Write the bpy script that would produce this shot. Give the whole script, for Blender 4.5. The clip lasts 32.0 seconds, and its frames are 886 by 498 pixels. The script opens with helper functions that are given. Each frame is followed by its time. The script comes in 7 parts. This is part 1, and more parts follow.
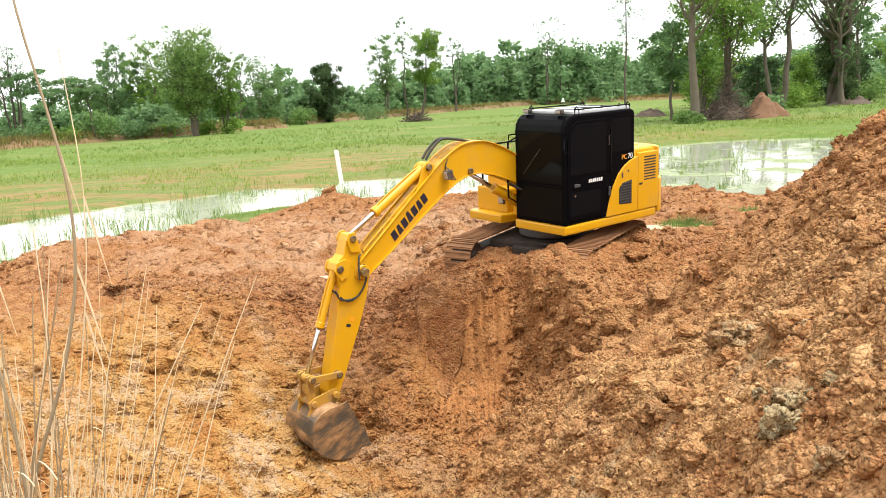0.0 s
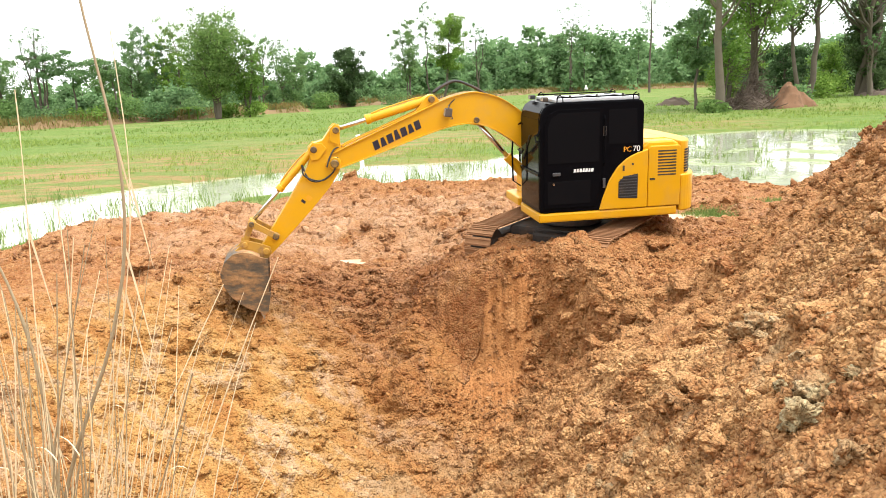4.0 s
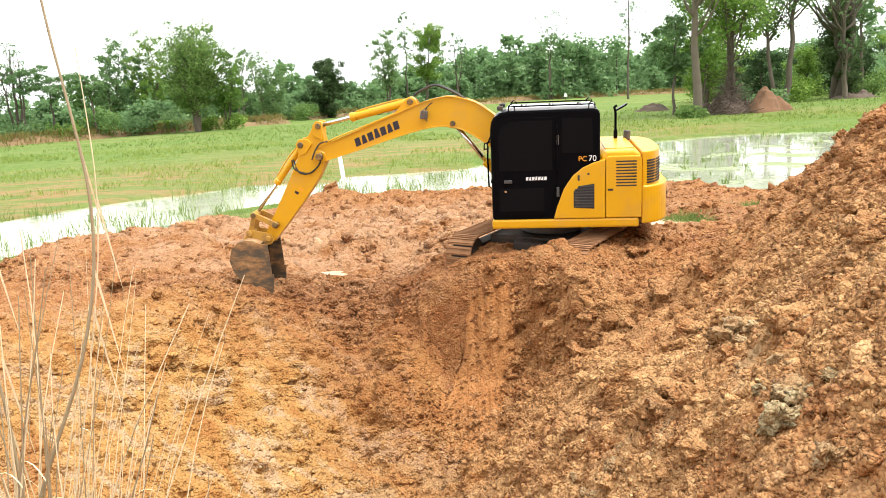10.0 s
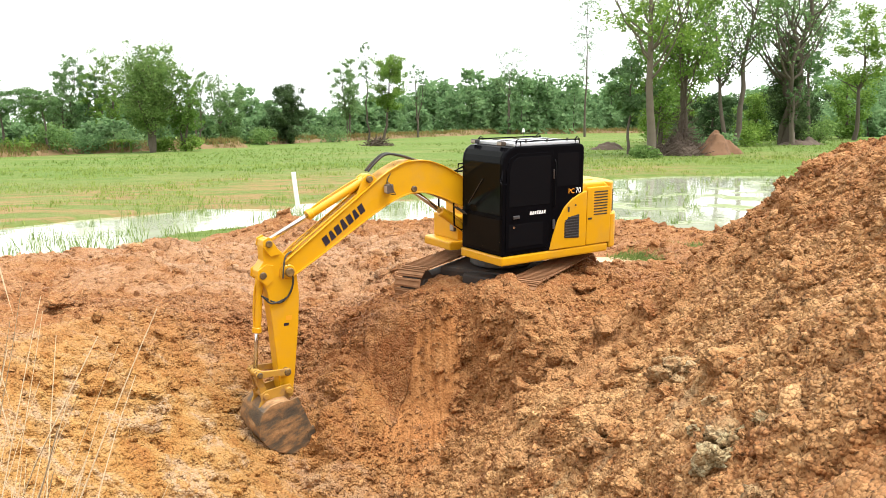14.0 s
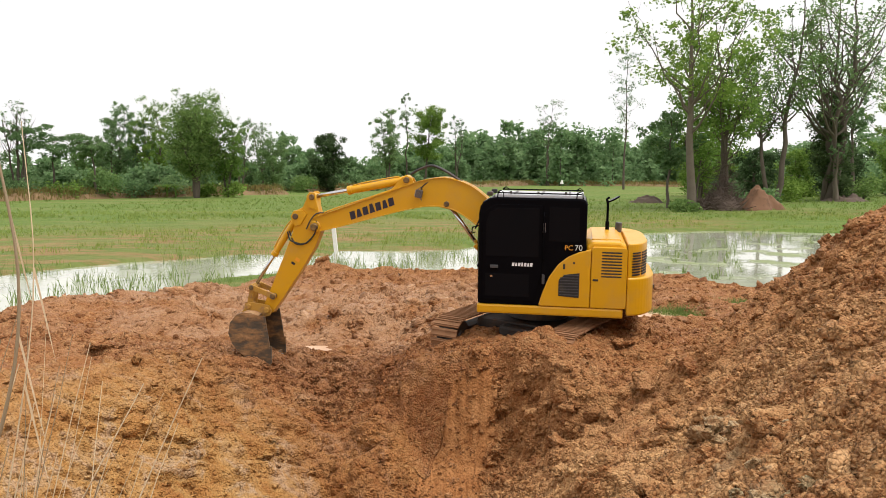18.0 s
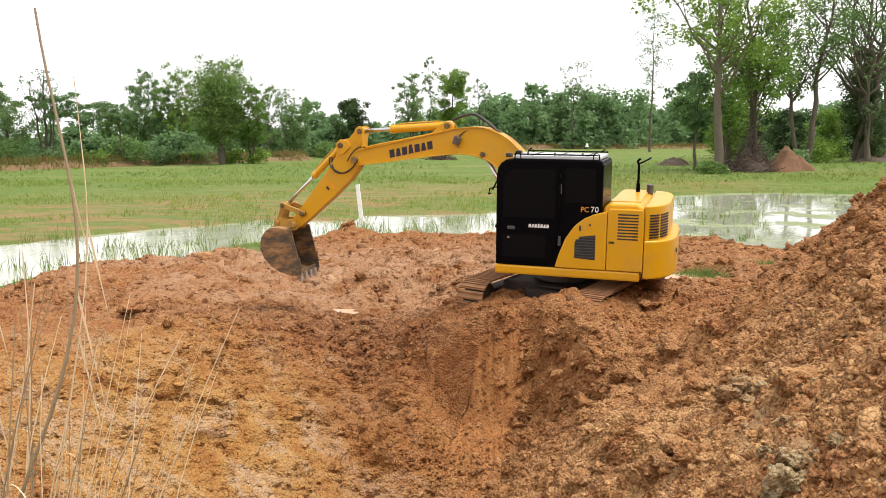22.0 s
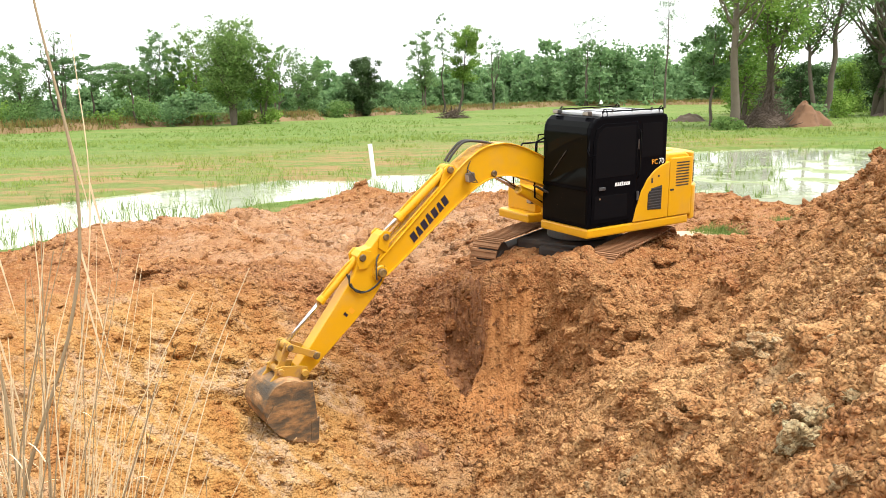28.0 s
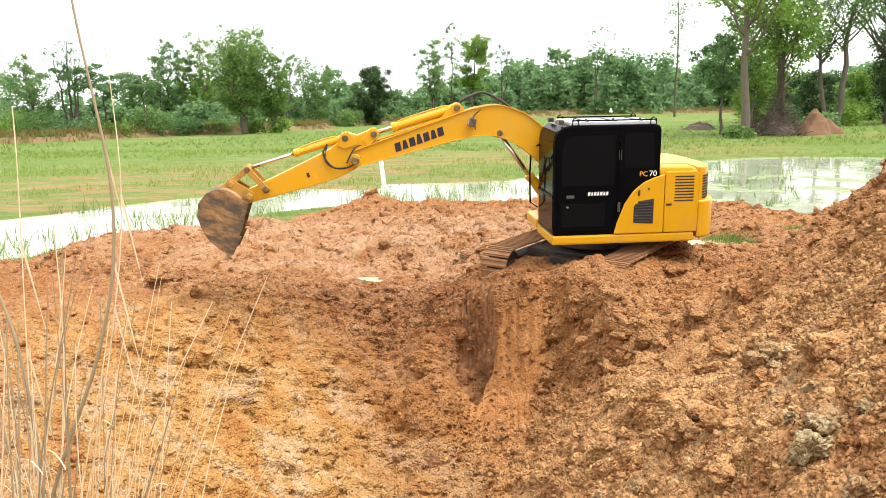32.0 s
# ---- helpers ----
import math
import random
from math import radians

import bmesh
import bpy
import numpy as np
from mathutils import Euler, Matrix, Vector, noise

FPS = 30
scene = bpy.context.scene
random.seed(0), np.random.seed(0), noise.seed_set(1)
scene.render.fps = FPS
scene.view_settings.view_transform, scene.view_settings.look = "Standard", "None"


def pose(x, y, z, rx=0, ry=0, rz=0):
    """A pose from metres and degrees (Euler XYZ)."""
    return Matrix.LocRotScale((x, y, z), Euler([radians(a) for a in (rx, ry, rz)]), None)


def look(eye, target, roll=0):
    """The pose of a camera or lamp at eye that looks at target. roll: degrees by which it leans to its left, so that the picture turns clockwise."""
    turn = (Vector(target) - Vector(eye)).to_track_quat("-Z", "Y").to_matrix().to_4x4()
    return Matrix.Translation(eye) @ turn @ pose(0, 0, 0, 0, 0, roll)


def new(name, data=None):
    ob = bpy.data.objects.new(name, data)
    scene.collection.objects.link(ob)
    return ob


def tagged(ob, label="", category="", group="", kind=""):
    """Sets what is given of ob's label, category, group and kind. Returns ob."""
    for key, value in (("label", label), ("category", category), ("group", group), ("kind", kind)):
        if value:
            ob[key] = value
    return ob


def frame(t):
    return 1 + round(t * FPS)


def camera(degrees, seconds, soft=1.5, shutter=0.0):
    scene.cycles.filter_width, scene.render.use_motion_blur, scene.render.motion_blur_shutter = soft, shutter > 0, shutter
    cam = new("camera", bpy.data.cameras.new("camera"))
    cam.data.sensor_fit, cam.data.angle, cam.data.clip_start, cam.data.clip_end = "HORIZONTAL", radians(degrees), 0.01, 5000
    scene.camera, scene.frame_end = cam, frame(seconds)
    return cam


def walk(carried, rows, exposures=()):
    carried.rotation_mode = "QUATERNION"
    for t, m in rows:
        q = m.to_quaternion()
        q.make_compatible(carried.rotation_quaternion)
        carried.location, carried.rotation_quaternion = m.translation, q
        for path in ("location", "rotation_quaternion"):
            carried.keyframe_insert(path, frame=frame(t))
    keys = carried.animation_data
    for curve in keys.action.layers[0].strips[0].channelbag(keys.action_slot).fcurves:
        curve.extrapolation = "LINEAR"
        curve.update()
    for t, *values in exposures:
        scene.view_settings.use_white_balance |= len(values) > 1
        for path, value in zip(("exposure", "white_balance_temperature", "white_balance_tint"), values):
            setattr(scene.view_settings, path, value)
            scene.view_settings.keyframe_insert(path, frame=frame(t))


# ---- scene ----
cam = camera(57.0, 32.0, 0.6)
PATH = [
    (0, (0.0, 0.0, 2.95), (-0.019, 1.966, 2.583), -3.1),
    (0.5, (0.005, -0.001, 2.944), (-0.021, 1.959, 2.546), -2.8),
    (1, (-0.003, 0.003, 2.944), (-0.045, 1.962, 2.545), -3.0),
    (1.5, (0.005, 0.001, 2.938), (-0.043, 1.958, 2.527), -2.6),
    (2, (0.003, 0.001, 2.937), (-0.056, 1.955, 2.517), -2.7),
    (2.5, (-0.002, 0.001, 2.935), (-0.061, 1.955, 2.515), -2.7),
    (3, (-0.005, 0.006, 2.94), (-0.072, 1.961, 2.523), -2.8),
    (3.5, (-0.006, 0.008, 2.945), (-0.074, 1.967, 2.548), -2.4),
    (5.5, (-0.002, 0.014, 2.94), (-0.078, 1.971, 2.539), -2.8),
    (6, (-0.004, 0.019, 2.94), (-0.09, 1.978, 2.544), -2.6),
    (6.5, (-0.008, 0.021, 2.936), (-0.089, 1.979, 2.539), -2.6),
    (7, (-0.004, 0.023, 2.936), (-0.083, 1.978, 2.519), -2.7),
    (7.5, (0.0, 0.033, 2.937), (-0.071, 1.983, 2.501), -2.9),
    (8, (-0.001, 0.035, 2.938), (-0.082, 1.983, 2.496), -3.2),
    (8.5, (0.007, 0.035, 2.943), (-0.066, 1.986, 2.509), -3.1),
    (9, (0.007, 0.034, 2.948), (-0.062, 1.989, 2.533), -3.3),
    (9.5, (0.014, 0.028, 2.951), (-0.052, 1.987, 2.554), -3.4),
    (10, (0.033, 0.018, 2.953), (0.006, 1.982, 2.575), -3.3),
    (10.5, (0.074, -0.001, 2.953), (0.108, 1.967, 2.596), -2.3),
    (11, (0.09, -0.012, 2.957), (0.203, 1.95, 2.587), -1.7),
    (11.5, (0.105, -0.014, 2.963), (0.219, 1.948, 2.59), -1.3),
    (12, (0.136, -0.01, 2.968), (0.261, 1.951, 2.596), -1.1),
    (12.5, (0.127, -0.001, 2.968), (0.258, 1.965, 2.623), -0.7),
    (13, (0.131, 0.005, 2.97), (0.253, 1.972, 2.631), -0.6),
    (13.5, (0.126, 0.011, 2.974), (0.233, 1.983, 2.658), -0.9),
    (14, (0.123, 0.017, 2.975), (0.208, 1.991, 2.666), -0.9),
    (14.5, (0.126, 0.015, 2.978), (0.214, 1.991, 2.682), -0.9),
    (16.5, (0.106, 0.011, 2.974), (0.146, 1.993, 2.709), -0.9),
    (17, (0.108, 0.015, 2.975), (0.135, 1.998, 2.719), -0.7),
    (17.5, (0.101, 0.02, 2.981), (0.105, 2.003, 2.725), -0.5),
    (18, (0.103, 0.019, 2.989), (0.1, 2.01, 2.801), 0.0),
    (18.5, (0.1, 0.012, 2.973), (0.096, 1.999, 2.751), -1.1),
    (19, (0.118, 0.021, 2.979), (0.102, 2.006, 2.736), -1.0),
    (19.5, (0.09, 0.012, 2.97), (0.056, 1.996, 2.721), -0.7),
    (20, (0.092, 0.011, 2.975), (0.048, 1.994, 2.721), -1.0),
    (20.5, (0.088, 0.017, 2.972), (0.035, 1.999, 2.711), -1.0),
    (21, (0.086, 0.018, 2.966), (0.018, 1.999, 2.698), -1.1),
    (21.5, (0.084, 0.018, 2.963), (0.008, 1.998, 2.688), -0.9),
    (22, (0.083, 0.008, 2.956), (0.02, 1.989, 2.683), -0.6),
    (22.5, (0.086, 0.016, 2.969), (0.013, 1.995, 2.69), -0.9),
    (23, (0.089, 0.002, 2.968), (0.028, 1.985, 2.713), -1.3),
    (23.5, (0.085, 0.007, 2.972), (0.027, 1.989, 2.705), -1.1),
    (24, (0.088, 0.009, 2.968), (0.034, 1.989, 2.692), -1.2),
    (24.5, (0.091, 0.021, 2.966), (0.032, 2.002, 2.693), -1.2),
    (25, (0.089, 0.015, 2.961), (0.037, 1.993, 2.674), -1.3),
    (25.5, (0.091, 0.018, 2.962), (0.024, 1.994, 2.66), -1.2),
    (27.5, (0.097, 0.03, 2.947), (0.002, 1.992, 2.569), -1.1),
    (28, (0.087, 0.034, 2.947), (-0.01, 1.997, 2.576), -1.2),
    (28.5, (0.087, 0.031, 2.945), (-0.009, 1.993, 2.566), -1.4),
    (29, (0.086, 0.036, 2.943), (-0.016, 1.997, 2.564), -1.4),
    (29.5, (0.084, 0.035, 2.946), (-0.018, 1.997, 2.572), -1.5),
    (30, (0.081, 0.025, 2.944), (-0.024, 1.988, 2.573), -1.5),
    (30.5, (0.08, 0.024, 2.954), (-0.027, 1.986, 2.581), -1.2),
    (31, (0.077, 0.025, 2.951), (-0.036, 1.985, 2.573), -1.2),
    (31.5, (0.078, 0.019, 2.954), (-0.029, 1.983, 2.593), -1.2),
    (32, (0.073, 0.016, 2.953), (-0.047, 1.982, 2.603), -1.3),
]
walk(cam, [(t, look(eye, target, roll)) for t, eye, target, roll in PATH], [(0, 0.3, 6500, 10.0), (1, 0.46, 6500, 10.0), (4, 0.46, 6500, 10.0), (9.5, 0.48, 6500, 10.0), (11, 0.36, 6500, 10.0), (13.5, 0.38, 6500, 10.0), (16.5, 0.0, 6584, 13.4), (17.5, -0.24, 6640, 15.6), (18.5, -0.48, 6637, 15.5), (19.2, -0.47, 6636, 15.5), (20, -0.42, 6634, 15.3), (21.5, -0.22, 6630, 15.2), (23, -0.14, 6627, 15.0), (24.5, -0.1, 6623, 14.9), (25.5, 0.1, 6598, 13.9), (27.5, 0.36, 6500, 10.0), (32, 0.38, 6500, 10.0)])

# ---- world, sun ----
world = bpy.data.worlds.new("overcast_sky")
scene.world = world
world.use_nodes = True
wn = world.node_tree.nodes
wl = world.node_tree.links
wn.clear()
sky = wn.new("ShaderNodeTexSky")
sky.sky_type = 'NISHITA'
sky.sun_disc = False
sky.sun_elevation = radians(68)
sky.sun_rotation = radians(115)
sky.dust_density = 4.0
cloud = wn.new("ShaderNodeMix")
cloud.data_type = 'RGBA'
cloud.inputs[0].default_value = 0.9
cloud.inputs[7].default_value = (19.9, 20.4, 20.4, 1)
bg = wn.new("ShaderNodeBackground")
bg.inputs[1].default_value = 0.076
wout = wn.new("ShaderNodeOutputWorld")
wl.new(sky.outputs[0], cloud.inputs[6])
wl.new(cloud.outputs[2], bg.inputs[0])
wl.new(bg.outputs[0], wout.inputs[0])

sun_data = bpy.data.lights.new("sun", 'SUN')
sun_data.energy = 4.4
sun_data.angle = radians(38)
sun_data.color = (1.0, 0.97, 0.93)
sun = new("sun", sun_data)
sun.matrix_world = look((0, 0, 60), (-60 * 0.37, 60 * 0.17, 0))
scene.view_settings.exposure = 0.0


# ---- materials ----
def node_mat(name):
    m = bpy.data.materials.new(name)
    m.use_nodes = True
    n, l = m.node_tree.nodes, m.node_tree.links
    return m, n, l, n["Principled BSDF"]


def noise_tex(n, l, scale, detail=4, rough=0.55, coord="Object", dist=0.0, vec=None):
    t = n.new("ShaderNodeTexNoise")
    t.inputs["Scale"].default_value = scale
    t.inputs["Detail"].default_value = detail
    t.inputs["Roughness"].default_value = rough
    t.inputs["Distortion"].default_value = dist
    if vec is None:
        c = n.new("ShaderNodeTexCoord")
        l.new(c.outputs[coord], t.inputs["Vector"])
    else:
        l.new(vec, t.inputs["Vector"])
    return t.outputs["Fac"]


def ramp(n, l, fac, *stops):
    r = n.new("ShaderNodeValToRGB")
    e = r.color_ramp.elements
    while len(e) < len(stops):
        e.new(0.5)
    for el, (p, c) in zip(e, stops):
        el.position = p
        el.color = (*c, 1) if len(c) == 3 else c
    l.new(fac, r.inputs[0])
    return r.outputs[0]


def mixc(n, l, fac, a, b, mode='MIX'):
    m = n.new("ShaderNodeMix")
    m.data_type = 'RGBA'
    m.blend_type = mode
    for sock, v in ((m.inputs[0], fac), (m.inputs[6], a), (m.inputs[7], b)):
        if isinstance(v, (int, float)):
            sock.default_value = v
        elif isinstance(v, tuple):
            sock.default_value = (*v, 1)
        else:
            l.new(v, sock)
    return m.outputs[2]


def mathn(n, l, op, a, b=0.0, clamp=False):
    m = n.new("ShaderNodeMath")
    m.operation = op
    m.use_clamp = clamp
    for sock, v in zip(m.inputs, (a, b)):
        if isinstance(v, (int, float)):
            sock.default_value = v
        else:
            l.new(v, sock)
    return m.outputs[0]


def bumpn(n, l, height, strength, dist, into, prev=None):
    b = n.new("ShaderNodeBump")
    b.inputs["Strength"].default_value = strength
    b.inputs["Distance"].default_value = dist
    l.new(height, b.inputs["Height"])
    if prev is not None:
        l.new(prev, b.inputs["Normal"])
    if into is not None:
        l.new(b.outputs[0], into)
    return b.outputs[0]


BLACK, WHITE = (0, 0, 0), (1, 1, 1)
CLAY = (0.532, 0.455, 0.394)


def spot_mask(n, l, cx, cy, rx, ry, soft, wob):
    """1 inside an uneven patch of ground round (cx, cy)."""
    g = n.new("ShaderNodeNewGeometry")
    s = n.new("ShaderNodeSeparateXYZ")
    l.new(g.outputs["Position"], s.inputs[0])
    dx = mathn(n, l, 'DIVIDE', mathn(n, l, 'SUBTRACT', s.outputs[0], cx), rx)
    dy = mathn(n, l, 'DIVIDE', mathn(n, l, 'SUBTRACT', s.outputs[1], cy), ry)
    d = mathn(n, l, 'SQRT', mathn(n, l, 'ADD', mathn(n, l, 'MULTIPLY', dx, dx), mathn(n, l, 'MULTIPLY', dy, dy)))
    w = mathn(n, l, 'MULTIPLY', mathn(n, l, 'SUBTRACT', noise_tex(n, l, 1.6, 5, 0.6, vec=g.outputs["Position"]), 0.5), wob)
    d = mathn(n, l, 'ADD', d, w)
    mr = n.new("ShaderNodeMapRange")
    mr.inputs[1].default_value = 1.0 + soft
    mr.inputs[2].default_value = 1.0 - soft
    l.new(d, mr.inputs[0])
    return mr.outputs[0]


def soil_material(name, island=False):
    m, n, l, b = node_mat(name)
    geo = n.new("ShaderNodeNewGeometry")
    pos = geo.outputs["Position"]
    big = noise_tex(n, l, 0.55, 5, 0.6, vec=pos)
    mid = noise_tex(n, l, 3.2, 6, 0.65, vec=pos)
    fine = noise_tex(n, l, 26, 5, 0.7, vec=pos)
    col = ramp(n, l, mid, (0.28, (0.455, 0.196, 0.066)), (0.44, (0.530, 0.247, 0.090)), (0.58, (0.600, 0.305, 0.122)), (0.74, (0.680, 0.390, 0.178)))
    red = ramp(n, l, big, (0.42, WHITE), (0.56, BLACK))
    col = mixc(n, l, mathn(n, l, 'MULTIPLY', red, 0.35), col, (0.450, 0.184, 0.056))
    # crumbs: pale and dark ones at random, adding contrast the relief lacks
    grains = []
    for sc, dark, pale in ((11.0, 0.20, 0.34), (34.0, 0.32, 0.52)):
        cell = n.new("ShaderNodeTexVoronoi")
        cell.inputs["Scale"].default_value = sc
        cell.inputs["Randomness"].default_value = 1.0
        warp = n.new("ShaderNodeMix")
        warp.data_type = 'VECTOR'
        warp.inputs[0].default_value = 0.7 / sc
        l.new(pos, warp.inputs[4])
        wob = n.new("ShaderNodeTexNoise")
        wob.inputs["Scale"].default_value = sc * 0.9
        l.new(pos, wob.inputs["Vector"])
        l.new(wob.outputs["Color"], warp.inputs[5])
        l.new(warp.outputs[1], cell.inputs["Vector"])
        tone = n.new("ShaderNodeSeparateColor")
        l.new(cell.outputs["Color"], tone.inputs[0])
        col = mixc(n, l, mathn(n, l, 'MULTIPLY', ramp(n, l, tone.outputs[0], (0.05, WHITE), (0.40, BLACK)), dark), col, (0.340, 0.130, 0.040))
        col = mixc(n, l, mathn(n, l, 'MULTIPLY', ramp(n, l, tone.outputs[0], (0.60, BLACK), (0.95, WHITE)), pale), col, (0.860, 0.560, 0.270))
        grains.append(mathn(n, l, 'SUBTRACT', 1.0, mathn(n, l, 'POWER', cell.outputs["Distance"], 2.0)))
    # yellow and whitish clay beds on the dug slope
    yel = spot_mask(n, l, -3.2, 9.7, 2.9, 2.6, 0.5, 1.4)
    bed = n.new("ShaderNodeMapping")
    bed.vector_type = 'TEXTURE'
    bed.inputs["Scale"].default_value = (1.9, 0.55, 0.6)
    bed.inputs["Rotation"].default_value = (0, 0, radians(-43))
    l.new(pos, bed.inputs["Vector"])
    strat = noise_tex(n, l, 1.25, 7, 0.62, dist=0.6, vec=bed.outputs[0])
    ycol = ramp(n, l, strat, (0.30, (0.60, 0.290, 0.078)), (0.42, (0.77, 0.455, 0.138)), (0.50, (0.87, 0.590, 0.205)), (0.56, (0.90, 0.690, 0.340)), (0.60, (0.98, 0.860, 0.620)), (0.65, (0.84, 0.580, 0.240)))
    ycol = mixc(n, l, 0.25, ycol, col)
    col = mixc(n, l, mathn(n, l, 'MULTIPLY', yel, 0.86), col, ycol)
    # pale trodden mud on the level ground beside the machine
    trod = mathn(n, l, 'MULTIPLY', ramp(n, l, noise_tex(n, l, 1.1, 6, 0.65, vec=pos), (0.36, BLACK), (0.56, WHITE)), spot_mask(n, l, -2.2, 18.2, 6.5, 4.0, 0.5, 0.9))
    col = mixc(n, l, mathn(n, l, 'MULTIPLY', trod, 0.62), col, (0.82, 0.58, 0.37))
    # pale tan crumbs at the heap's foot, reddish clay along the pit's rim
    tan = mathn(n, l, 'MULTIPLY', ramp(n, l, noise_tex(n, l, 1.7, 6, 0.68, vec=pos), (0.36, BLACK), (0.56, WHITE)), spot_mask(n, l, 1.6, 6.8, 2.7, 3.2, 0.6, 0.8))
    col = mixc(n, l, mathn(n, l, 'MULTIPLY', tan, 0.8), col, (0.94, 0.63, 0.31))
    red_rim = mathn(n, l, 'MULTIPLY', ramp(n, l, noise_tex(n, l, 1.9, 6, 0.68, vec=pos), (0.36, BLACK), (0.56, WHITE)), spot_mask(n, l, -1.0, 13.2, 2.4, 1.8, 0.6, 0.8))
    col = mixc(n, l, mathn(n, l, 'MULTIPLY', red_rim, 0.40), col, (0.46, 0.180, 0.058))
    # red clay on the flank, darkened in colour for the shade there
    flank_red_shade = mathn(n, l, 'MULTIPLY', ramp(n, l, noise_tex(n, l, 1.5, 6, 0.66, vec=pos), (0.34, BLACK), (0.52, WHITE)), spot_mask(n, l, -0.75, 11.2, 1.0, 1.9, 0.6, 0.9))
    col = mixc(n, l, mathn(n, l, 'MULTIPLY', flank_red_shade, 0.50), col, (0.43, 0.170, 0.056))
    # grey lumps of subsoil in the spoil and on the pit's floor
    gm = noise_tex(n, l, 2.1, 5, 0.62, vec=pos)
    grey = mathn(n, l, 'MULTIPLY', ramp(n, l, gm, (0.58, BLACK), (0.66, WHITE)), spot_mask(n, l, 2.1, 5.9, 1.6, 1.9, 0.5, 0.9))
    low = mathn(n, l, 'MULTIPLY', ramp(n, l, gm, (0.46, BLACK), (0.56, WHITE)), spot_mask(n, l, -1.0, 8.6, 1.0, 1.3, 0.5, 0.9))
    col = mixc(n, l, mathn(n, l, 'MULTIPLY', mathn(n, l, 'MAXIMUM', grey, low), 0.5), col, (0.60, 0.49, 0.31))
    if island:
        tint = ramp(n, l, geo.outputs["Random Per Island"], (0.0, (0.66, 0.60, 0.55)), (0.3, (0.92, 0.89, 0.86)), (0.75, (1.10, 1.12, 1.12)), (1.0, (1.34, 1.44, 1.55)))
        col = mixc(n, l, 1.0, col, tint, 'MULTIPLY')
    col = mixc(n, l, mathn(n, l, 'MULTIPLY', ramp(n, l, fine, (0.35, WHITE), (0.55, BLACK)), 0.16), col, (0.26, 0.095, 0.026))
    col = mixc(n, l, 1.0, col, CLAY, 'MULTIPLY')
    l.new(col, b.inputs["Base Color"])
    wet = noise_tex(n, l, 1.3, 4, 0.6, vec=pos)
    damp_sheen = mathn(n, l, 'MULTIPLY', trod, 0.75)
    l.new(mixc(n, l, damp_sheen, ramp(n, l, wet, (0.42, (0.92,) * 3), (0.62, (0.66,) * 3)), (0.40, 0.40, 0.40)), b.inputs["Roughness"])
    b.inputs["Specular IOR Level"].default_value = 0.26
    b1 = bumpn(n, l, noise_tex(n, l, 14, 5, 0.6, vec=pos), 0.6, 0.04, None)
    b1 = bumpn(n, l, grains[0], 0.8, 0.030, None, b1)
    b1 = bumpn(n, l, grains[1], 1.0, 0.028, None, b1)
    bumpn(n, l, noise_tex(n, l, 70, 3, 0.6, vec=pos), 0.4, 0.006, b.inputs["Normal"], b1)
    return m


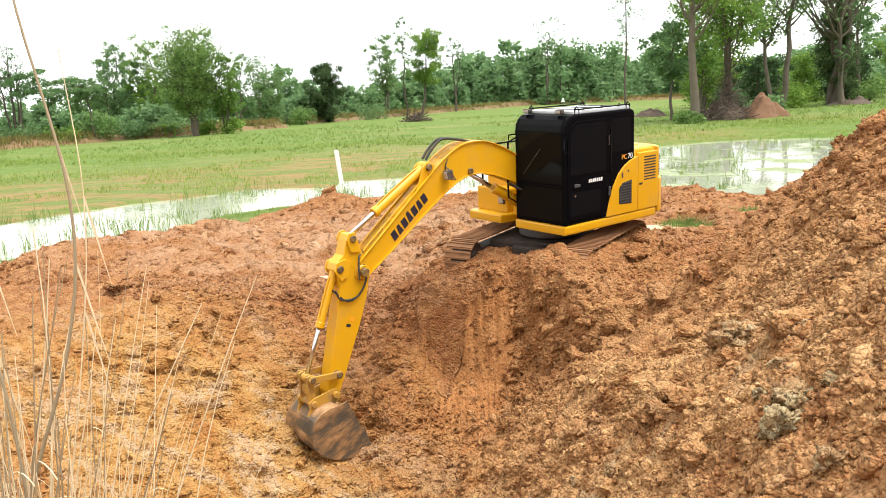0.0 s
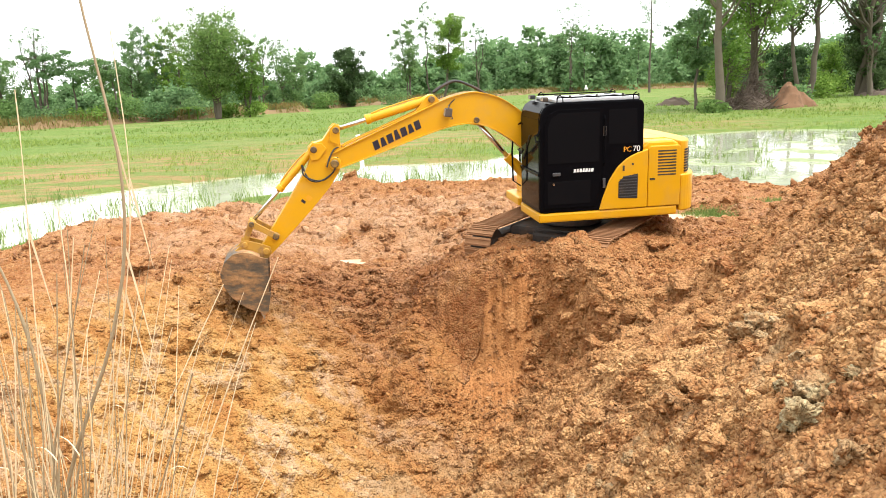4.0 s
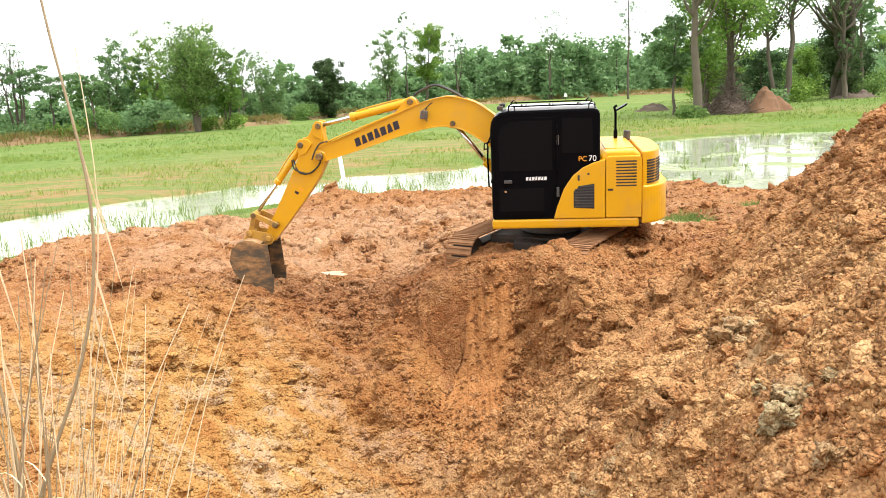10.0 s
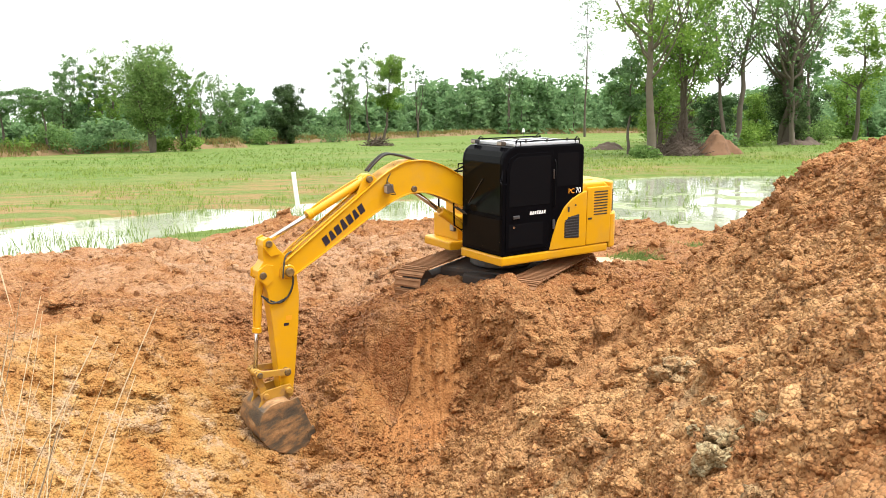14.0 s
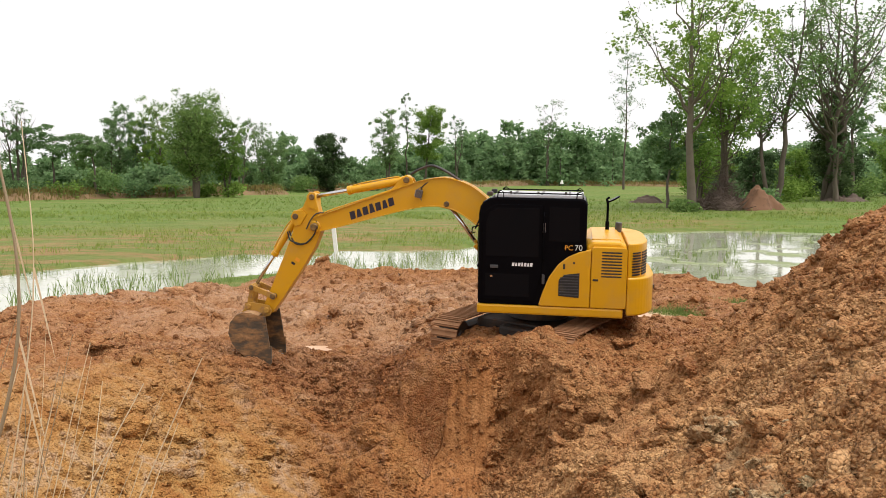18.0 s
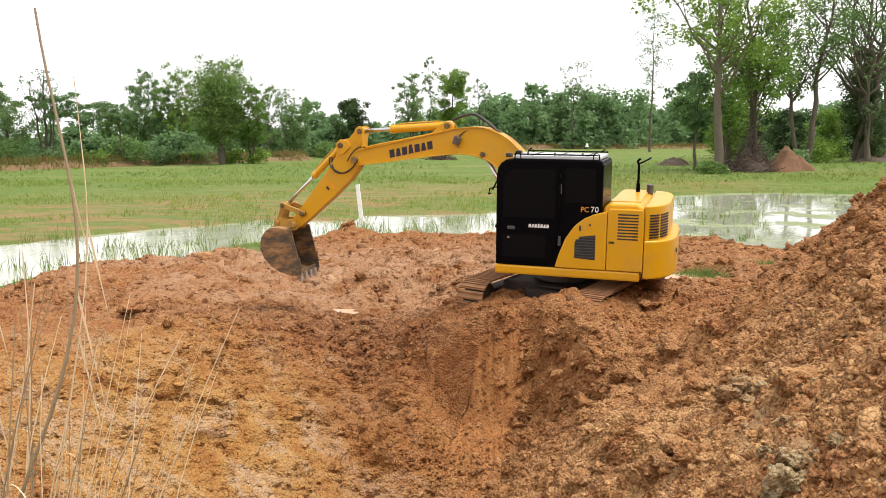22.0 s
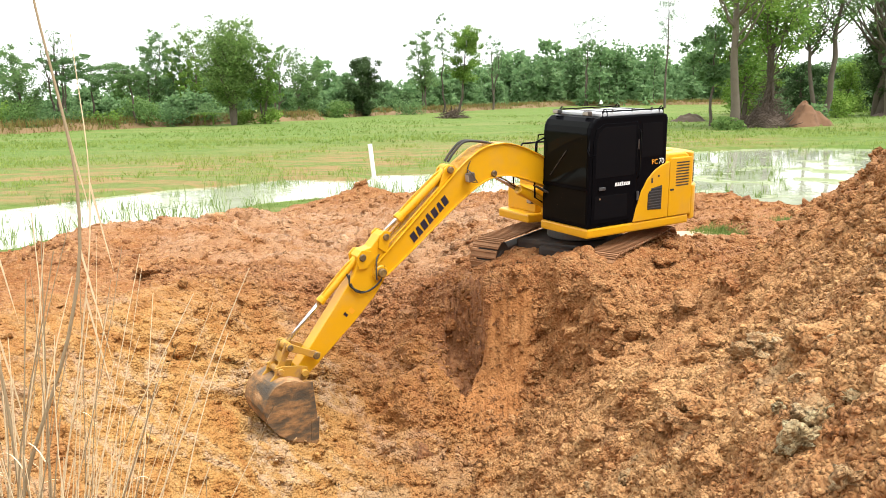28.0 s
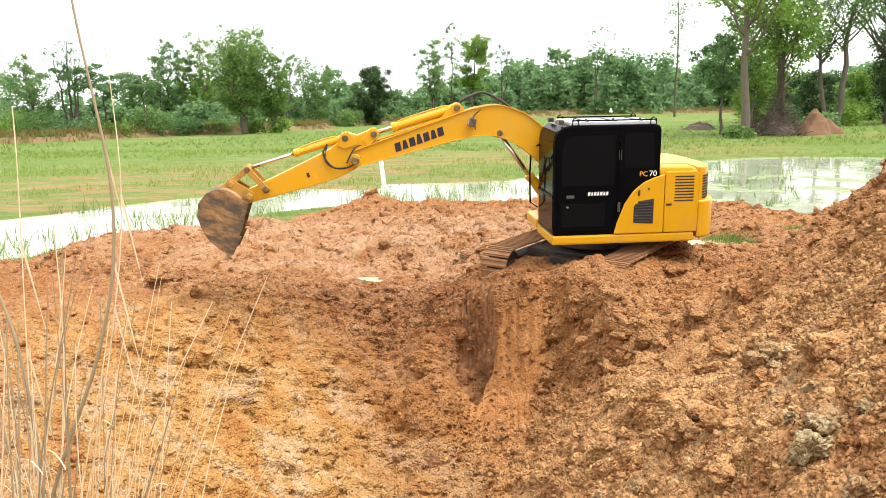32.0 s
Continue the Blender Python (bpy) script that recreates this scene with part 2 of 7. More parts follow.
def field_material():
    m, n, l, b = node_mat("paddy_field_grass")
    geo = n.new("ShaderNodeNewGeometry")
    pos = geo.outputs["Position"]
    sep = n.new("ShaderNodeSeparateXYZ")
    l.new(pos, sep.inputs[0])
    stretch = n.new("ShaderNodeMapping")
    stretch.inputs["Scale"].default_value = (0.25, 1.0, 1.0)
    stretch.inputs["Rotation"].default_value = (0, 0, radians(-28))
    l.new(pos, stretch.inputs["Vector"])
    rows = noise_tex(n, l, 0.16, 6, 0.6, vec=stretch.outputs[0])
    fine = noise_tex(n, l, 2.2, 6, 0.7, vec=pos)
    tuft = noise_tex(n, l, 0.9, 6, 0.7, vec=stretch.outputs[0])
    grass = ramp(n, l, fine, (0.3, (0.074, 0.132, 0.023)), (0.5, (0.110, 0.172, 0.034)), (0.7, (0.158, 0.212, 0.052)))
    grass = mixc(n, l, mathn(n, l, 'MULTIPLY', ramp(n, l, tuft, (0.52, BLACK), (0.64, WHITE)), 0.45), grass, (0.230, 0.215, 0.085))
    mud = ramp(n, l, fine, (0.3, (0.21, 0.128, 0.056)), (0.5, (0.29, 0.185, 0.084)), (0.68, (0.18, 0.17, 0.060)))
    mud = mixc(n, l, ramp(n, l, tuft, (0.45, BLACK), (0.54, WHITE)), mud, grass)
    # stubble and bare mud along the near edge of the field, grass beyond it
    dist = mathn(n, l, 'ADD', mathn(n, l, 'MULTIPLY', sep.outputs[1], 0.80), mathn(n, l, 'MULTIPLY', sep.outputs[0], -0.60))
    wob = mathn(n, l, 'MULTIPLY', mathn(n, l, 'SUBTRACT', rows, 0.5), 26.0)
    band = mathn(n, l, 'ADD', dist, wob)
    bare = mathn(n, l, 'MULTIPLY', ramp(n, l, mathn(n, l, 'DIVIDE', band, 100.0), (0.275, BLACK), (0.315, WHITE), (0.43, WHITE), (0.50, BLACK)), 0.95)
    near = n.new("ShaderNodeMapRange")
    near.inputs[1].default_value = 16.0
    near.inputs[2].default_value = 4.0
    l.new(sep.outputs[0], near.inputs[0])
    col = mixc(n, l, mathn(n, l, 'MULTIPLY', bare, near.outputs[0]), grass, mud)
    patch = ramp(n, l, rows, (0.52, BLACK), (0.62, WHITE))
    col = mixc(n, l, mathn(n, l, 'MULTIPLY', patch, 0.35), col, (0.26, 0.215, 0.095))
    dry = mathn(n, l, 'MAXIMUM', spot_mask(n, l, 13.0, 53.0, 6.0, 7.0, 0.4, 0.9), spot_mask(n, l, 34.0, 64.0, 10.0, 4.0, 0.5, 1.0))
    col = mixc(n, l, mathn(n, l, 'MULTIPLY', dry, 0.7), col, mud)
    l.new(col, b.inputs["Base Color"])
    b.inputs["Roughness"].default_value = 0.9
    b.inputs["Specular IOR Level"].default_value = 0.15
    bumpn(n, l, noise_tex(n, l, 5, 6, 0.75, vec=pos), 0.8, 0.15, b.inputs["Normal"])
    return m


def water_material(name, col, rough=0.06, weed_reflect=False):
    m, n, l, b = node_mat(name)
    geo = n.new("ShaderNodeNewGeometry")
    murk = noise_tex(n, l, 0.5, 4, 0.6, vec=geo.outputs["Position"])
    l.new(ramp(n, l, murk, (0.35, col), (0.65, tuple(c * 1.35 for c in col))), b.inputs["Base Color"])
    b.inputs["Roughness"].default_value = rough
    if weed_reflect:
        pos = geo.outputs["Position"]
        # green weed mats, spread wider to paint in the trees' green reflection
        mat = ramp(n, l, noise_tex(n, l, 0.42, 6, 0.62, vec=pos), (0.49, BLACK), (0.60, WHITE))
        mat = mathn(n, l, 'MULTIPLY', mat, spot_mask(n, l, 17.0, 31.0, 12.5, 10.0, 0.35, 0.8))
        green = ramp(n, l, noise_tex(n, l, 3.0, 5, 0.7, vec=pos), (0.3, (0.14, 0.18, 0.07)), (0.7, (0.24, 0.28, 0.12)))
        l.new(mixc(n, l, mat, b.inputs["Base Color"].links[0].from_socket, green), b.inputs["Base Color"])
        l.new(ramp(n, l, mat, (0.2, (rough,) * 3), (0.9, (0.55,) * 3)), b.inputs["Roughness"])
    b.inputs["IOR"].default_value = 1.42
    b.inputs["Specular IOR Level"].default_value = 0.66
    bumpn(n, l, noise_tex(n, l, 3.0, 3, 0.5, vec=geo.outputs["Position"]), 0.12, 0.02, b.inputs["Normal"])
    return m


def paint_material(name, col, rough, dirt=0.25, dirt_col=(0.42, 0.25, 0.12), metal=0.0, scale=3.0, gloss=0.5):
    m, n, l, b = node_mat(name)
    big = noise_tex(n, l, scale, 6, 0.65)
    fine = noise_tex(n, l, scale * 14, 4, 0.6)
    grime = ramp(n, l, big, (0.5, BLACK), (0.72, WHITE))
    speck = ramp(n, l, fine, (0.60, BLACK), (0.72, WHITE))
    both = mathn(n, l, 'MULTIPLY', mathn(n, l, 'ADD', mathn(n, l, 'MULTIPLY', grime, 0.8), mathn(n, l, 'MULTIPLY', speck, 0.5)), dirt, True)
    base = mixc(n, l, mathn(n, l, 'MULTIPLY', fine, 0.18), col, tuple(c * 0.78 for c in col))
    l.new(mixc(n, l, both, base, dirt_col), b.inputs["Base Color"])
    l.new(mathn(n, l, 'ADD', mathn(n, l, 'MULTIPLY', both, 0.45), rough), b.inputs["Roughness"])
    b.inputs["Metallic"].default_value = metal
    b.inputs["Specular IOR Level"].default_value = gloss
    bumpn(n, l, noise_tex(n, l, scale * 8, 4, 0.6), 0.08, 0.01, b.inputs["Normal"])
    return m


def smeared_steel():
    """Bucket steel under smears of drying clay."""
    m, n, l, b = node_mat("clay_smeared_steel")
    c = n.new("ShaderNodeTexCoord")
    mp = n.new("ShaderNodeMapping")
    mp.inputs["Scale"].default_value = (1.9, 1.0, 0.8)
    mp.inputs["Rotation"].default_value = (0, 0.6, 0)
    l.new(c.outputs["Object"], mp.inputs["Vector"])
    big = noise_tex(n, l, 3.0, 7, 0.62, vec=mp.outputs[0])
    fine = noise_tex(n, l, 24, 5, 0.65, vec=c.outputs["Object"])
    col = ramp(n, l, big, (0.36, (0.062, 0.052, 0.040)), (0.45, (0.105, 0.076, 0.048)), (0.51, (0.205, 0.118, 0.056)), (0.59, (0.330, 0.178, 0.076)), (0.69, (0.430, 0.270, 0.140)))
    col = mixc(n, l, mathn(n, l, 'MULTIPLY', ramp(n, l, fine, (0.35, WHITE), (0.5, BLACK)), 0.35), col, (0.08, 0.055, 0.036))
    l.new(col, b.inputs["Base Color"])
    l.new(ramp(n, l, big, (0.4, (0.5,) * 3), (0.55, (0.85,) * 3)), b.inputs["Roughness"])
    b.inputs["Specular IOR Level"].default_value = 0.35
    b1 = bumpn(n, l, big, 0.5, 0.05, None)
    bumpn(n, l, fine, 0.4, 0.01, b.inputs["Normal"], b1)
    return m


def leaf_material(name, dark, mid, light):
    m, n, l, b = node_mat(name)
    geo = n.new("ShaderNodeNewGeometry")
    rnd = geo.outputs["Random Per Island"]
    big = noise_tex(n, l, 0.35, 3, 0.5)
    mixv = mathn(n, l, 'ADD', mathn(n, l, 'MULTIPLY', rnd, 0.6), mathn(n, l, 'MULTIPLY', big, 0.4))
    col = ramp(n, l, mixv, (0.2, dark), (0.5, mid), (0.8, light))
    obi = n.new("ShaderNodeObjectInfo")
    col = mixc(n, l, 1.0, col, ramp(n, l, obi.outputs["Random"], (0.0, (0.8, 0.86, 0.85)), (1.0, (1.15, 1.1, 1.0))), 'MULTIPLY')
    l.new(col, b.inputs["Base Color"])
    b.inputs["Roughness"].default_value = 0.6
    b.inputs["Specular IOR Level"].default_value = 0.12
    tr = n.new("ShaderNodeBsdfTranslucent")
    l.new(col, tr.inputs[0])
    mx = n.new("ShaderNodeMixShader")
    mx.inputs[0].default_value = 0.52
    l.new(b.outputs[0], mx.inputs[1])
    l.new(tr.outputs[0], mx.inputs[2])
    l.new(mx.outputs[0], n["Material Output"].inputs[0])
    return m


SOIL = soil_material("orange_clay_soil")
CLOD = soil_material("clay_clods", True)
FIELD = field_material()


def scraped_material():
    """Clay cut smooth by the bucket, with faint drag lines."""
    m, n, l, b = node_mat("scraped_clay")
    pos = n.new("ShaderNodeNewGeometry").outputs["Position"]
    drag = n.new("ShaderNodeMapping")
    drag.inputs["Scale"].default_value = (9.0, 1.2, 0.8)
    drag.inputs["Rotation"].default_value = (0, 0, radians(-7))
    l.new(pos, drag.inputs["Vector"])
    lines = noise_tex(n, l, 1.6, 5, 0.6, vec=drag.outputs[0])
    mid = noise_tex(n, l, 2.6, 6, 0.65, vec=pos)
    fine = noise_tex(n, l, 30, 4, 0.7, vec=pos)
    col = ramp(n, l, mid, (0.3, (0.64, 0.300, 0.105)), (0.5, (0.75, 0.390, 0.150)), (0.7, (0.84, 0.480, 0.205)))
    col = mixc(n, l, mathn(n, l, 'MULTIPLY', ramp(n, l, lines, (0.34, WHITE), (0.48, BLACK)), 0.24), col, (0.44, 0.175, 0.054))
    col = mixc(n, l, mathn(n, l, 'MULTIPLY', ramp(n, l, lines, (0.56, BLACK), (0.68, WHITE)), 0.18), col, (0.92, 0.60, 0.30))
    col = mixc(n, l, mathn(n, l, 'MULTIPLY', ramp(n, l, fine, (0.34, WHITE), (0.46, BLACK)), 0.4), col, (0.28, 0.108, 0.034))
    col = mixc(n, l, 1.0, col, CLAY, 'MULTIPLY')
    l.new(col, b.inputs["Base Color"])
    b.inputs["Roughness"].default_value = 0.78
    b.inputs["Specular IOR Level"].default_value = 0.25
    cell = n.new("ShaderNodeTexVoronoi")
    cell.inputs["Scale"].default_value = 26
    l.new(pos, cell.inputs["Vector"])
    b0 = bumpn(n, l, lines, 0.9, 0.05, None)
    b0 = bumpn(n, l, mathn(n, l, 'SUBTRACT', 1.0, cell.outputs["Distance"]), 0.7, 0.02, None, b0)
    b1 = bumpn(n, l, noise_tex(n, l, 8, 6, 0.7, vec=pos), 0.6, 0.04, None, b0)
    bumpn(n, l, noise_tex(n, l, 16, 5, 0.65, vec=pos), 0.6, 0.03, b.inputs["Normal"], b1)
    return m


SCRAPED = scraped_material()


def fresh_material():
    """Damp clay where a slab has just come off, its colour darkened for the hollow's shade too."""
    m, n, l, b = node_mat("damp_shaded_clay")
    pos = n.new("ShaderNodeNewGeometry").outputs["Position"]
    rough = noise_tex(n, l, 7, 6, 0.68, vec=pos)
    l.new(ramp(n, l, rough, (0.34, (0.170, 0.064, 0.021)), (0.50, (0.255, 0.105, 0.036)), (0.66, (0.370, 0.175, 0.065))), b.inputs["Base Color"])
    b.inputs["Roughness"].default_value = 0.7
    b1 = bumpn(n, l, rough, 1.0, 0.08, None)
    bumpn(n, l, noise_tex(n, l, 30, 4, 0.7, vec=pos), 0.8, 0.02, b.inputs["Normal"], b1)
    return m


FRESH = fresh_material()
WATER = water_material("muddy_paddy_water", (0.34, 0.355, 0.27), 0.04, True)
PUDDLE = water_material("clay_puddle_water", (0.46, 0.29, 0.17), 0.3)
YELLOW = paint_material("yellow_machine_paint", (0.648, 0.329, 0.006), 0.306, 0.270)
YELLOW_WORN = paint_material("worn_yellow_paint", (0.44, 0.235, 0.03), 0.55, 1.3, (0.27, 0.15, 0.07), scale=6)
BLACKP = paint_material("black_cab_paint", (0.0035, 0.0035, 0.0045), 0.20, 0.03, (0.05, 0.04, 0.035), gloss=0.03)
RUBBER = paint_material("black_rubber", (0.02, 0.02, 0.02), 0.6, 0.25)
# muddy steel, its base darkened for the shade under the machine
STEEL = paint_material("muddy_shaded_steel", (0.030, 0.022, 0.017), 0.7, 0.45, (0.16, 0.08, 0.038), 0.0, 5)
MUDTRACK = paint_material("clay_caked_track_plates", (0.27, 0.135, 0.062), 0.9, 0.9, (0.17, 0.085, 0.042), 0.0, 4)
BUCKET = smeared_steel()
GREASE = paint_material("greasy_pin_steel", (0.10, 0.065, 0.035), 0.5, 0.8, (0.5, 0.29, 0.05), 0.2, 8)
CHROME = paint_material("chromed_rod", (0.62, 0.62, 0.62), 0.16, 0.12, (0.4, 0.3, 0.2), 0.95, 6)
TOOTH = paint_material("bright_worn_teeth", (0.46, 0.42, 0.37), 0.4, 0.5, (0.40, 0.24, 0.12), 0.6, 6)
ROOF = paint_material("pale_grey_cab_roof", (0.50, 0.51, 0.53), 0.32, 0.2, (0.3, 0.22, 0.15))
GREYM = paint_material("dark_grey_plastic", (0.055, 0.055, 0.058), 0.5, 0.3)
DECAL = paint_material("dark_blue_decal", (0.016, 0.014, 0.03), 0.4, 0.08)
WDECAL = paint_material("white_decal", (0.75, 0.75, 0.75), 0.45, 0.15)
ODECAL = paint_material("orange_decal", (0.80, 0.33, 0.02), 0.45, 0.1)
LENS = paint_material("lamp_glass", (0.36, 0.33, 0.29), 0.12, 0.25)
POSTW = paint_material("weathered_white_post", (0.72, 0.70, 0.66), 0.7, 0.35, (0.4, 0.32, 0.24), scale=4)
BARK = paint_material("grey_brown_bark", (0.102, 0.081, 0.060), 0.9, 0.6, (0.048, 0.039, 0.030), scale=1.2)
BARKP = paint_material("pale_bark", (0.146, 0.118, 0.087), 0.9, 0.5, (0.087, 0.068, 0.050), scale=1.2)
ROOTS = paint_material("dry_roots", (0.10, 0.072, 0.052), 0.95, 0.6, (0.045, 0.034, 0.026), scale=2)
STRAW = paint_material("dry_grass_straw", (0.70, 0.56, 0.36), 0.75, 0.5, (0.32, 0.22, 0.12), scale=9)
BROWN_STRAW = paint_material("brown_grass_stalk", (0.30, 0.235, 0.14), 0.75, 0.6, (0.22, 0.14, 0.07), scale=9)
LEAF_A = leaf_material("broad_leaf_green", (0.105, 0.185, 0.055), (0.170, 0.280, 0.085), (0.250, 0.365, 0.125))
LEAF_B = leaf_material("dark_leaf_green", (0.105, 0.185, 0.078), (0.160, 0.270, 0.112), (0.230, 0.350, 0.155))
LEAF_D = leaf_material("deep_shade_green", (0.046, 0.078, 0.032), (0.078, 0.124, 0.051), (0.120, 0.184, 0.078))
LEAF_C = leaf_material("light_leaf_green", (0.095, 0.175, 0.030), (0.175, 0.295, 0.060), (0.290, 0.420, 0.105))
REED = leaf_material("rice_grass_green", (0.122, 0.190, 0.048), (0.190, 0.272, 0.074), (0.272, 0.326, 0.122))
FIELD_GRASS = leaf_material("field_grass_green", (0.165, 0.240, 0.050), (0.235, 0.315, 0.075), (0.310, 0.375, 0.120))
# far leaves paler and bluer, distance haze mixed into the colour
WOODS = leaf_material("haze_tinted_far_foliage", (0.140, 0.245, 0.110), (0.200, 0.330, 0.155), (0.275, 0.405, 0.200))
DRYG = leaf_material("bank_grass", (0.16, 0.13, 0.05), (0.27, 0.20, 0.085), (0.20, 0.25, 0.07))


def glass_material(speck, tint=(0.006, 0.006, 0.007), gloss=0.05):
    m, n, l, b = node_mat("dark_tinted_glass")
    b.inputs["Base Color"].default_value = (0.012, 0.013, 0.014, 1)
    b.inputs["Roughness"].default_value = 0.06
    b.inputs["IOR"].default_value = 1.45
    b.inputs["Specular IOR Level"].default_value = gloss
    sp = noise_tex(n, l, 26, 5, 0.72)
    l.new(mixc(n, l, ramp(n, l, sp, (speck, BLACK), (speck + 0.03, WHITE)), tint, (0.34, 0.23, 0.12)), b.inputs["Base Color"])
    l.new(ramp(n, l, sp, (speck - 0.02, (0.07,) * 3), (speck + 0.03, (0.7,) * 3)), b.inputs["Roughness"])
    return m


GLASS = glass_material(0.90)
SCREEN = glass_material(0.70, (0.005, 0.0055, 0.005), 0.07)


# ---- mesh helpers ----
def finish(name, mesh, material, parent, label, smooth):
    mesh.materials.append(material)
    if smooth:
        mesh.polygons.foreach_set("use_smooth", [True] * len(mesh.polygons))
    ob = new(name, mesh)
    if parent is not None:
        ob.parent = parent
    if label:
        ob["label"] = label
    return ob


def part(name, bm, material, parent, label="", smooth=False):
    bmesh.ops.recalc_face_normals(bm, faces=bm.faces)
    me = bpy.data.meshes.new(name)
    bm.to_mesh(me)
    bm.free()
    return finish(name, me, material, parent, label, smooth)


def from_arrays(name, verts, faces, material, parent=None, label="", smooth=False):
    """verts (n,3), faces (m,k) arrays."""
    me = bpy.data.meshes.new(name)
    verts = np.asarray(verts, np.float32)
    faces = np.asarray(faces, np.int32)
    k = faces.shape[1]
    me.vertices.add(len(verts))
    me.vertices.foreach_set("co", verts.ravel())
    me.loops.add(faces.size)
    me.loops.foreach_set("vertex_index", faces.ravel())
    me.polygons.add(len(faces))
    me.polygons.foreach_set("loop_start", np.arange(0, faces.size, k, dtype=np.int32))
    me.polygons.foreach_set("loop_total", np.full(len(faces), k, np.int32))
    me.update(calc_edges=True)
    return finish(name, me, material, parent, label, smooth)


def bevelled(bm, width, segments=2, angle=0.5):
    edges = [e for e in bm.edges if len(e.link_faces) == 2 and e.calc_face_angle(0) > angle]
    if edges and width > 0:
        bmesh.ops.bevel(bm, geom=edges, offset=width, segments=segments, affect='EDGES', profile=0.6, clamp_overlap=True)
    return bm


def box(x0, x1, y0, y1, z0, z1, bev=0.01, bm=None):
    own = bm is None
    tmp = bmesh.new()
    bmesh.ops.create_cube(tmp, size=1.0, matrix=Matrix.Translation(((x0 + x1) / 2, (y0 + y1) / 2, (z0 + z1) / 2)) @ Matrix.Diagonal((x1 - x0, y1 - y0, z1 - z0, 1)))
    bevelled(tmp, bev)
    if own:
        return tmp
    return absorb(bm, tmp)


def absorb(bm, tmp):
    me = bpy.data.meshes.new("tmp")
    tmp.to_mesh(me)
    tmp.free()
    bm.from_mesh(me)
    bpy.data.meshes.remove(me)
    return bm


def prism(outline, y0, y1, bev=0.01, axis="y", rounds=2):
    """An outline in x, z pulled from y0 to y1 (or, axis z, an outline in x, y pulled in z)."""
    bm = bmesh.new()
    place = (lambda u, v, w: (u, w, v)) if axis == "y" else (lambda u, v, w: (u, v, w))
    a = [bm.verts.new(place(u, v, y0)) for u, v in outline]
    b = [bm.verts.new(place(u, v, y1)) for u, v in outline]
    bm.faces.new(a)
    bm.faces.new(list(reversed(b)))
    n = len(a)
    for i in range(n):
        bm.faces.new((a[i], b[i], b[(i + 1) % n], a[(i + 1) % n]))
    bmesh.ops.recalc_face_normals(bm, faces=bm.faces)
    return bevelled(bm, bev, rounds)


def rod(p0, p1, r0, r1=None, seg=16, bm=None, bev=0.0):
    p0, p1 = Vector(p0), Vector(p1)
    r1 = r0 if r1 is None else r1
    d = p1 - p0
    tmp = bmesh.new()
    m = Matrix.Translation((p0 + p1) / 2) @ d.to_track_quat('Z', 'Y').to_matrix().to_4x4()
    bmesh.ops.create_cone(tmp, cap_ends=True, segments=seg, radius1=r0, radius2=r1, depth=d.length, matrix=m)
    if bev:
        bevelled(tmp, bev, 1, 1.0)
    return tmp if bm is None else absorb(bm, tmp)


def tube_arrays(points, radii, seg=6):
    """Vertices and quads of a tapered tube along points."""
    pts = np.asarray(points, float)
    n = len(pts)
    tang = np.gradient(pts, axis=0)
    tang /= np.linalg.norm(tang, axis=1)[:, None] + 1e-9
    ref = np.where(np.abs(tang[:, 2:3]) > 0.9, [[1.0, 0, 0]], [[0, 0, 1.0]])
    s = np.cross(tang, ref)
    s /= np.linalg.norm(s, axis=1)[:, None] + 1e-9
    u = np.cross(s, tang)
    a = np.linspace(0, 2 * np.pi, seg, endpoint=False)
    r = np.asarray(radii, float)[:, None, None]
    v = pts[:, None] + r * (np.cos(a)[None, :, None] * s[:, None] + np.sin(a)[None, :, None] * u[:, None])
    i = np.arange(n - 1)[:, None] * seg
    j = np.arange(seg)[None]
    f = np.stack([i + j, i + (j + 1) % seg, i + seg + (j + 1) % seg, i + seg + j], -1).reshape(-1, 4)
    return v.reshape(-1, 3), f


def join_arrays(chunks):
    vs, fs, k = [], [], 0
    for v, f in chunks:
        vs.append(v)
        fs.append(np.asarray(f) + k)
        k += len(v)
    return np.concatenate(vs), np.concatenate(fs)


def hose(points, r, material, parent, name="hose", label="black hydraulic hose", seg=8):
    p = np.asarray(points, float)
    t = np.linspace(0, len(p) - 1, 8 * len(p))
    k = np.clip(t.astype(int), 0, len(p) - 2)
    w = (t - k)[:, None]
    pm = np.concatenate([[2 * p[0] - p[1]], p, [2 * p[-1] - p[-2]]])
    a, b, c, d = pm[k], pm[k + 1], pm[k + 2], pm[k + 3]
    q = 0.5 * (2 * b + (c - a) * w + (2 * a - 5 * b + 4 * c - d) * w ** 2 + (3 * b - a - 3 * c + d) * w ** 3)
    v, f = tube_arrays(q, np.full(len(q), r), seg)
    return from_arrays(name, v, f, material, parent, label, True)


def thing(name, m, label, category, group="", kind=""):
    ob = new(name)
    ob.matrix_world = m
    ob.empty_display_size = 0.2
    return tagged(ob, label, category, group, kind)


# ---- ground ----
def lattice(ix, iy, seed):
    h = (ix.astype(np.int64) * 374761393 + iy.astype(np.int64) * 668265263 + seed * 974634541) & 0xFFFFFFFF
    h = ((h ^ (h >> 13)) * 1274126177) & 0xFFFFFFFF
    return ((h ^ (h >> 16)) & 0xFFFF) / 65535.0


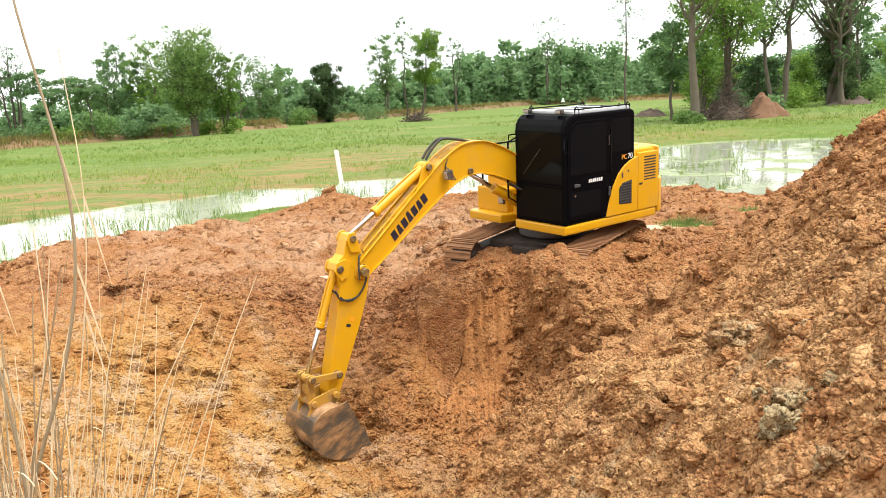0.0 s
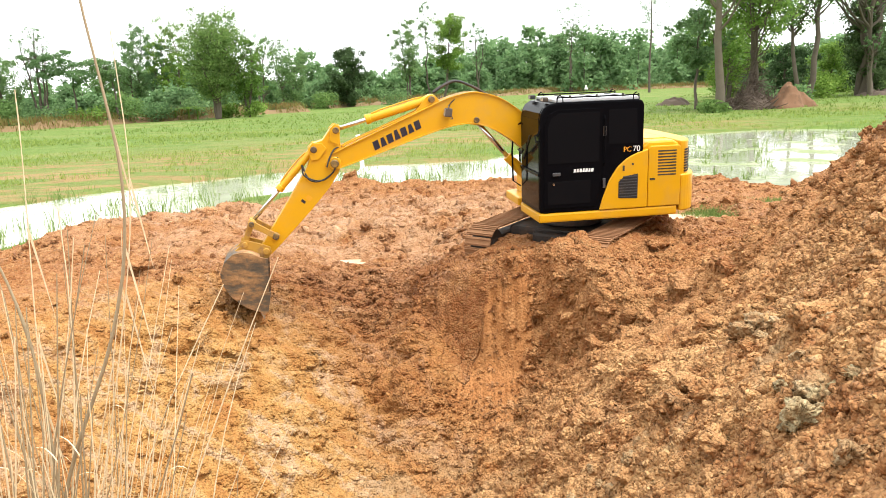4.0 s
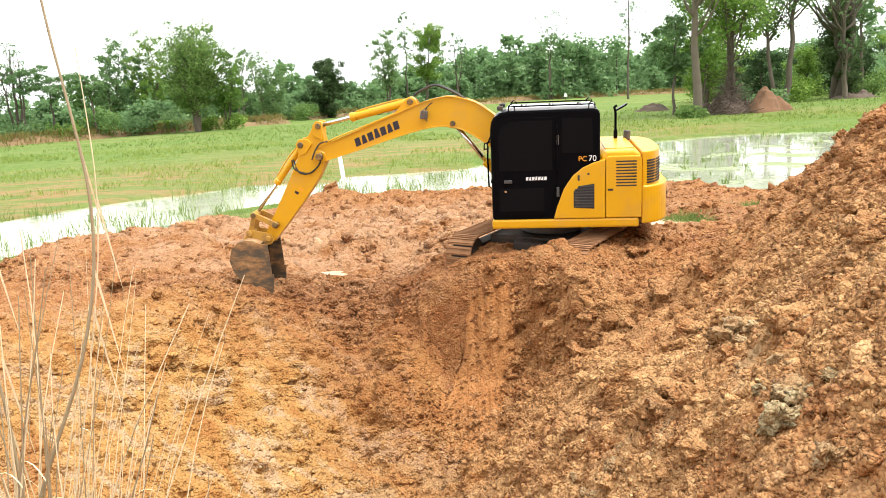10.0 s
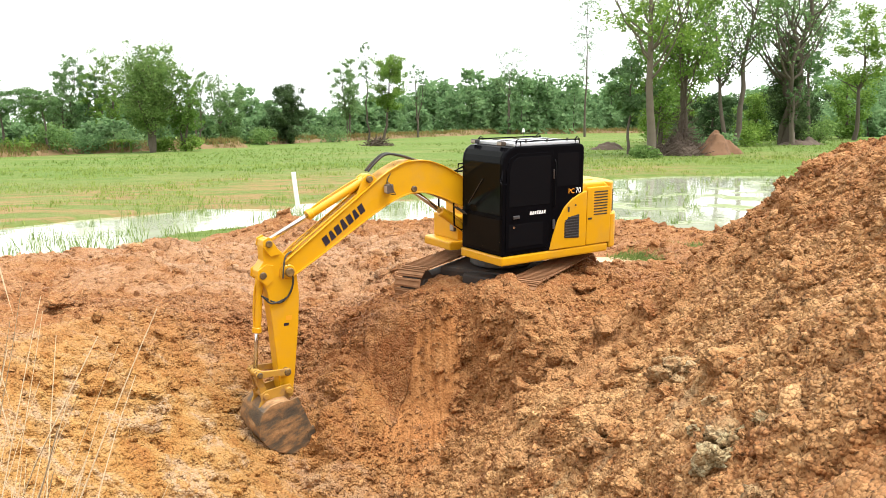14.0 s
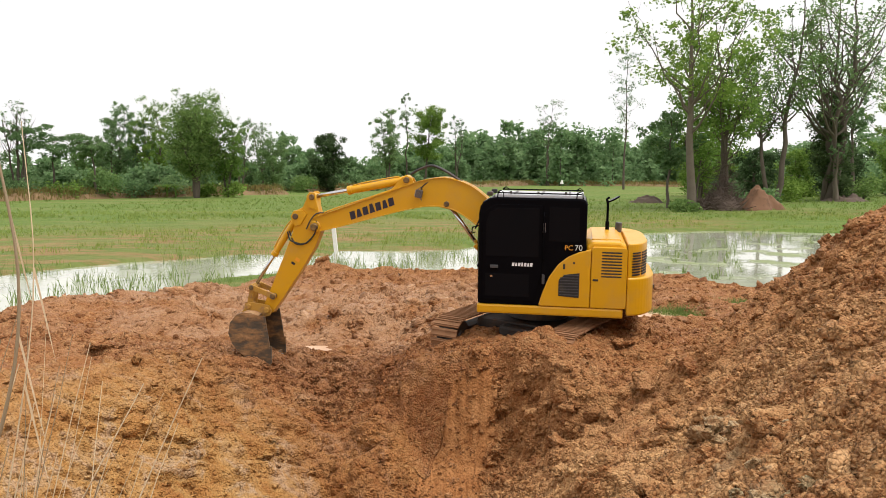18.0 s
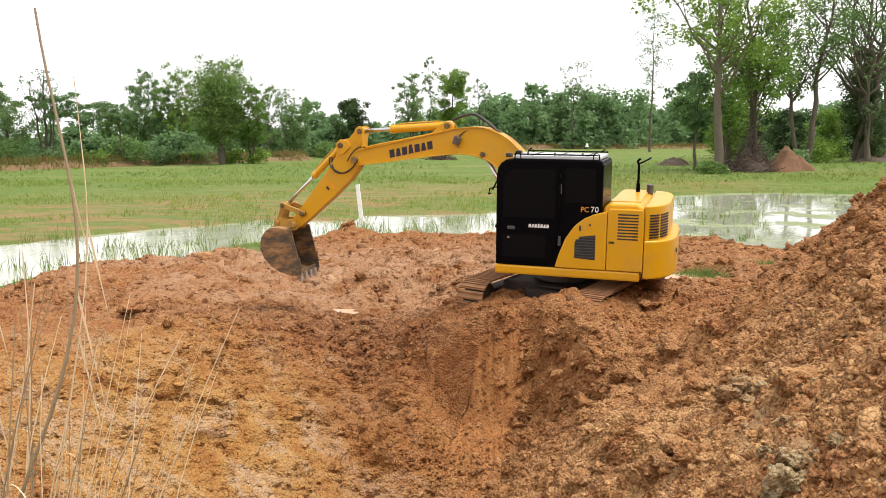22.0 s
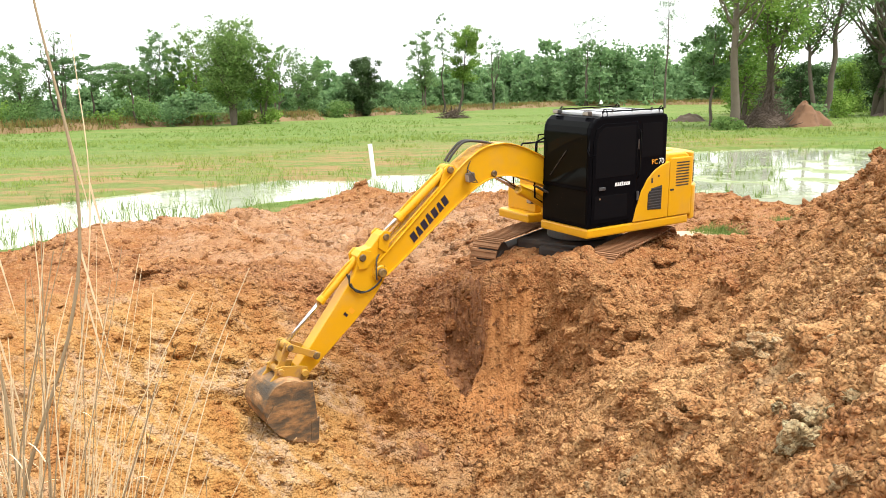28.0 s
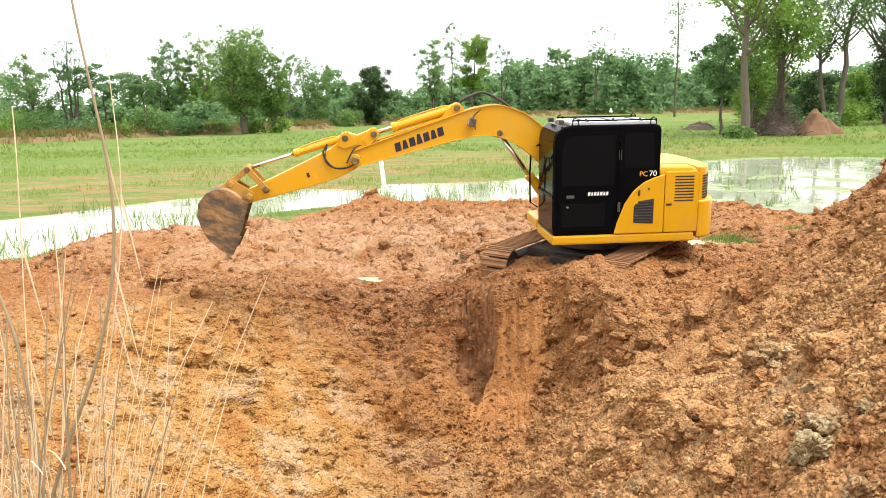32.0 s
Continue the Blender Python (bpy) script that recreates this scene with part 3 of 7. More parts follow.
def value_noise(x, y, seed=0):
    ix, iy = np.floor(x), np.floor(y)
    fx, fy = x - ix, y - iy
    fx, fy = fx * fx * fx * (fx * (6 * fx - 15) + 10), fy * fy * fy * (fy * (6 * fy - 15) + 10)
    a, b = lattice(ix, iy, seed), lattice(ix + 1, iy, seed)
    c, d = lattice(ix, iy + 1, seed), lattice(ix + 1, iy + 1, seed)
    return 2 * ((a * (1 - fx) + b * fx) * (1 - fy) + (c * (1 - fx) + d * fx) * fy) - 1


def fractal(x, y, freq, octaves=4, gain=0.5, seed=0):
    out, amp = 0, 1.0
    ca, sa = np.cos(0.6), np.sin(0.6)
    for k in range(octaves):
        out = out + amp * value_noise(x * freq + 17.3 * k, y * freq - 9.1 * k, seed + k)
        x, y = ca * x - sa * y, sa * x + ca * y
        freq, amp = freq * 2.03, amp * gain
    return out


def step(a, b, x):
    t = np.clip((x - a) / (b - a), 0, 1)
    return t * t * (3 - 2 * t)


def soft_max(a, b, k=0.12):
    h = np.clip(0.5 + 0.5 * (a - b) / k, 0, 1)
    return b * (1 - h) + a * h + k * h * (1 - h)


def soft_min(a, b, k=0.12):
    return -soft_max(-a, -b, k)


WATER_Z = -0.32
PUDDLES = ((-2.4, 15.45, -0.39, 0.34), (4.35, 16.9, -0.02, 0.80))


def inside_dug(x, y):
    """How far a point lies inside the dug-over ground."""
    d1 = (x + 9.5) * 0.853 - (y - 16.2) * 0.522
    d2 = 25.4 - y + 0.04 * x
    d3 = -(x - 3.0) * 0.733 - (y - 26.5) * 0.68
    d4 = -(x - 9.5) * 0.93 - (y - 19.5) * 0.36
    d = np.minimum(np.minimum(d1, d2), np.minimum(d3, d4))
    return d + 0.35 * fractal(x, y, 0.45, 3, 0.5, 40)


def wet_depth(x, y):
    """1 where the paddy stands under water, 0 on dry field."""
    d1 = (x + 9.5) * 0.853 - (y - 16.2) * 0.522
    n = fractal(x, y, 0.12, 3, 0.5, 50)
    margin = step(-0.55 - 0.9 * step(-3.5, -8.0, x), -1.0 - 1.1 * step(-3.5, -8.0, x), inside_dug(x, y) + 0.3 * n)
    left = step(-9.4, -8.2, d1 + 0.9 * n) * step(32.2, 31.0, y + 0.8 * n) * step(3.0, -1.0, x)
    back = step(34.6, 33.0, y + 0.9 * n) * step(-6, -3, x)
    e = ((x - 15.5) / 13.0) ** 2 + ((y - 33.0) / 11.5) ** 2
    right = step(1.12, 0.9, e + 0.3 * n)
    return np.maximum(np.maximum(left, back) * margin, right)


def pit_rim(x, y):
    """How far a point lies inside the pit's machine-side edge."""
    rim = 12.0 - 0.62 * x + 0.75 * np.maximum(0, -0.5 - x)
    rim = rim + 0.07 * fractal(x, y * 0, 1.1, 2, 0.5, 24) + 0.22 * np.exp(-((x - 1.05) / 0.24) ** 2) + 0.30 * np.exp(-((x - 1.42) / 0.20) ** 2)
    return rim - y


def hollow(x, y):
    """Where a slab has broken out of the wall: 1 in its middle, 0 outside."""
    u = x + 0.25 + 0.12 * (y - 11.7) + 0.10 * fractal(x, y, 3.1, 3, 0.6, 26)
    return np.maximum(0, 1 - (u / 0.43) ** 2 - ((y - 11.73 + 0.08 * fractal(x, y, 3.1, 3, 0.6, 27)) / 0.47) ** 2)


def scraped_face(x, y):
    """1 on the wall that the bucket has cut smooth."""
    s = pit_rim(x, y)
    along = x - 0.2 * (y - 11.6)
    return step(0.02, 0.2, s) * step(1.8, 1.0, s) * step(-1.25, -0.35, along) * step(0.95, 0.65, along)


def ground_height(x, y, rough=True, recess=True):
    dug = inside_dug(x, y)
    wet = wet_depth(x, y)
    field = -0.20 - 0.30 * wet + 0.05 * fractal(x, y, 0.25, 4, 0.5, 60) * (1 - 0.4 * wet)
    field = np.where(np.hypot(x, y) > 200, -0.2, field)
    # trampled level round the machine
    level = 0.02 + 0.54 * np.exp(-(((x - 1.7) / 2.5) ** 2 + ((y - 12.3) / 2.2) ** 2) ** 1.6) - 0.46 * np.exp(-(((x + 2.2) / 2.6) ** 2 + ((y - 15.6) / 2.6) ** 2))
    level = level + 0.30 * np.exp(-((dug - 1.3) / 1.1) ** 2) * (0.6 + 0.8 * fractal(x, y, 0.35, 2, 0.5, 70)) * step(20, 24, y - 0.9 * x + 8) * (1 - 0.85 * step(-7.5, -5.0, x) * step(18, 21, y))
    level = level - 0.16 * step(18, 23, y) * step(-8, -5, x) * step(4.5, 2.5, x)
    level = level + 0.22 * np.exp(-(((x + 3.4) / 1.5) ** 2 + ((y - 25.0) / 1.0) ** 2))
    # mud pushed up round the tracks, a hollow under the machine
    for mx, my, mr, mh in ((-0.10, 12.22, 0.38, -0.10), (0.25, 12.95, 0.45, 0.0), (1.62, 11.36, 0.40, 0.16), (2.30, 11.55, 0.45, -0.02), (2.80, 12.3, 0.45, -0.05), (3.2, 13.2, 0.5, 0.15), (0.90, 12.15, 0.40, -0.12), (1.5, 12.9, 0.7, -0.30)):
        level = level + mh * np.exp(-((x - mx) ** 2 + (y - my) ** 2) / mr ** 2)
    bumps = 0.085 * fractal(x, y, 0.9, 3, 0.55, 5)
    # the pit: dug slope, machine-side wall, floor
    slope = -5.02 - 0.45 * x + 0.25 * y
    s = pit_rim(x, y)
    gr = x - 0.12 * y
    teeth = 0.045 * np.abs(value_noise(gr * 5.0, y * 0.35, 31)) + 0.016 * value_noise(gr * 11.0, y * 0.5, 32)
    sw = s + teeth * step(0, 0.3, s)
    if recess:
        sw = sw + 0.60 * hollow(x, y) ** 0.8
    drop = 1.35 * step(-0.06, 0.62 + 1.0 * step(0.8, 1.8, x), sw) + 0.62 * np.maximum(0, sw - 0.35)
    # beside the wall the ground falls gently into the pit
    flank = step(0.02, -1.05, x)
    far_s = s + 0.9 + 0.12 * fractal(x, y, 1.3, 2, 0.5, 23)
    drop = drop * (1 - flank) + flank * 0.42 * np.maximum(0, far_s) ** 1.08
    wall = np.where((s > -0.3) | (flank > 0.02), level - drop, level + 1.0)
    floor = -2.08 + 0.05 * fractal(x, y, 1.1, 3, 0.5, 77)
    pit = soft_max(soft_max(slope, wall, 0.25), floor, 0.3)
    ground = soft_min(level, pit, 0.22)
    # the spoil heap and the bank on which the camera stands
    heap = 0.24 + 0.85 * (x - 1.93) - 0.2 * (y - 6.59) - 0.75 * np.maximum(0, y - 9.9) * step(2.6, 3.8, x) + 0.10 * np.sin(1.7 * x + 0.6 * y)
    heap = heap + 0.13 * fractal(x, y, 0.75, 2, 0.5, 81)
    top = 2.62 + 0.12 * fractal(x, y, 0.7, 2, 0.5, 80) - 0.12 * np.maximum(0, x - 7)
    heap = soft_min(heap, top, 0.5)
    bank = 1.32 - 0.52 * np.maximum(0, y - 0.7) - 0.10 * np.maximum(0, -x - 1.0)
    ground = soft_max(ground, soft_max(heap, bank, 0.3), 0.2)
    face = scraped_face(x, y)
    ground = ground + bumps * (1 - 0.8 * face)
    if rough:
        ground = ground + soil_detail(x, y, ground)
    for px, py, pz, pr in PUDDLES:
        w = step(1.9, 1.0, np.hypot(x - px, y - py) / pr)
        ground = ground * (1 - w) + (pz - 0.05) * w
    blend = step(-0.9, 0.7, dug)
    return field * (1 - blend) + ground * blend


def soil_detail(x, y, z):
    """Height of lumps, crumbs and scrapes over the smooth ground at x, y, z."""
    face = scraped_face(x, y)
    slope = -5.02 - 0.45 * x + 0.25 * y
    on_slope = step(0.25, -0.25, z) * step(0.45, 0.05, np.abs(z - slope - 0.1)) * (1 - face) * step(0.2, -0.9, x)
    heap = step(0.6, 1.6, x + 0.12 * (y - 8))
    v = y + 0.8 * np.minimum(z, 0.3)
    wx, wy = x + 0.09 * fractal(x, v, 2.2, 3, 0.55, 61), v + 0.09 * fractal(x, v, 2.2, 3, 0.55, 64)
    fx, fy = x + 0.045 * fractal(x, v, 7, 2, 0.5, 65), v + 0.045 * fractal(x, v, 7, 2, 0.5, 66)
    patch = np.clip(0.75 + 0.55 * fractal(x, v, 0.8, 3, 0.55, 67), 0.15, 1.3)
    lumps = 0.11 * (domes(wx, wy, 1.5, 117) - 0.4) * heap
    lumps = lumps + patch * (0.11 * (domes(wx, wy, 2.9, 111) - 0.35) + 0.09 * (domes(wx, wy, 6.0, 113) - 0.3))
    crumbs = 0.050 * (domes(fx, fy, 9.5, 115) - 0.3) + 0.022 * (domes(fx, fy, 17.0, 121) - 0.3)
    fine = 0.006 * fractal(x, v, 12, 2, 0.5, 12)
    out = lumps * (1 - 0.85 * face) * (1 - 0.68 * on_slope) + crumbs * (1 - 0.6 * face) * (1 - 0.5 * on_slope) + fine
    back = step(12.8, 14.5, y) * step(0.3, 0.9, inside_dug(x, y))
    out = out + back * (1 - 0.6 * step(19, 23, y)) * (0.15 * (domes(wx, wy, 1.3, 127) - 0.42) + 0.11 * (domes(wx * 0.7 + wy * 0.5, wy * 1.1, 2.6, 129) - 0.35)) * patch
    # clay beds torn into flat flakes on the dug slope
    plates = domes(wx * 0.75 + 0.3 * y, wy * 1.35 - 0.2 * x, 3.2, 119)
    leaf = domes(wx * 0.8 + 0.2 * y, wy * 1.6 - 0.3 * x, 6.5, 123)
    out = out + on_slope * (0.050 * np.tanh(5.0 * (plates - 0.35)) + 0.030 * np.tanh(5.0 * (leaf - 0.3)) + 0.035 * np.tanh(3 * value_noise(wx * 2.4 + wy * 1.2, wy * 7 - wx * 1.5, 93)))
    # drag lines and a few torn lumps on the scraped wall
    gr = x - 0.12 * y
    out = out + face * (0.022 * np.abs(value_noise(gr * 9, v * 0.5, 33)) + 0.010 * value_noise(gr * 21, v * 0.9, 34) + 0.07 * np.maximum(0, domes(wx, wy, 4.0, 125) - 0.62))
    return out


def surface(x, y, recess=True):
    """Points on the ground, its lumps raised square to the slope on which they lie."""
    z = ground_height(x, y, False, recess)
    e = 0.03
    gx = (ground_height(x + e, y, False, recess) - z) / e
    gy = (ground_height(x, y + e, False, recess) - z) / e
    d = soil_detail(x, y, z) * step(-0.9, 0.7, inside_dug(x, y))
    for px, py, pz, pr in PUDDLES:
        d = d * step(0.95, 1.9, np.hypot(x - px, y - py) / pr)
    n = 1 / np.sqrt(1 + gx * gx + gy * gy)
    if recess:
        h = hollow(x, y) ** 0.5
        d = d + h * (0.16 * (domes(x, 0.5 * y + z, 4.0, 141) - 0.5) + 0.08 * (domes(x, 0.5 * y + z, 8.5, 143) - 0.3) - 0.02)
    return x - gx * n * d, y - gy * n * d, z + n * d


def domes(x, y, freq, seed):
    """Close-set rounded lumps of uneven size with creases between them, 0 to 1 high."""
    px, py = x * freq, y * freq
    ix, iy = np.floor(px), np.floor(py)
    out = np.zeros_like(px)
    for a in (-1, 0, 1):
        for b in (-1, 0, 1):
            jx, jy = ix + a, iy + b
            h = lattice(jx, jy, seed + 2)
            r = 0.5 + 0.6 * h
            d = ((px - jx - lattice(jx, jy, seed)) ** 2 + (py - jy - lattice(jx, jy, seed + 1)) ** 2) / r ** 2
            out = np.maximum(out, (0.25 + 0.75 * h) * np.maximum(0, 1 - d) ** 0.7)
    return out


def graded(fine0, fine1, h, grow, far0, far1, hmax):
    """Coordinates spaced h between fine0 and fine1, and wider and wider to far0 and far1."""
    mid = list(np.arange(fine0, fine1, h))
    out, v, d = [], fine1, h
    while v < far1:
        out.append(v)
        v += d
        d = min(d * (grow if d < 0.12 else 1.12), hmax(v))
    lo, v, d = [], fine0 - h, h
    while v > far0:
        lo.append(v)
        d = min(d * (grow if d < 0.12 else 1.12), hmax(v))
        v -= d
    return np.array(lo[::-1] + mid + out)


def build_ground():
    xs = graded(-5.6, 5.0, 0.021, 1.04, -2500, 2500, lambda v: 0.5 if abs(v) < 40 else 400)
    ys = graded(4.2, 13.4, 0.021, 1.014, -1500, 4000, lambda v: 0.10 if 0 < v < 28 else (0.5 if v < 60 and v > -20 else 400))
    gx, gy = np.meshgrid(xs, ys)
    # every point pushed a little aside, so that no row shows
    rng = np.random.default_rng(4)
    soil = step(0.1, 0.6, inside_dug(gx, gy))
    hx, hy = np.gradient(xs)[None], np.gradient(ys)[:, None]
    gx = gx + soil * hx * rng.uniform(-0.3, 0.3, gx.shape)
    gy = gy + soil * hy * rng.uniform(-0.3, 0.3, gx.shape)
    v = np.stack(surface(gx, gy), -1).reshape(-1, 3)
    nx, ny = len(xs), len(ys)
    i = np.arange(ny - 1)[:, None] * nx + np.arange(nx - 1)[None]
    f = np.stack([i, i + 1, i + nx + 1, i + nx], -1).reshape(-1, 4)
    ob = from_arrays("ground", v, f, SOIL, smooth=True)
    ob.data.materials.append(FIELD)
    cx, cy = (gx[:-1, :-1] + gx[1:, 1:]) / 2, (gy[:-1, :-1] + gy[1:, 1:]) / 2
    green = inside_dug(cx, cy) < -0.25 + 0.5 * value_noise(cx * 1.7, cy * 1.7, 3)
    ob.data.materials.append(SCRAPED)
    ob.data.materials.append(FRESH)
    face = scraped_face(cx, cy)
    cut = (face * step(-0.8, 0.0, cx - 0.2 * (cy - 11.6)) + 0.5 * fractal(cx, cy, 3.0, 4, 0.7, 88) > 0.6) & (face > 0.1) & (hollow(cx, cy) < 0.06)
    ob.data.polygons.foreach_set("material_index", np.where(green, 1, np.where(hollow(cx, cy) > 0.08, 3, np.where(cut, 2, 0))).ravel().astype(np.int32))
    ob.data.update()
    tagged(ob, "dug-over orange clay with a pit, among green paddy fields", "ground", kind="structure")


def build_water():
    xs, ys = np.arange(-60, 46, 0.6), np.arange(9, 50, 0.6)
    gx, gy = np.meshgrid(xs, ys)
    nx, ny = len(xs), len(ys)
    keep = (inside_dug(gx, gy) < 0.5) & (wet_depth(gx, gy) > 0.02)
    cell = keep[:-1, :-1] | keep[1:, :-1] | keep[:-1, 1:] | keep[1:, 1:]
    i = (np.arange(ny - 1)[:, None] * nx + np.arange(nx - 1)[None])[cell]
    f = np.stack([i, i + 1, i + nx + 1, i + nx], -1)
    used = np.unique(f)
    index = np.zeros(nx * ny, int)
    index[used] = np.arange(len(used))
    v = np.stack([gx.ravel(), gy.ravel(), np.full(nx * ny, WATER_Z)], -1)[used]
    ob = from_arrays("water", v, index[f], WATER, smooth=True)
    tagged(ob, "still muddy water standing in the paddy fields", "water", kind="structure")


build_ground()
build_water()


# ---- excavator ----
BASE = Matrix.Translation((1.619, 13.105, 0.107)) @ Matrix.Rotation(0.041, 4, 'X') @ Matrix.Rotation(0.012, 4, 'Y')
FOOT, BOOM_L, ARM_L = (0.014, 1.26), 3.756, 1.67
CYL_FOOT = (0.50, 1.04)
B_ROD, B_CYL, B_LAMP = (1.66, 0.809), (2.378, 1.059), (2.115, 0.896)
A_ROD, A_CYL, A_IDLER = (-0.398, 0.285), (0.028, 0.366), (1.402, 0.024)
K_LINK, K_TIP = (-0.084, 0.319), 0.99
IDLER_L, LINK_L = 0.40, 0.335

JOINTS = [
    (0, 219.1, -9.0, -69.7, -112.1),
    (1, 215.1, -6.7, -67.3, -104.7),
    (2, 209.0, -1.6, -60.5, -100.0),
    (3, 201.6, 1.8, -56.9, -91.9),
    (5.5, 181.7, 13.3, -39.1, -77.5),
    (6, 194.6, 12.7, -53.3, -88.1),
    (6.5, 207.5, 6.0, -70.9, -104.0),
    (7, 209.7, 1.1, -73.9, -108.9),
    (7.5, 208.8, -2.4, -75.0, -110.6),
    (8, 207.3, -1.2, -74.0, -111.5),
    (9, 196.7, 3.6, -68.9, -100.0),
    (9.5, 184.1, 6.6, -63.4, -96.6),
    (10, 172.9, 9.3, -53.8, -90.6),
    (10.5, 168.6, 16.3, -46.2, -76.7),
    (11, 175.8, 16.5, -49.2, -75.5),
    (12, 208.8, 6.2, -78.5, -85.2),
    (13, 217.2, -7.7, -88.7, -107.1),
    (14, 211.4, -5.0, -87.2, -109.3),
    (14.5, 209.3, -2.8, -86.4, -105.8),
    (16.5, 188.9, 5.3, -78.7, -94.4),
    (17, 180.1, 7.7, -74.1, -95.0),
    (17.5, 177.9, 8.9, -67.4, -102.0),
    (18, 170.7, 10.1, -59.6, -95.9),
    (18.5, 162.9, 12.6, -46.2, -79.6),
    (19, 166.2, 18.0, -44.4, -72.4),
    (20, 186.8, 11.6, -59.4, -102.5),
    (21, 179.8, 6.9, -56.4, -104.7),
    (22, 163.4, 17.6, -44.1, -101.1),
    (23, 183.1, 17.7, -46.4, -91.2),
    (24, 193.7, 17.5, -45.4, -90.9),
    (25, 215.2, 14.4, -47.5, -96.4),
    (25.5, 221.4, 0.5, -50.4, -97.4),
    (27.5, 216.8, -12.4, -46.0, -99.7),
    (28, 216.0, -10.9, -44.0, -91.6),
    (29, 209.6, -7.1, -40.0, -92.4),
    (30, 202.9, -4.0, -35.8, -86.0),
    (31, 192.8, 0.0, -30.3, -77.0),
    (32, 189.3, 11.7, -17.4, -69.0),
]


def joints_at(t):
    """Swing, boom, arm and bucket angles in degrees at t, gliding through JOINTS."""
    tab = np.array(JOINTS)
    ts, q = tab[:, 0], tab[:, 1:]
    h = np.diff(ts)[:, None]
    d = np.diff(q, axis=0) / h
    m = np.zeros_like(q)
    m[0], m[-1] = d[0], d[-1]
    inner = (d[:-1] * h[1:] + d[1:] * h[:-1]) / (h[:-1] + h[1:])
    small = 2 * np.minimum(np.abs(d[:-1]), np.abs(d[1:]))
    m[1:-1] = np.where(d[:-1] * d[1:] > 0, np.sign(inner) * np.minimum(np.abs(inner), small), 0)
    i = int(np.clip(np.searchsorted(ts, t, "right") - 1, 0, len(ts) - 2))
    u, hh = (t - ts[i]) / h[i, 0], h[i, 0]
    return ((2 * u ** 3 - 3 * u ** 2 + 1) * q[i] + (u ** 3 - 2 * u ** 2 + u) * hh * m[i]
            + (-2 * u ** 3 + 3 * u ** 2) * q[i + 1] + (u ** 3 - u ** 2) * hh * m[i + 1])


def turned(a, p):
    c, s = math.cos(a), math.sin(a)
    return np.array((c * p[0] - s * p[1], s * p[0] + c * p[1]))


def linkage(t):
    """Poses, in the excavator's space, of all that moves on it."""
    sw, bo, ar, bu = (radians(float(v)) for v in joints_at(t))
    swing = Matrix.Rotation(sw, 4, 'Z')

    def at(p, angle):
        return swing @ Matrix.Translation((p[0], 0, p[1])) @ Matrix.Rotation(-angle, 4, 'Y')

    foot = np.array(FOOT)
    tip = foot + turned(bo, (BOOM_L, 0))
    pin = tip + turned(ar, (ARM_L, 0))
    out = {"swing": swing, "boom": at(foot, bo), "arm": at(tip, ar), "bucket": at(pin, bu)}

    def ram(name, a, b):
        ang = math.atan2(b[1] - a[1], b[0] - a[0])
        out[name + "_barrel"], out[name + "_rod"] = at(a, ang), at(b, ang)

    ram("boom", np.array(CYL_FOOT), foot + turned(bo, B_ROD))
    ram("arm", foot + turned(bo, B_CYL), tip + turned(ar, A_ROD))
    idler, hook = tip + turned(ar, A_IDLER), pin + turned(bu, K_LINK)
    d = hook - idler
    gap = min(float(np.hypot(*d)), IDLER_L + LINK_L - 1e-4)
    along = (IDLER_L ** 2 - LINK_L ** 2 + gap ** 2) / (2 * gap)
    side = math.sqrt(max(IDLER_L ** 2 - along ** 2, 1e-6))
    u = d / np.hypot(*d)
    knee = idler + along * u + side * np.array((-u[1], u[0])) * -1
    other = idler + along * u + side * np.array((-u[1], u[0]))
    outer = turned(ar, (0, 1))
    if (other - knee) @ (outer - turned(ar, (0.6, 0))) > 0:
        knee = other
    ram("bucket", tip + turned(ar, A_CYL), knee)
    out["idler"] = at(idler, math.atan2(*(knee - idler)[::-1]))
    out["link"] = at(knee, math.atan2(*(hook - knee)[::-1]))
    return out


def brand_bars(parent, length, height, place, material, name="brand_mark", thick=0.004):
    """Seven plain slanted blocks in place of the maker's lettering, along x, on a side facing +y."""
    n = 7
    w = length / n
    for i in range(n):
        x0 = -length / 2 + i * w
        lean = 0.12 * height
        up = height * (1.12 if i == 3 else 1.0)
        a, b = x0 + 0.10 * w, x0 + 0.90 * w
        if i % 2:
            shape = [(a, 0), (b, 0), (b - 0.18 * w + lean, up), (a + 0.18 * w + lean, up)]
        else:
            shape = [(a, 0), (b, 0), (b + lean, up), (a + lean, up)]
        bm = prism(shape, 0, thick, 0)
        bm.transform(place)
        part(name, bm, material, parent, "plain blocks of the maker's mark")


def letters(body, size, material, parent, place, name="model_mark"):
    c = bpy.data.curves.new("mark", 'FONT')
    c.body, c.size, c.extrude = body, size, 0.002
    c.align_x = 'LEFT'
    tmp = new("mark", c)
    bpy.context.view_layer.update()
    me = bpy.data.meshes.new_from_object(tmp.evaluated_get(bpy.context.evaluated_depsgraph_get()))
    bpy.data.objects.remove(tmp)
    me.transform(place)
    me.name = name
    me.materials.clear()
    return finish(name, me, material, parent, "lettered model number", False)


def pin(parent, x, z, r, half, name="pin", mat=None):
    return part(name, rod((x, -half, z), (x, half, z), r, seg=18, bev=r * 0.2), mat or GREASE, parent, "greasy pivot pin")


MOVERS = {}


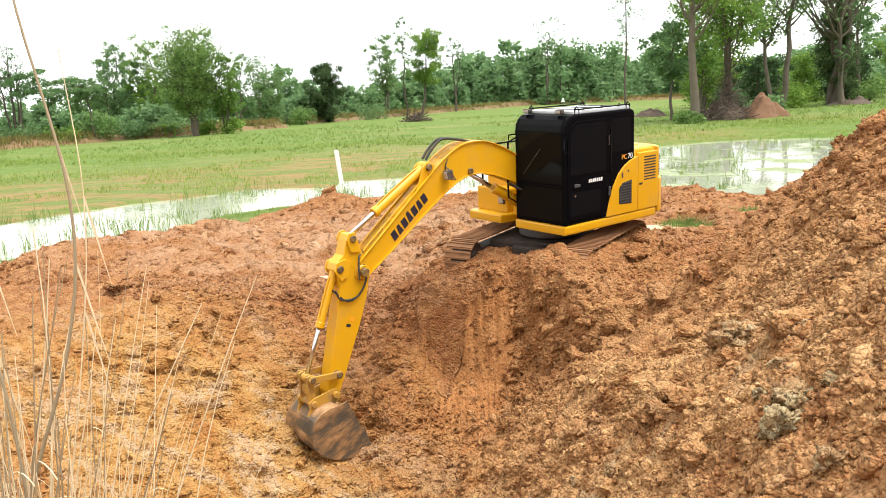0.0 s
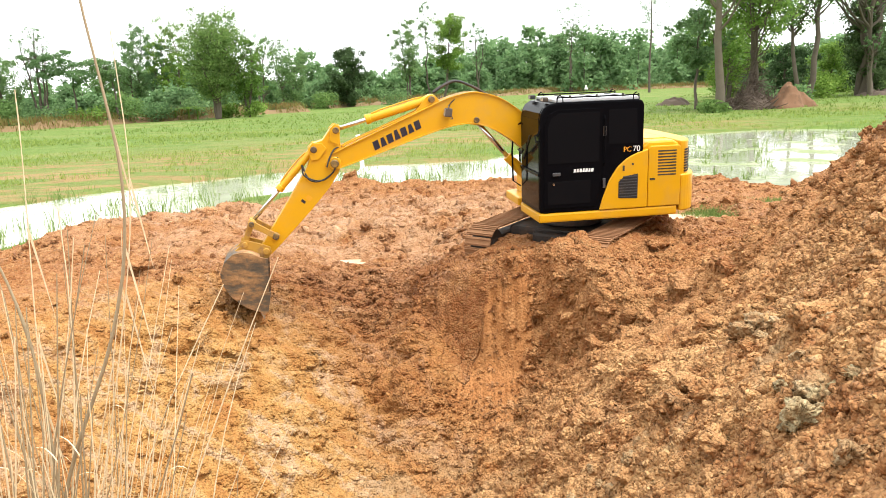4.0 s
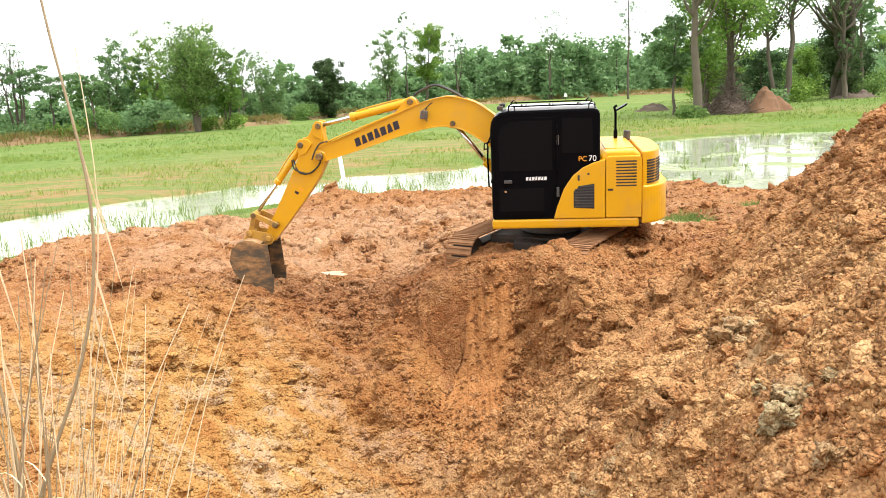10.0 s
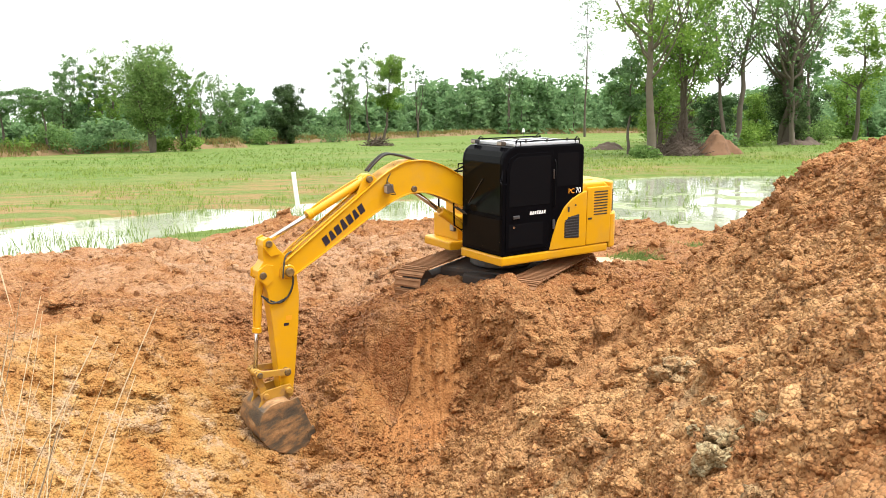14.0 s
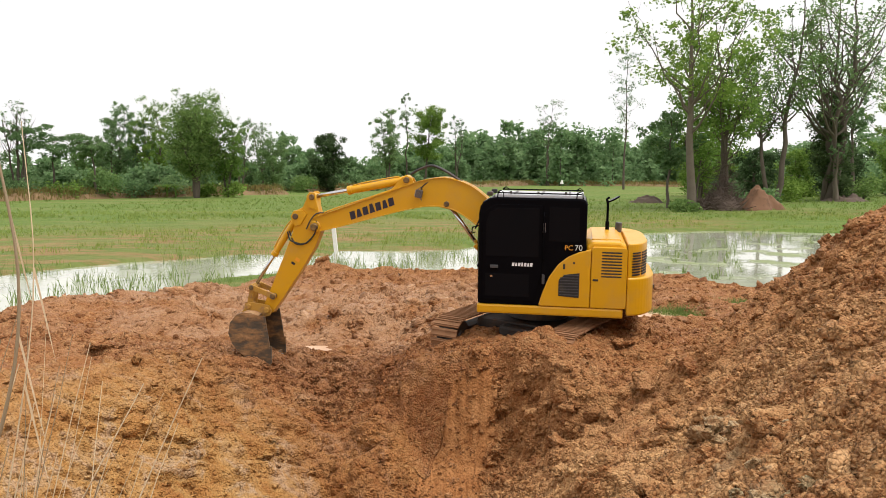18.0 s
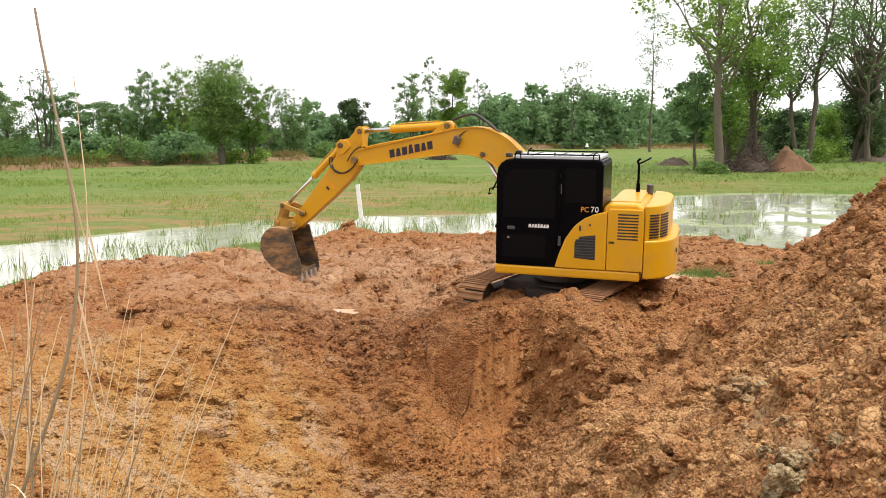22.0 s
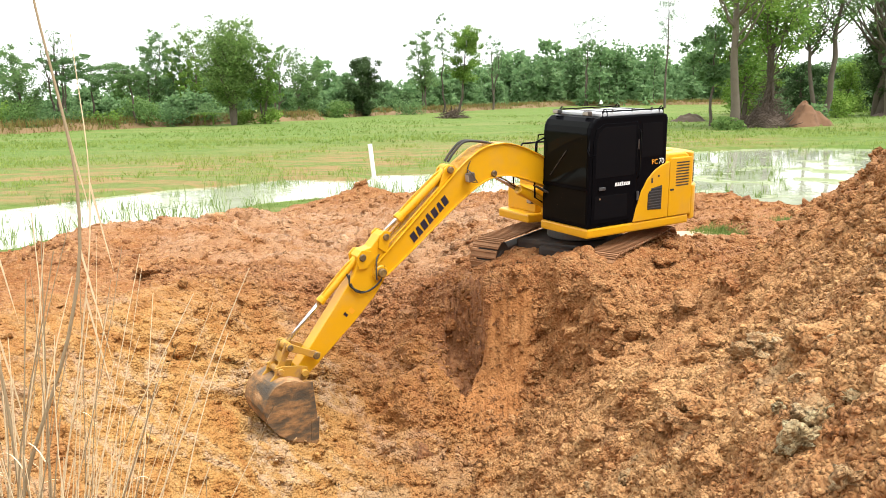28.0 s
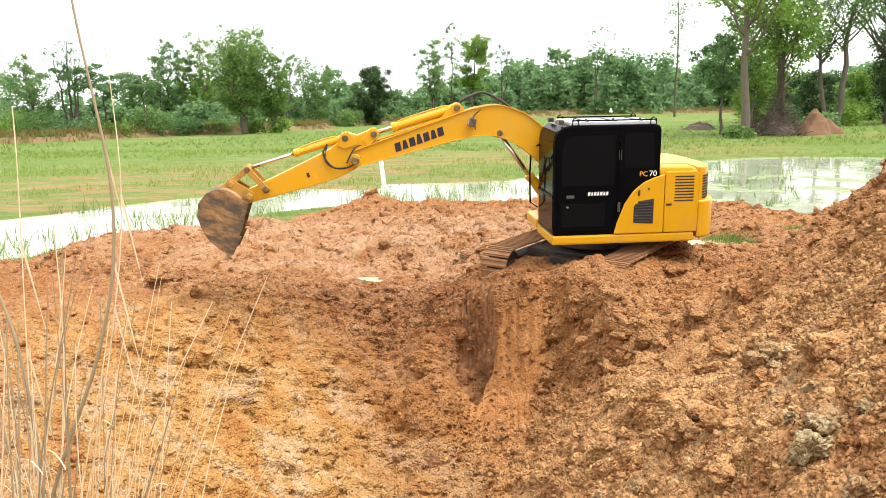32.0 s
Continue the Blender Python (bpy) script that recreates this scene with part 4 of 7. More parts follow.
def build_excavator():
    ex = thing("excavator", BASE, "yellow and black crawler excavator at the edge of the pit", "excavator")

    # -- undercarriage
    turn = Matrix.Rotation(radians(238), 4, 'Z')
    r, half = 0.30, 1.10
    arc = [(half + r * math.sin(a), r + 0.02 - r * math.cos(a)) for a in np.linspace(0, math.pi, 9)]
    arc += [(-half - r * math.sin(a), r + 0.02 + r * math.cos(a)) for a in np.linspace(0, math.pi, 9)]
    shoe = bmesh.new()
    box(-0.068, 0.068, -0.225, 0.225, -0.012, 0.012, 0.004, shoe)
    box(-0.050, -0.034, -0.225, 0.225, 0.010, 0.030, 0.003, shoe)
    box(0.030, 0.046, -0.225, 0.225, 0.010, 0.030, 0.003, shoe)
    shoe_me = bpy.data.meshes.new("track_shoe")
    shoe.to_mesh(shoe_me)
    shoe.free()
    shoe_me.materials.append(MUDTRACK)
    loop = np.array(arc + arc[:1])
    seglen = np.hypot(*np.diff(loop, axis=0).T)
    run = np.r_[0, np.cumsum(seglen)]
    for side in (-1, 1):
        y = 0.935 * side
        bm = prism([(-1.2, 0.16), (1.2, 0.16), (1.3, 0.30), (1.2, 0.44), (-1.2, 0.44), (-1.3, 0.30)], y - 0.13, y + 0.13, 0.02)
        track = part("track", bm, STEEL, ex, "mud-caked crawler track")
        track.matrix_basis = turn
        count = 38
        for k in range(count):
            u = (k + 0.5) / count * run[-1]
            px, pz = np.interp(u, run, loop[:, 0]), np.interp(u, run, loop[:, 1])
            qx, qz = np.interp(min(u + 0.05, run[-1]), run, loop[:, 0]), np.interp(min(u + 0.05, run[-1]), run, loop[:, 1])
            wx, wz = np.interp(max(u - 0.05, 0), run, loop[:, 0]), np.interp(max(u - 0.05, 0), run, loop[:, 1])
            ang = math.atan2(qz - wz, qx - wx)
            s = new("track_shoe", shoe_me)
            s.parent = track
            s.matrix_basis = Matrix.Translation((px, y, pz)) @ Matrix.Rotation(-ang, 4, 'Y') @ Matrix.Rotation(math.pi, 4, 'X')
        for x, rr, nm in ((half, 0.27, "idler_wheel"), (-half, 0.27, "drive_sprocket"), (0.62, 0.10, "track_roller"), (0.2, 0.10, "track_roller"), (-0.2, 0.10, "track_roller"), (-0.62, 0.10, "track_roller")):
            zz = r + 0.02 if rr > 0.2 else 0.13
            bm = rod((x, y - 0.15, zz), (x, y + 0.15, zz), rr, seg=24, bev=0.02)
            rod((x, y - 0.17, zz), (x, y + 0.17, zz), rr * 0.45, seg=16, bm=bm, bev=0.01)
            part(nm, bm, STEEL, track)
    bm = box(-0.62, 0.62, -0.80, 0.80, 0.32, 0.56, 0.06)
    box(-0.80, 0.80, -0.30, 0.30, 0.34, 0.52, 0.05, bm)
    body = part("car_body", bm, STEEL, ex, "muddy steel centre frame")
    body.matrix_basis = turn
    part("swing_ring", rod((0, 0, 0.58), (0, 0, 0.80), 0.50, seg=40, bev=0.02), GREYM, ex)

    # -- revolving frame
    deck = prism([(0.873, 1.126), (0.873, 0.10), (0.40, 0.08), (0.40, -0.22), (0.80, -0.30), (0.80, -1.06), (0.70, -1.12), (-1.27, -1.12), (-1.27, 1.126)], 0.816, 0.955, 0.03, "z")
    upper = part("revolving_frame", deck, YELLOW, ex, "yellow lower skirt of the revolving frame")
    MOVERS["swing"] = [upper]
    bm = prism([(-0.15, 0.95), (0.62, 0.95), (0.62, 1.12), (0.30, 1.20), (0.10, 1.42), (-0.10, 1.42)], -0.20, -0.13, 0.015)
    absorb(bm, prism([(-0.15, 0.95), (0.62, 0.95), (0.62, 1.12), (0.30, 1.20), (0.10, 1.42), (-0.10, 1.42)], 0.03, 0.09, 0.015))
    part("boom_bracket", bm, YELLOW, upper)
    part("tool_box", box(0.30, 0.62, -1.05, -0.34, 0.95, 1.34, 0.03), YELLOW, upper, "yellow box beside the boom foot")
    part("lamp", box(0.62, 0.67, -0.50, -0.38, 1.10, 1.22, 0.012), GREYM, upper, "square work lamp on the box")
    part("lamp_lens", box(0.668, 0.676, -0.49, -0.39, 1.115, 1.205, 0.004), LENS, upper)
    part("fuel_tank", box(-0.70, 0.36, -1.09, -0.30, 0.95, 1.72, 0.06), YELLOW, upper)
    part("hand_rail", tube_rail([(0.58, -0.95, 1.34), (0.58, -0.95, 1.80), (0.40, -0.95, 2.0), (-0.45, -0.95, 2.0), (-0.45, -0.95, 1.7)], 0.016), BLACKP, upper, "black grab rail", True)
    part("swivel_block", box(0.05, 0.32, -0.12, 0.02, 1.0, 1.16, 0.02), GREYM, upper)

    # -- hood and side panels
    shape = [(-0.72, 0.955), (-0.72, 1.86), (-0.80, 1.93), (-1.20, 1.93), (-1.30, 1.88), (-1.30, 0.955)]
    hood = part("engine_hood", prism(shape, -1.05, 1.08, 0.085, rounds=4), YELLOW, ex, "rounded yellow engine cover")
    MOVERS["swing"].append(hood)
    part("hood_lid", box(-1.22, -0.80, -0.75, 0.80, 1.918, 1.942, 0.010), YELLOW, hood)
    part("exhaust_stub", rod((-1.24, -0.60, 1.90), (-1.25, -0.60, 2.06), 0.055, seg=16, bev=0.01), GREYM, hood)
    part("mirror_post", tube_rail([(-1.06, -0.55, 1.93), (-1.06, -0.55, 2.12), (-1.06, -0.55, 2.36), (-1.04, -0.55, 2.44), (-1.08, -0.56, 2.47)], 0.020), BLACKP, hood)
    part("post_foot", rod((-1.06, -0.55, 1.93), (-1.06, -0.55, 2.08), 0.032, seg=12, bev=0.006), BLACKP, hood)
    bm = rod((-1.16, -0.57, 2.43), (-1.148, -0.57, 2.452), 0.11, seg=24, bev=0.008)
    part("mirror", bm, BLACKP, hood, "round tilted rear-view mirror")
    part("side_panel", prism([(-0.04, 0.96), (-0.09, 1.14), (-0.19, 1.40), (-0.32, 1.59), (-0.46, 1.705), (-0.61, 1.775), (-0.785, 1.82), (-0.785, 0.96)], 1.04, 1.135, 0.015), YELLOW, hood, "swept yellow side door")
    part("grille", prism([(-0.33, 1.12), (-0.33, 1.36), (-0.42, 1.44), (-0.63, 1.47), (-0.63, 1.10)], 1.130, 1.139, 0.004), RUBBER, hood, "black mesh grille")
    for i in range(8):
        z = 1.135 + i * 0.042
        part("grille_slat", box(-0.62, -0.345 - (0.05 if i > 6 else 0), 1.137, 1.146, z, z + 0.012, 0), GREYM, hood)
    part("latch", box(-0.42, -0.39, 1.134, 1.143, 1.52, 1.60, 0.003), RUBBER, hood)
    part("latch", box(-0.56, -0.53, 1.134, 1.143, 1.60, 1.63, 0.003), RUBBER, hood)
    part("rear_side_panel", prism([(-0.795, 0.96), (-0.795, 1.82), (-0.82, 1.86), (-1.28, 1.86), (-1.305, 1.82), (-1.305, 0.96)], 1.04, 1.132, 0.015), YELLOW, hood)
    for i in range(9):
        z = 1.42 + i * 0.044
        part("louver", box(-1.23, -0.94, 1.120, 1.1345, z, z + 0.022, 0.003), RUBBER, hood)
    part("badge", box(-0.90, -0.82, 1.131, 1.136, 1.36, 1.39, 0), RUBBER, hood)

    # -- counterweight, rounded towards the tail
    plan = [(-1.31, 1.125)]
    plan += [(-1.31 - 0.43 * math.sin(a), 0.36 + 0.765 * math.cos(a)) for a in np.linspace(0.10, math.pi / 2, 13)]
    plan += [(x, -y) for x, y in reversed(plan)]
    cw = part("counterweight", prism(plan, 0.86, 1.42, 0.10, "z", 5), YELLOW, ex, "heavy rounded counterweight")
    MOVERS["swing"].append(cw)
    inner = [(-1.31 + (x + 1.31) * 0.74, y * 0.975) for x, y in plan]
    part("tail_cover", prism(inner, 1.38, 1.915, 0.17, "z", 6), YELLOW, cw, "rounded yellow tail cover")
    for i in range(9):
        z = 1.45 + i * 0.040
        for a0, a1 in ((0.22, 0.62), (0.72, 1.15)):
            pts = []
            for a in np.linspace(a0, a1, 5):
                pts.append((-1.31 - 0.322 * math.sin(a), (0.36 + 0.765 * math.cos(a)) * 0.977))
            outl = [(x - 0.008, y + 0.006) for x, y in pts] + [(x + 0.02, y - 0.02) for x, y in reversed(pts)]
            part("louver", prism(outl, z, z + 0.021, 0, "z"), RUBBER, cw)
    part("tail_reflector", box(-1.752, -1.732, 0.45, 0.53, 1.18, 1.24, 0.004), GREYM, cw)

    # -- cab
    prof = [(0.862, 0.957), (0.862, 2.30), (0.845, 2.40), (0.80, 2.475), (0.72, 2.53), (0.60, 2.55), (-0.62, 2.55), (-0.69, 2.53), (-0.715, 2.47), (-0.715, 0.957)]
    cab = part("cab", prism(prof, 0.115, 1.118, 0.028), BLACKP, ex, "black operator's cab")
    MOVERS["swing"].append(cab)
    part("roof_panel", box(-0.66, 0.63, 0.16, 1.075, 2.545, 2.592, 0.014), ROOF, cab, "pale grey roof panel")
    for x in (-0.45, -0.05, 0.35):
        part("roof_rib", box(x - 0.012, x + 0.012, 0.22, 1.02, 2.585, 2.604, 0.004), GREYM, cab)
    for y in (0.17, 1.07):
        part("roof_rail", tube_rail([(0.60, y, 2.55), (0.58, y, 2.612), (-0.62, y, 2.612), (-0.65, y, 2.55)], 0.010), BLACKP, cab)
    for x in (0.4, 0.0, -0.4):
        part("roof_bolt", rod((x, 1.07, 2.60), (x, 1.07, 2.64), 0.016, seg=10), RUBBER, cab)
    for y in (0.26, 0.90):
        lamp = part("roof_lamp", box(0.68, 0.765, y - 0.062, y + 0.062, 2.555, 2.618, 0.016), RUBBER, cab, "small work lamp on the roof edge")
        part("lamp_lens", box(0.762, 0.770, y - 0.05, y + 0.05, 2.566, 2.608, 0.004), LENS, lamp)
    for x, y in ((0.55, 0.17), (-0.60, 0.17), (-0.60, 1.07), (0.55, 1.07)):
        part("lifting_loop", tube_rail([(x - 0.045, y, 2.55), (x - 0.04, y, 2.62), (x, y, 2.65), (x + 0.04, y, 2.62), (x + 0.045, y, 2.55)], 0.010), BLACKP, cab)
    part("windscreen", box(0.858, 0.868, 0.17, 1.07, 1.56, 2.31, 0.004), SCREEN, cab, "dark tinted windscreen with mud splashes")
    part("windscreen_top", prism([(0.866, 2.315), (0.849, 2.403), (0.806, 2.476), (0.798, 2.468), (0.841, 2.398), (0.858, 2.315)], 0.19, 1.05, 0), SCREEN, cab)
    part("lower_window", box(0.858, 0.868, 0.17, 1.07, 1.02, 1.50, 0.004), SCREEN, cab, "dark lower front window with mud splashes")
    part("front_rail", box(0.856, 0.880, 0.14, 1.10, 1.505, 1.550, 0.006), BLACKP, cab)
    part("cab_door", prism([(0.80, 1.02), (0.80, 2.20), (0.74, 2.38), (0.60, 2.45), (-0.08, 2.45), (-0.08, 1.50), (0.02, 1.02)], 1.112, 1.130, 0.006), BLACKP, cab, "black cab door")
    part("door_window", prism([(0.75, 1.68), (0.75, 2.18), (0.70, 2.33), (0.58, 2.40), (-0.03, 2.40), (-0.03, 1.68)], 1.127, 1.134, 0.003), GLASS, cab)
    part("lower_door_window", prism([(0.75, 1.08), (0.75, 1.42), (0.10, 1.42), (0.10, 1.08)], 1.127, 1.133, 0.003), GLASS, cab)
    part("rear_side_window", prism([(-0.17, 1.92), (-0.17, 2.42), (-0.60, 2.42), (-0.62, 1.92)], 1.113, 1.122, 0.003), GLASS, cab)
    part("door_handle", box(0.56, 0.68, 1.128, 1.150, 1.50, 1.55, 0.012), GREYM, cab, "recessed grey door handle")
    part("door_lock", rod((0.66, 1.13, 1.38), (0.66, 1.142, 1.38), 0.018, seg=12), CHROME, cab)
    part("door_rail", tube_rail([(-0.10, 1.13, 1.62), (-0.10, 1.16, 1.66), (-0.10, 1.16, 2.30), (-0.10, 1.13, 2.34)], 0.011), BLACKP, cab)
    part("grab_rail", tube_rail([(0.86, 0.14, 2.20), (0.97, 0.08, 2.14), (0.99, 0.07, 1.75), (0.98, 0.08, 1.30), (0.87, 0.13, 1.22)], 0.014), BLACKP, cab, "black grab rail", True)
    part("grab_rail", tube_rail([(0.70, 0.10, 2.25), (0.78, -0.10, 2.22), (0.79, -0.12, 1.95), (0.72, 0.10, 1.85)], 0.013), BLACKP, cab, "", True)
    part("lamp_bracket", tube_rail([(0.86, 1.09, 2.12), (0.95, 1.16, 2.10), (0.95, 1.22, 2.02), (0.90, 1.28, 2.04)], 0.010), BLACKP, cab)
    part("lamp_bracket", tube_rail([(0.84, 1.09, 2.24), (0.91, 1.15, 2.08)], 0.012), BLACKP, cab)
    for z in (2.12, 1.36):
        part("door_hinge", box(-0.125, -0.085, 1.128, 1.150, z - 0.07, z + 0.07, 0.006), GREYM, cab)
    part("wiper", tube_rail([(0.875, 0.30, 1.66), (0.882, 0.66, 2.06)], 0.008), RUBBER, cab)
    brand_bars(cab, 0.31, 0.050, Matrix.Translation((0.21, 1.130, 1.54)) @ Matrix.Scale(-1, 4, (1, 0, 0)), WDECAL)
    flip = Matrix.Rotation(math.pi, 4, 'Z') @ Matrix.Rotation(math.pi / 2, 4, 'X')
    letters("PC", 0.105, ODECAL, cab, Matrix.Translation((-0.40, 1.123, 1.80)) @ flip)
    letters("70", 0.118, WDECAL, cab, Matrix.Translation((-0.545, 1.123, 1.80)) @ flip)

    # -- boom: two side plates, top and bottom flange in one welded box, bent like a swan's neck
    mid = np.array([(-0.10, -0.08), (0.30, 0.24), (0.72, 0.57), (1.10, 0.82), (1.42, 0.965), (1.75, 1.00), (2.08, 0.90), (2.45, 0.715), (2.85, 0.505), (3.30, 0.265), (3.756, 0.03)])
    deep = np.array([0.11, 0.155, 0.195, 0.225, 0.245, 0.245, 0.215, 0.185, 0.168, 0.150, 0.125])
    tg = np.gradient(mid, axis=0)
    tg /= np.linalg.norm(tg, axis=1)[:, None]
    nm = np.stack([-tg[:, 1], tg[:, 0]], 1)
    up, lo = mid + nm * deep[:, None], mid - nm * deep[:, None]
    fine = lambda p: np.stack([np.interp(np.linspace(0, len(p) - 1, 41), np.arange(len(p)), p[:, k]) for k in (0, 1)], 1)
    sm = lambda p: np.concatenate([p[:1], (p[:-2] + 2 * p[1:-1] + p[2:]) / 4, p[-1:]])
    up, lo = sm(sm(fine(up))), sm(sm(fine(lo)))
    nose = [(3.86, 0.07), (3.89, -0.01), (3.85, -0.09)]
    boom = part("boom", prism([tuple(p) for p in lo] + nose[::-1] + [tuple(p) for p in up[::-1]], -0.125, 0.125, 0.006), YELLOW, ex, "curved yellow boom")
    MOVERS["boom"] = [boom]
    for edge, sgn in ((up, 1), (lo, -1)):
        strip = [tuple(p) for p in edge] + [(p[0], p[1] - 0.016 * sgn) for p in edge[::-1]]
        part("flange", prism(strip, -0.150, 0.150, 0.003), YELLOW, boom)
    for y in (-0.105, 0.075):
        part("rod_lug", prism([(1.50, 0.80), (1.60, 0.755), (1.70, 0.750), (1.78, 0.80), (1.86, 0.74), (1.40, 0.72)], y, y + 0.03, 0.006), YELLOW, boom)
        part("cylinder_lug", prism([(2.20, 0.98), (2.30, 1.10), (2.38, 1.13), (2.46, 1.09), (2.62, 0.82), (2.3, 0.86)], y, y + 0.03, 0.006), YELLOW, boom)
    pin(boom, B_ROD[0], B_ROD[1], 0.045, 0.16)
    pin(boom, B_CYL[0], B_CYL[1], 0.048, 0.15)
    pin(boom, BOOM_L, 0, 0.062, 0.20, "arm_pin")
    pin(boom, 0, 0, 0.06, 0.19, "foot_pin")
    lamp = part("boom_lamp", box(B_LAMP[0] - 0.05, B_LAMP[0] + 0.06, 0.15, 0.25, B_LAMP[1] - 0.07, B_LAMP[1] + 0.06, 0.018), GREYM, boom, "small work lamp on the boom")
    part("lamp_lens", box(B_LAMP[0] + 0.055, B_LAMP[0] + 0.068, 0.16, 0.24, B_LAMP[1] - 0.055, B_LAMP[1] + 0.045, 0.006), LENS, boom)
    part("lamp_hoop", tube_rail([(B_LAMP[0] - 0.05, 0.15, B_LAMP[1] - 0.10), (B_LAMP[0] - 0.06, 0.26, B_LAMP[1] - 0.09), (B_LAMP[0] + 0.02, 0.27, B_LAMP[1] + 0.07), (B_LAMP[0], 0.15, B_LAMP[1] + 0.10)], 0.008), GREYM, boom)
    slope_a = math.atan2(up[33][1] - up[26][1], up[33][0] - up[26][0])
    brand_bars(boom, 0.80, 0.130, Matrix.Translation((2.83, 0.1260, 0.430)) @ Matrix.Rotation(-slope_a, 4, 'Y') @ Matrix.Scale(-1, 4, (1, 0, 0)), DECAL)
    hose([(B_LAMP[0], 0.14, B_LAMP[1] + 0.02), (2.09, 0.135, 1.02), (1.98, 0.10, 1.13), (1.90, 0.02, 1.19)], 0.009, RUBBER, boom)
    for y in (-0.05, 0.03):
        hose([(1.62, y, 1.25), (1.78, y, 1.31), (2.02, y, 1.36), (2.22, y, 1.26), (2.34, y, 1.16)], 0.019, RUBBER, boom)
        hose([(1.62, y, 1.25), (1.2, y, 1.08), (0.8, y, 0.86), (0.3, y, 0.52)], 0.014, RUBBER, boom)
    for y in (-0.09, 0.07):
        hose([(2.36, y, 1.02), (2.62, y, 0.84), (3.1, y, 0.57), (3.55, y, 0.32), (3.72, y, 0.20)], 0.011, YELLOW, boom, "oil_pipe", "yellow steel oil pipe")
    hose([(3.62, 0.05, 0.26), (3.76, 0.12, 0.22), (3.83, 0.17, 0.10), (3.87, 0.19, -0.06)], 0.012, RUBBER, boom)
    for y in (0.16, 0.10):
        hose([(0.95, y, 0.42), (0.75, y + 0.12, 0.22), (0.55, y + 0.1, -0.05), (0.62, y, -0.25)], 0.014, RUBBER, boom)

    # -- arm
    out_a = [(-0.47, 0.27), (-0.44, 0.35), (-0.36, 0.36), (-0.16, 0.345), (-0.03, 0.43), (0.06, 0.43), (0.13, 0.345), (0.28, 0.285), (0.70, 0.22), (1.35, 0.135), (1.66, 0.10), (1.75, 0.05), (1.75, -0.05), (1.66, -0.10), (1.38, -0.125), (0.75, -0.165), (0.32, -0.17), (0.06, -0.135), (-0.10, -0.08), (-0.22, 0.04), (-0.38, 0.20)]
    arm = part("arm", prism(out_a, -0.105, 0.105, 0.012), YELLOW, ex, "yellow dipper arm")
    MOVERS["arm"] = [arm]
    part("hub", rod((0, -0.145, 0), (0, 0.145, 0), 0.10, seg=24, bev=0.012), YELLOW, arm)
    pin(arm, A_ROD[0], A_ROD[1], 0.048, 0.16)
    pin(arm, A_CYL[0], A_CYL[1], 0.050, 0.155)
    pin(arm, A_IDLER[0], A_IDLER[1], 0.05, 0.20)
    for y in (-0.135, 0.105):
        part("rod_ear", prism([(-0.49, 0.28), (-0.45, 0.36), (-0.36, 0.37), (-0.22, 0.26), (-0.25, 0.12), (-0.36, 0.18)], y, y + 0.03, 0.005), YELLOW, arm)
        part("cylinder_ear", prism([(-0.12, 0.32), (-0.04, 0.44), (0.07, 0.44), (0.18, 0.30), (0.1, 0.22), (-0.1, 0.22)], y, y + 0.03, 0.005), YELLOW, arm)
    for y in (0.05, -0.03):
        hose([(-0.10, 0.12 + y * 0.2, 0.02), (0.10, 0.15, -0.06), (0.33, 0.135, 0.0), (0.42, 0.13, 0.18 + y), (0.32, 0.08 + y, 0.36)], 0.012, RUBBER, arm)
    part("warning_label", box(0.62, 0.68, 0.1055, 0.1075, -0.06, 0.02, 0), ODECAL, arm, "small worn warning label")
    part("warning_label", box(0.72, 0.76, 0.1055, 0.1075, -0.02, 0.05, 0), DECAL, arm, "small worn warning label")

    # -- bucket
    build_bucket(ex)

    # -- rams and links
    def ram(key, rb, rr, barrel_l, rod_l):
        bm = rod((0.03, 0, 0), (barrel_l, 0, 0), rb, seg=22, bev=0.01)
        rod((barrel_l - 0.07, 0, 0), (barrel_l + 0.01, 0, 0), rb * 1.13, seg=22, bm=bm, bev=0.008)
        rod((0, -0.07, 0), (0, 0.07, 0), rb * 1.15, seg=18, bm=bm, bev=0.008)
        b = part(key + "_cylinder", bm, YELLOW, ex, "yellow hydraulic cylinder")
        hose([(barrel_l - 0.10, 0.02, rb), (barrel_l - 0.3, 0.02, rb + 0.015), (0.25, 0.02, rb + 0.015), (0.12, 0.02, rb)], 0.011, YELLOW, b, "feed_pipe", "thin yellow feed pipe")
        MOVERS[key + "_barrel"] = [b]
        bm = rod((-rod_l, 0, 0), (-0.04, 0, 0), rr, seg=18)
        p = part(key + "_rod", bm, CHROME, ex, "bright chromed piston rod", True)
        part("rod_eye", rod((0, -0.06, 0), (0, 0.06, 0), rr * 1.9, seg=18, bev=0.008), YELLOW_WORN, p)
        MOVERS[key + "_rod"] = [p]

    ram("boom", 0.068, 0.036, 0.84, 0.86)
    ram("arm", 0.066, 0.034, 1.02, 0.98)
    ram("bucket", 0.056, 0.029, 0.80, 0.78)
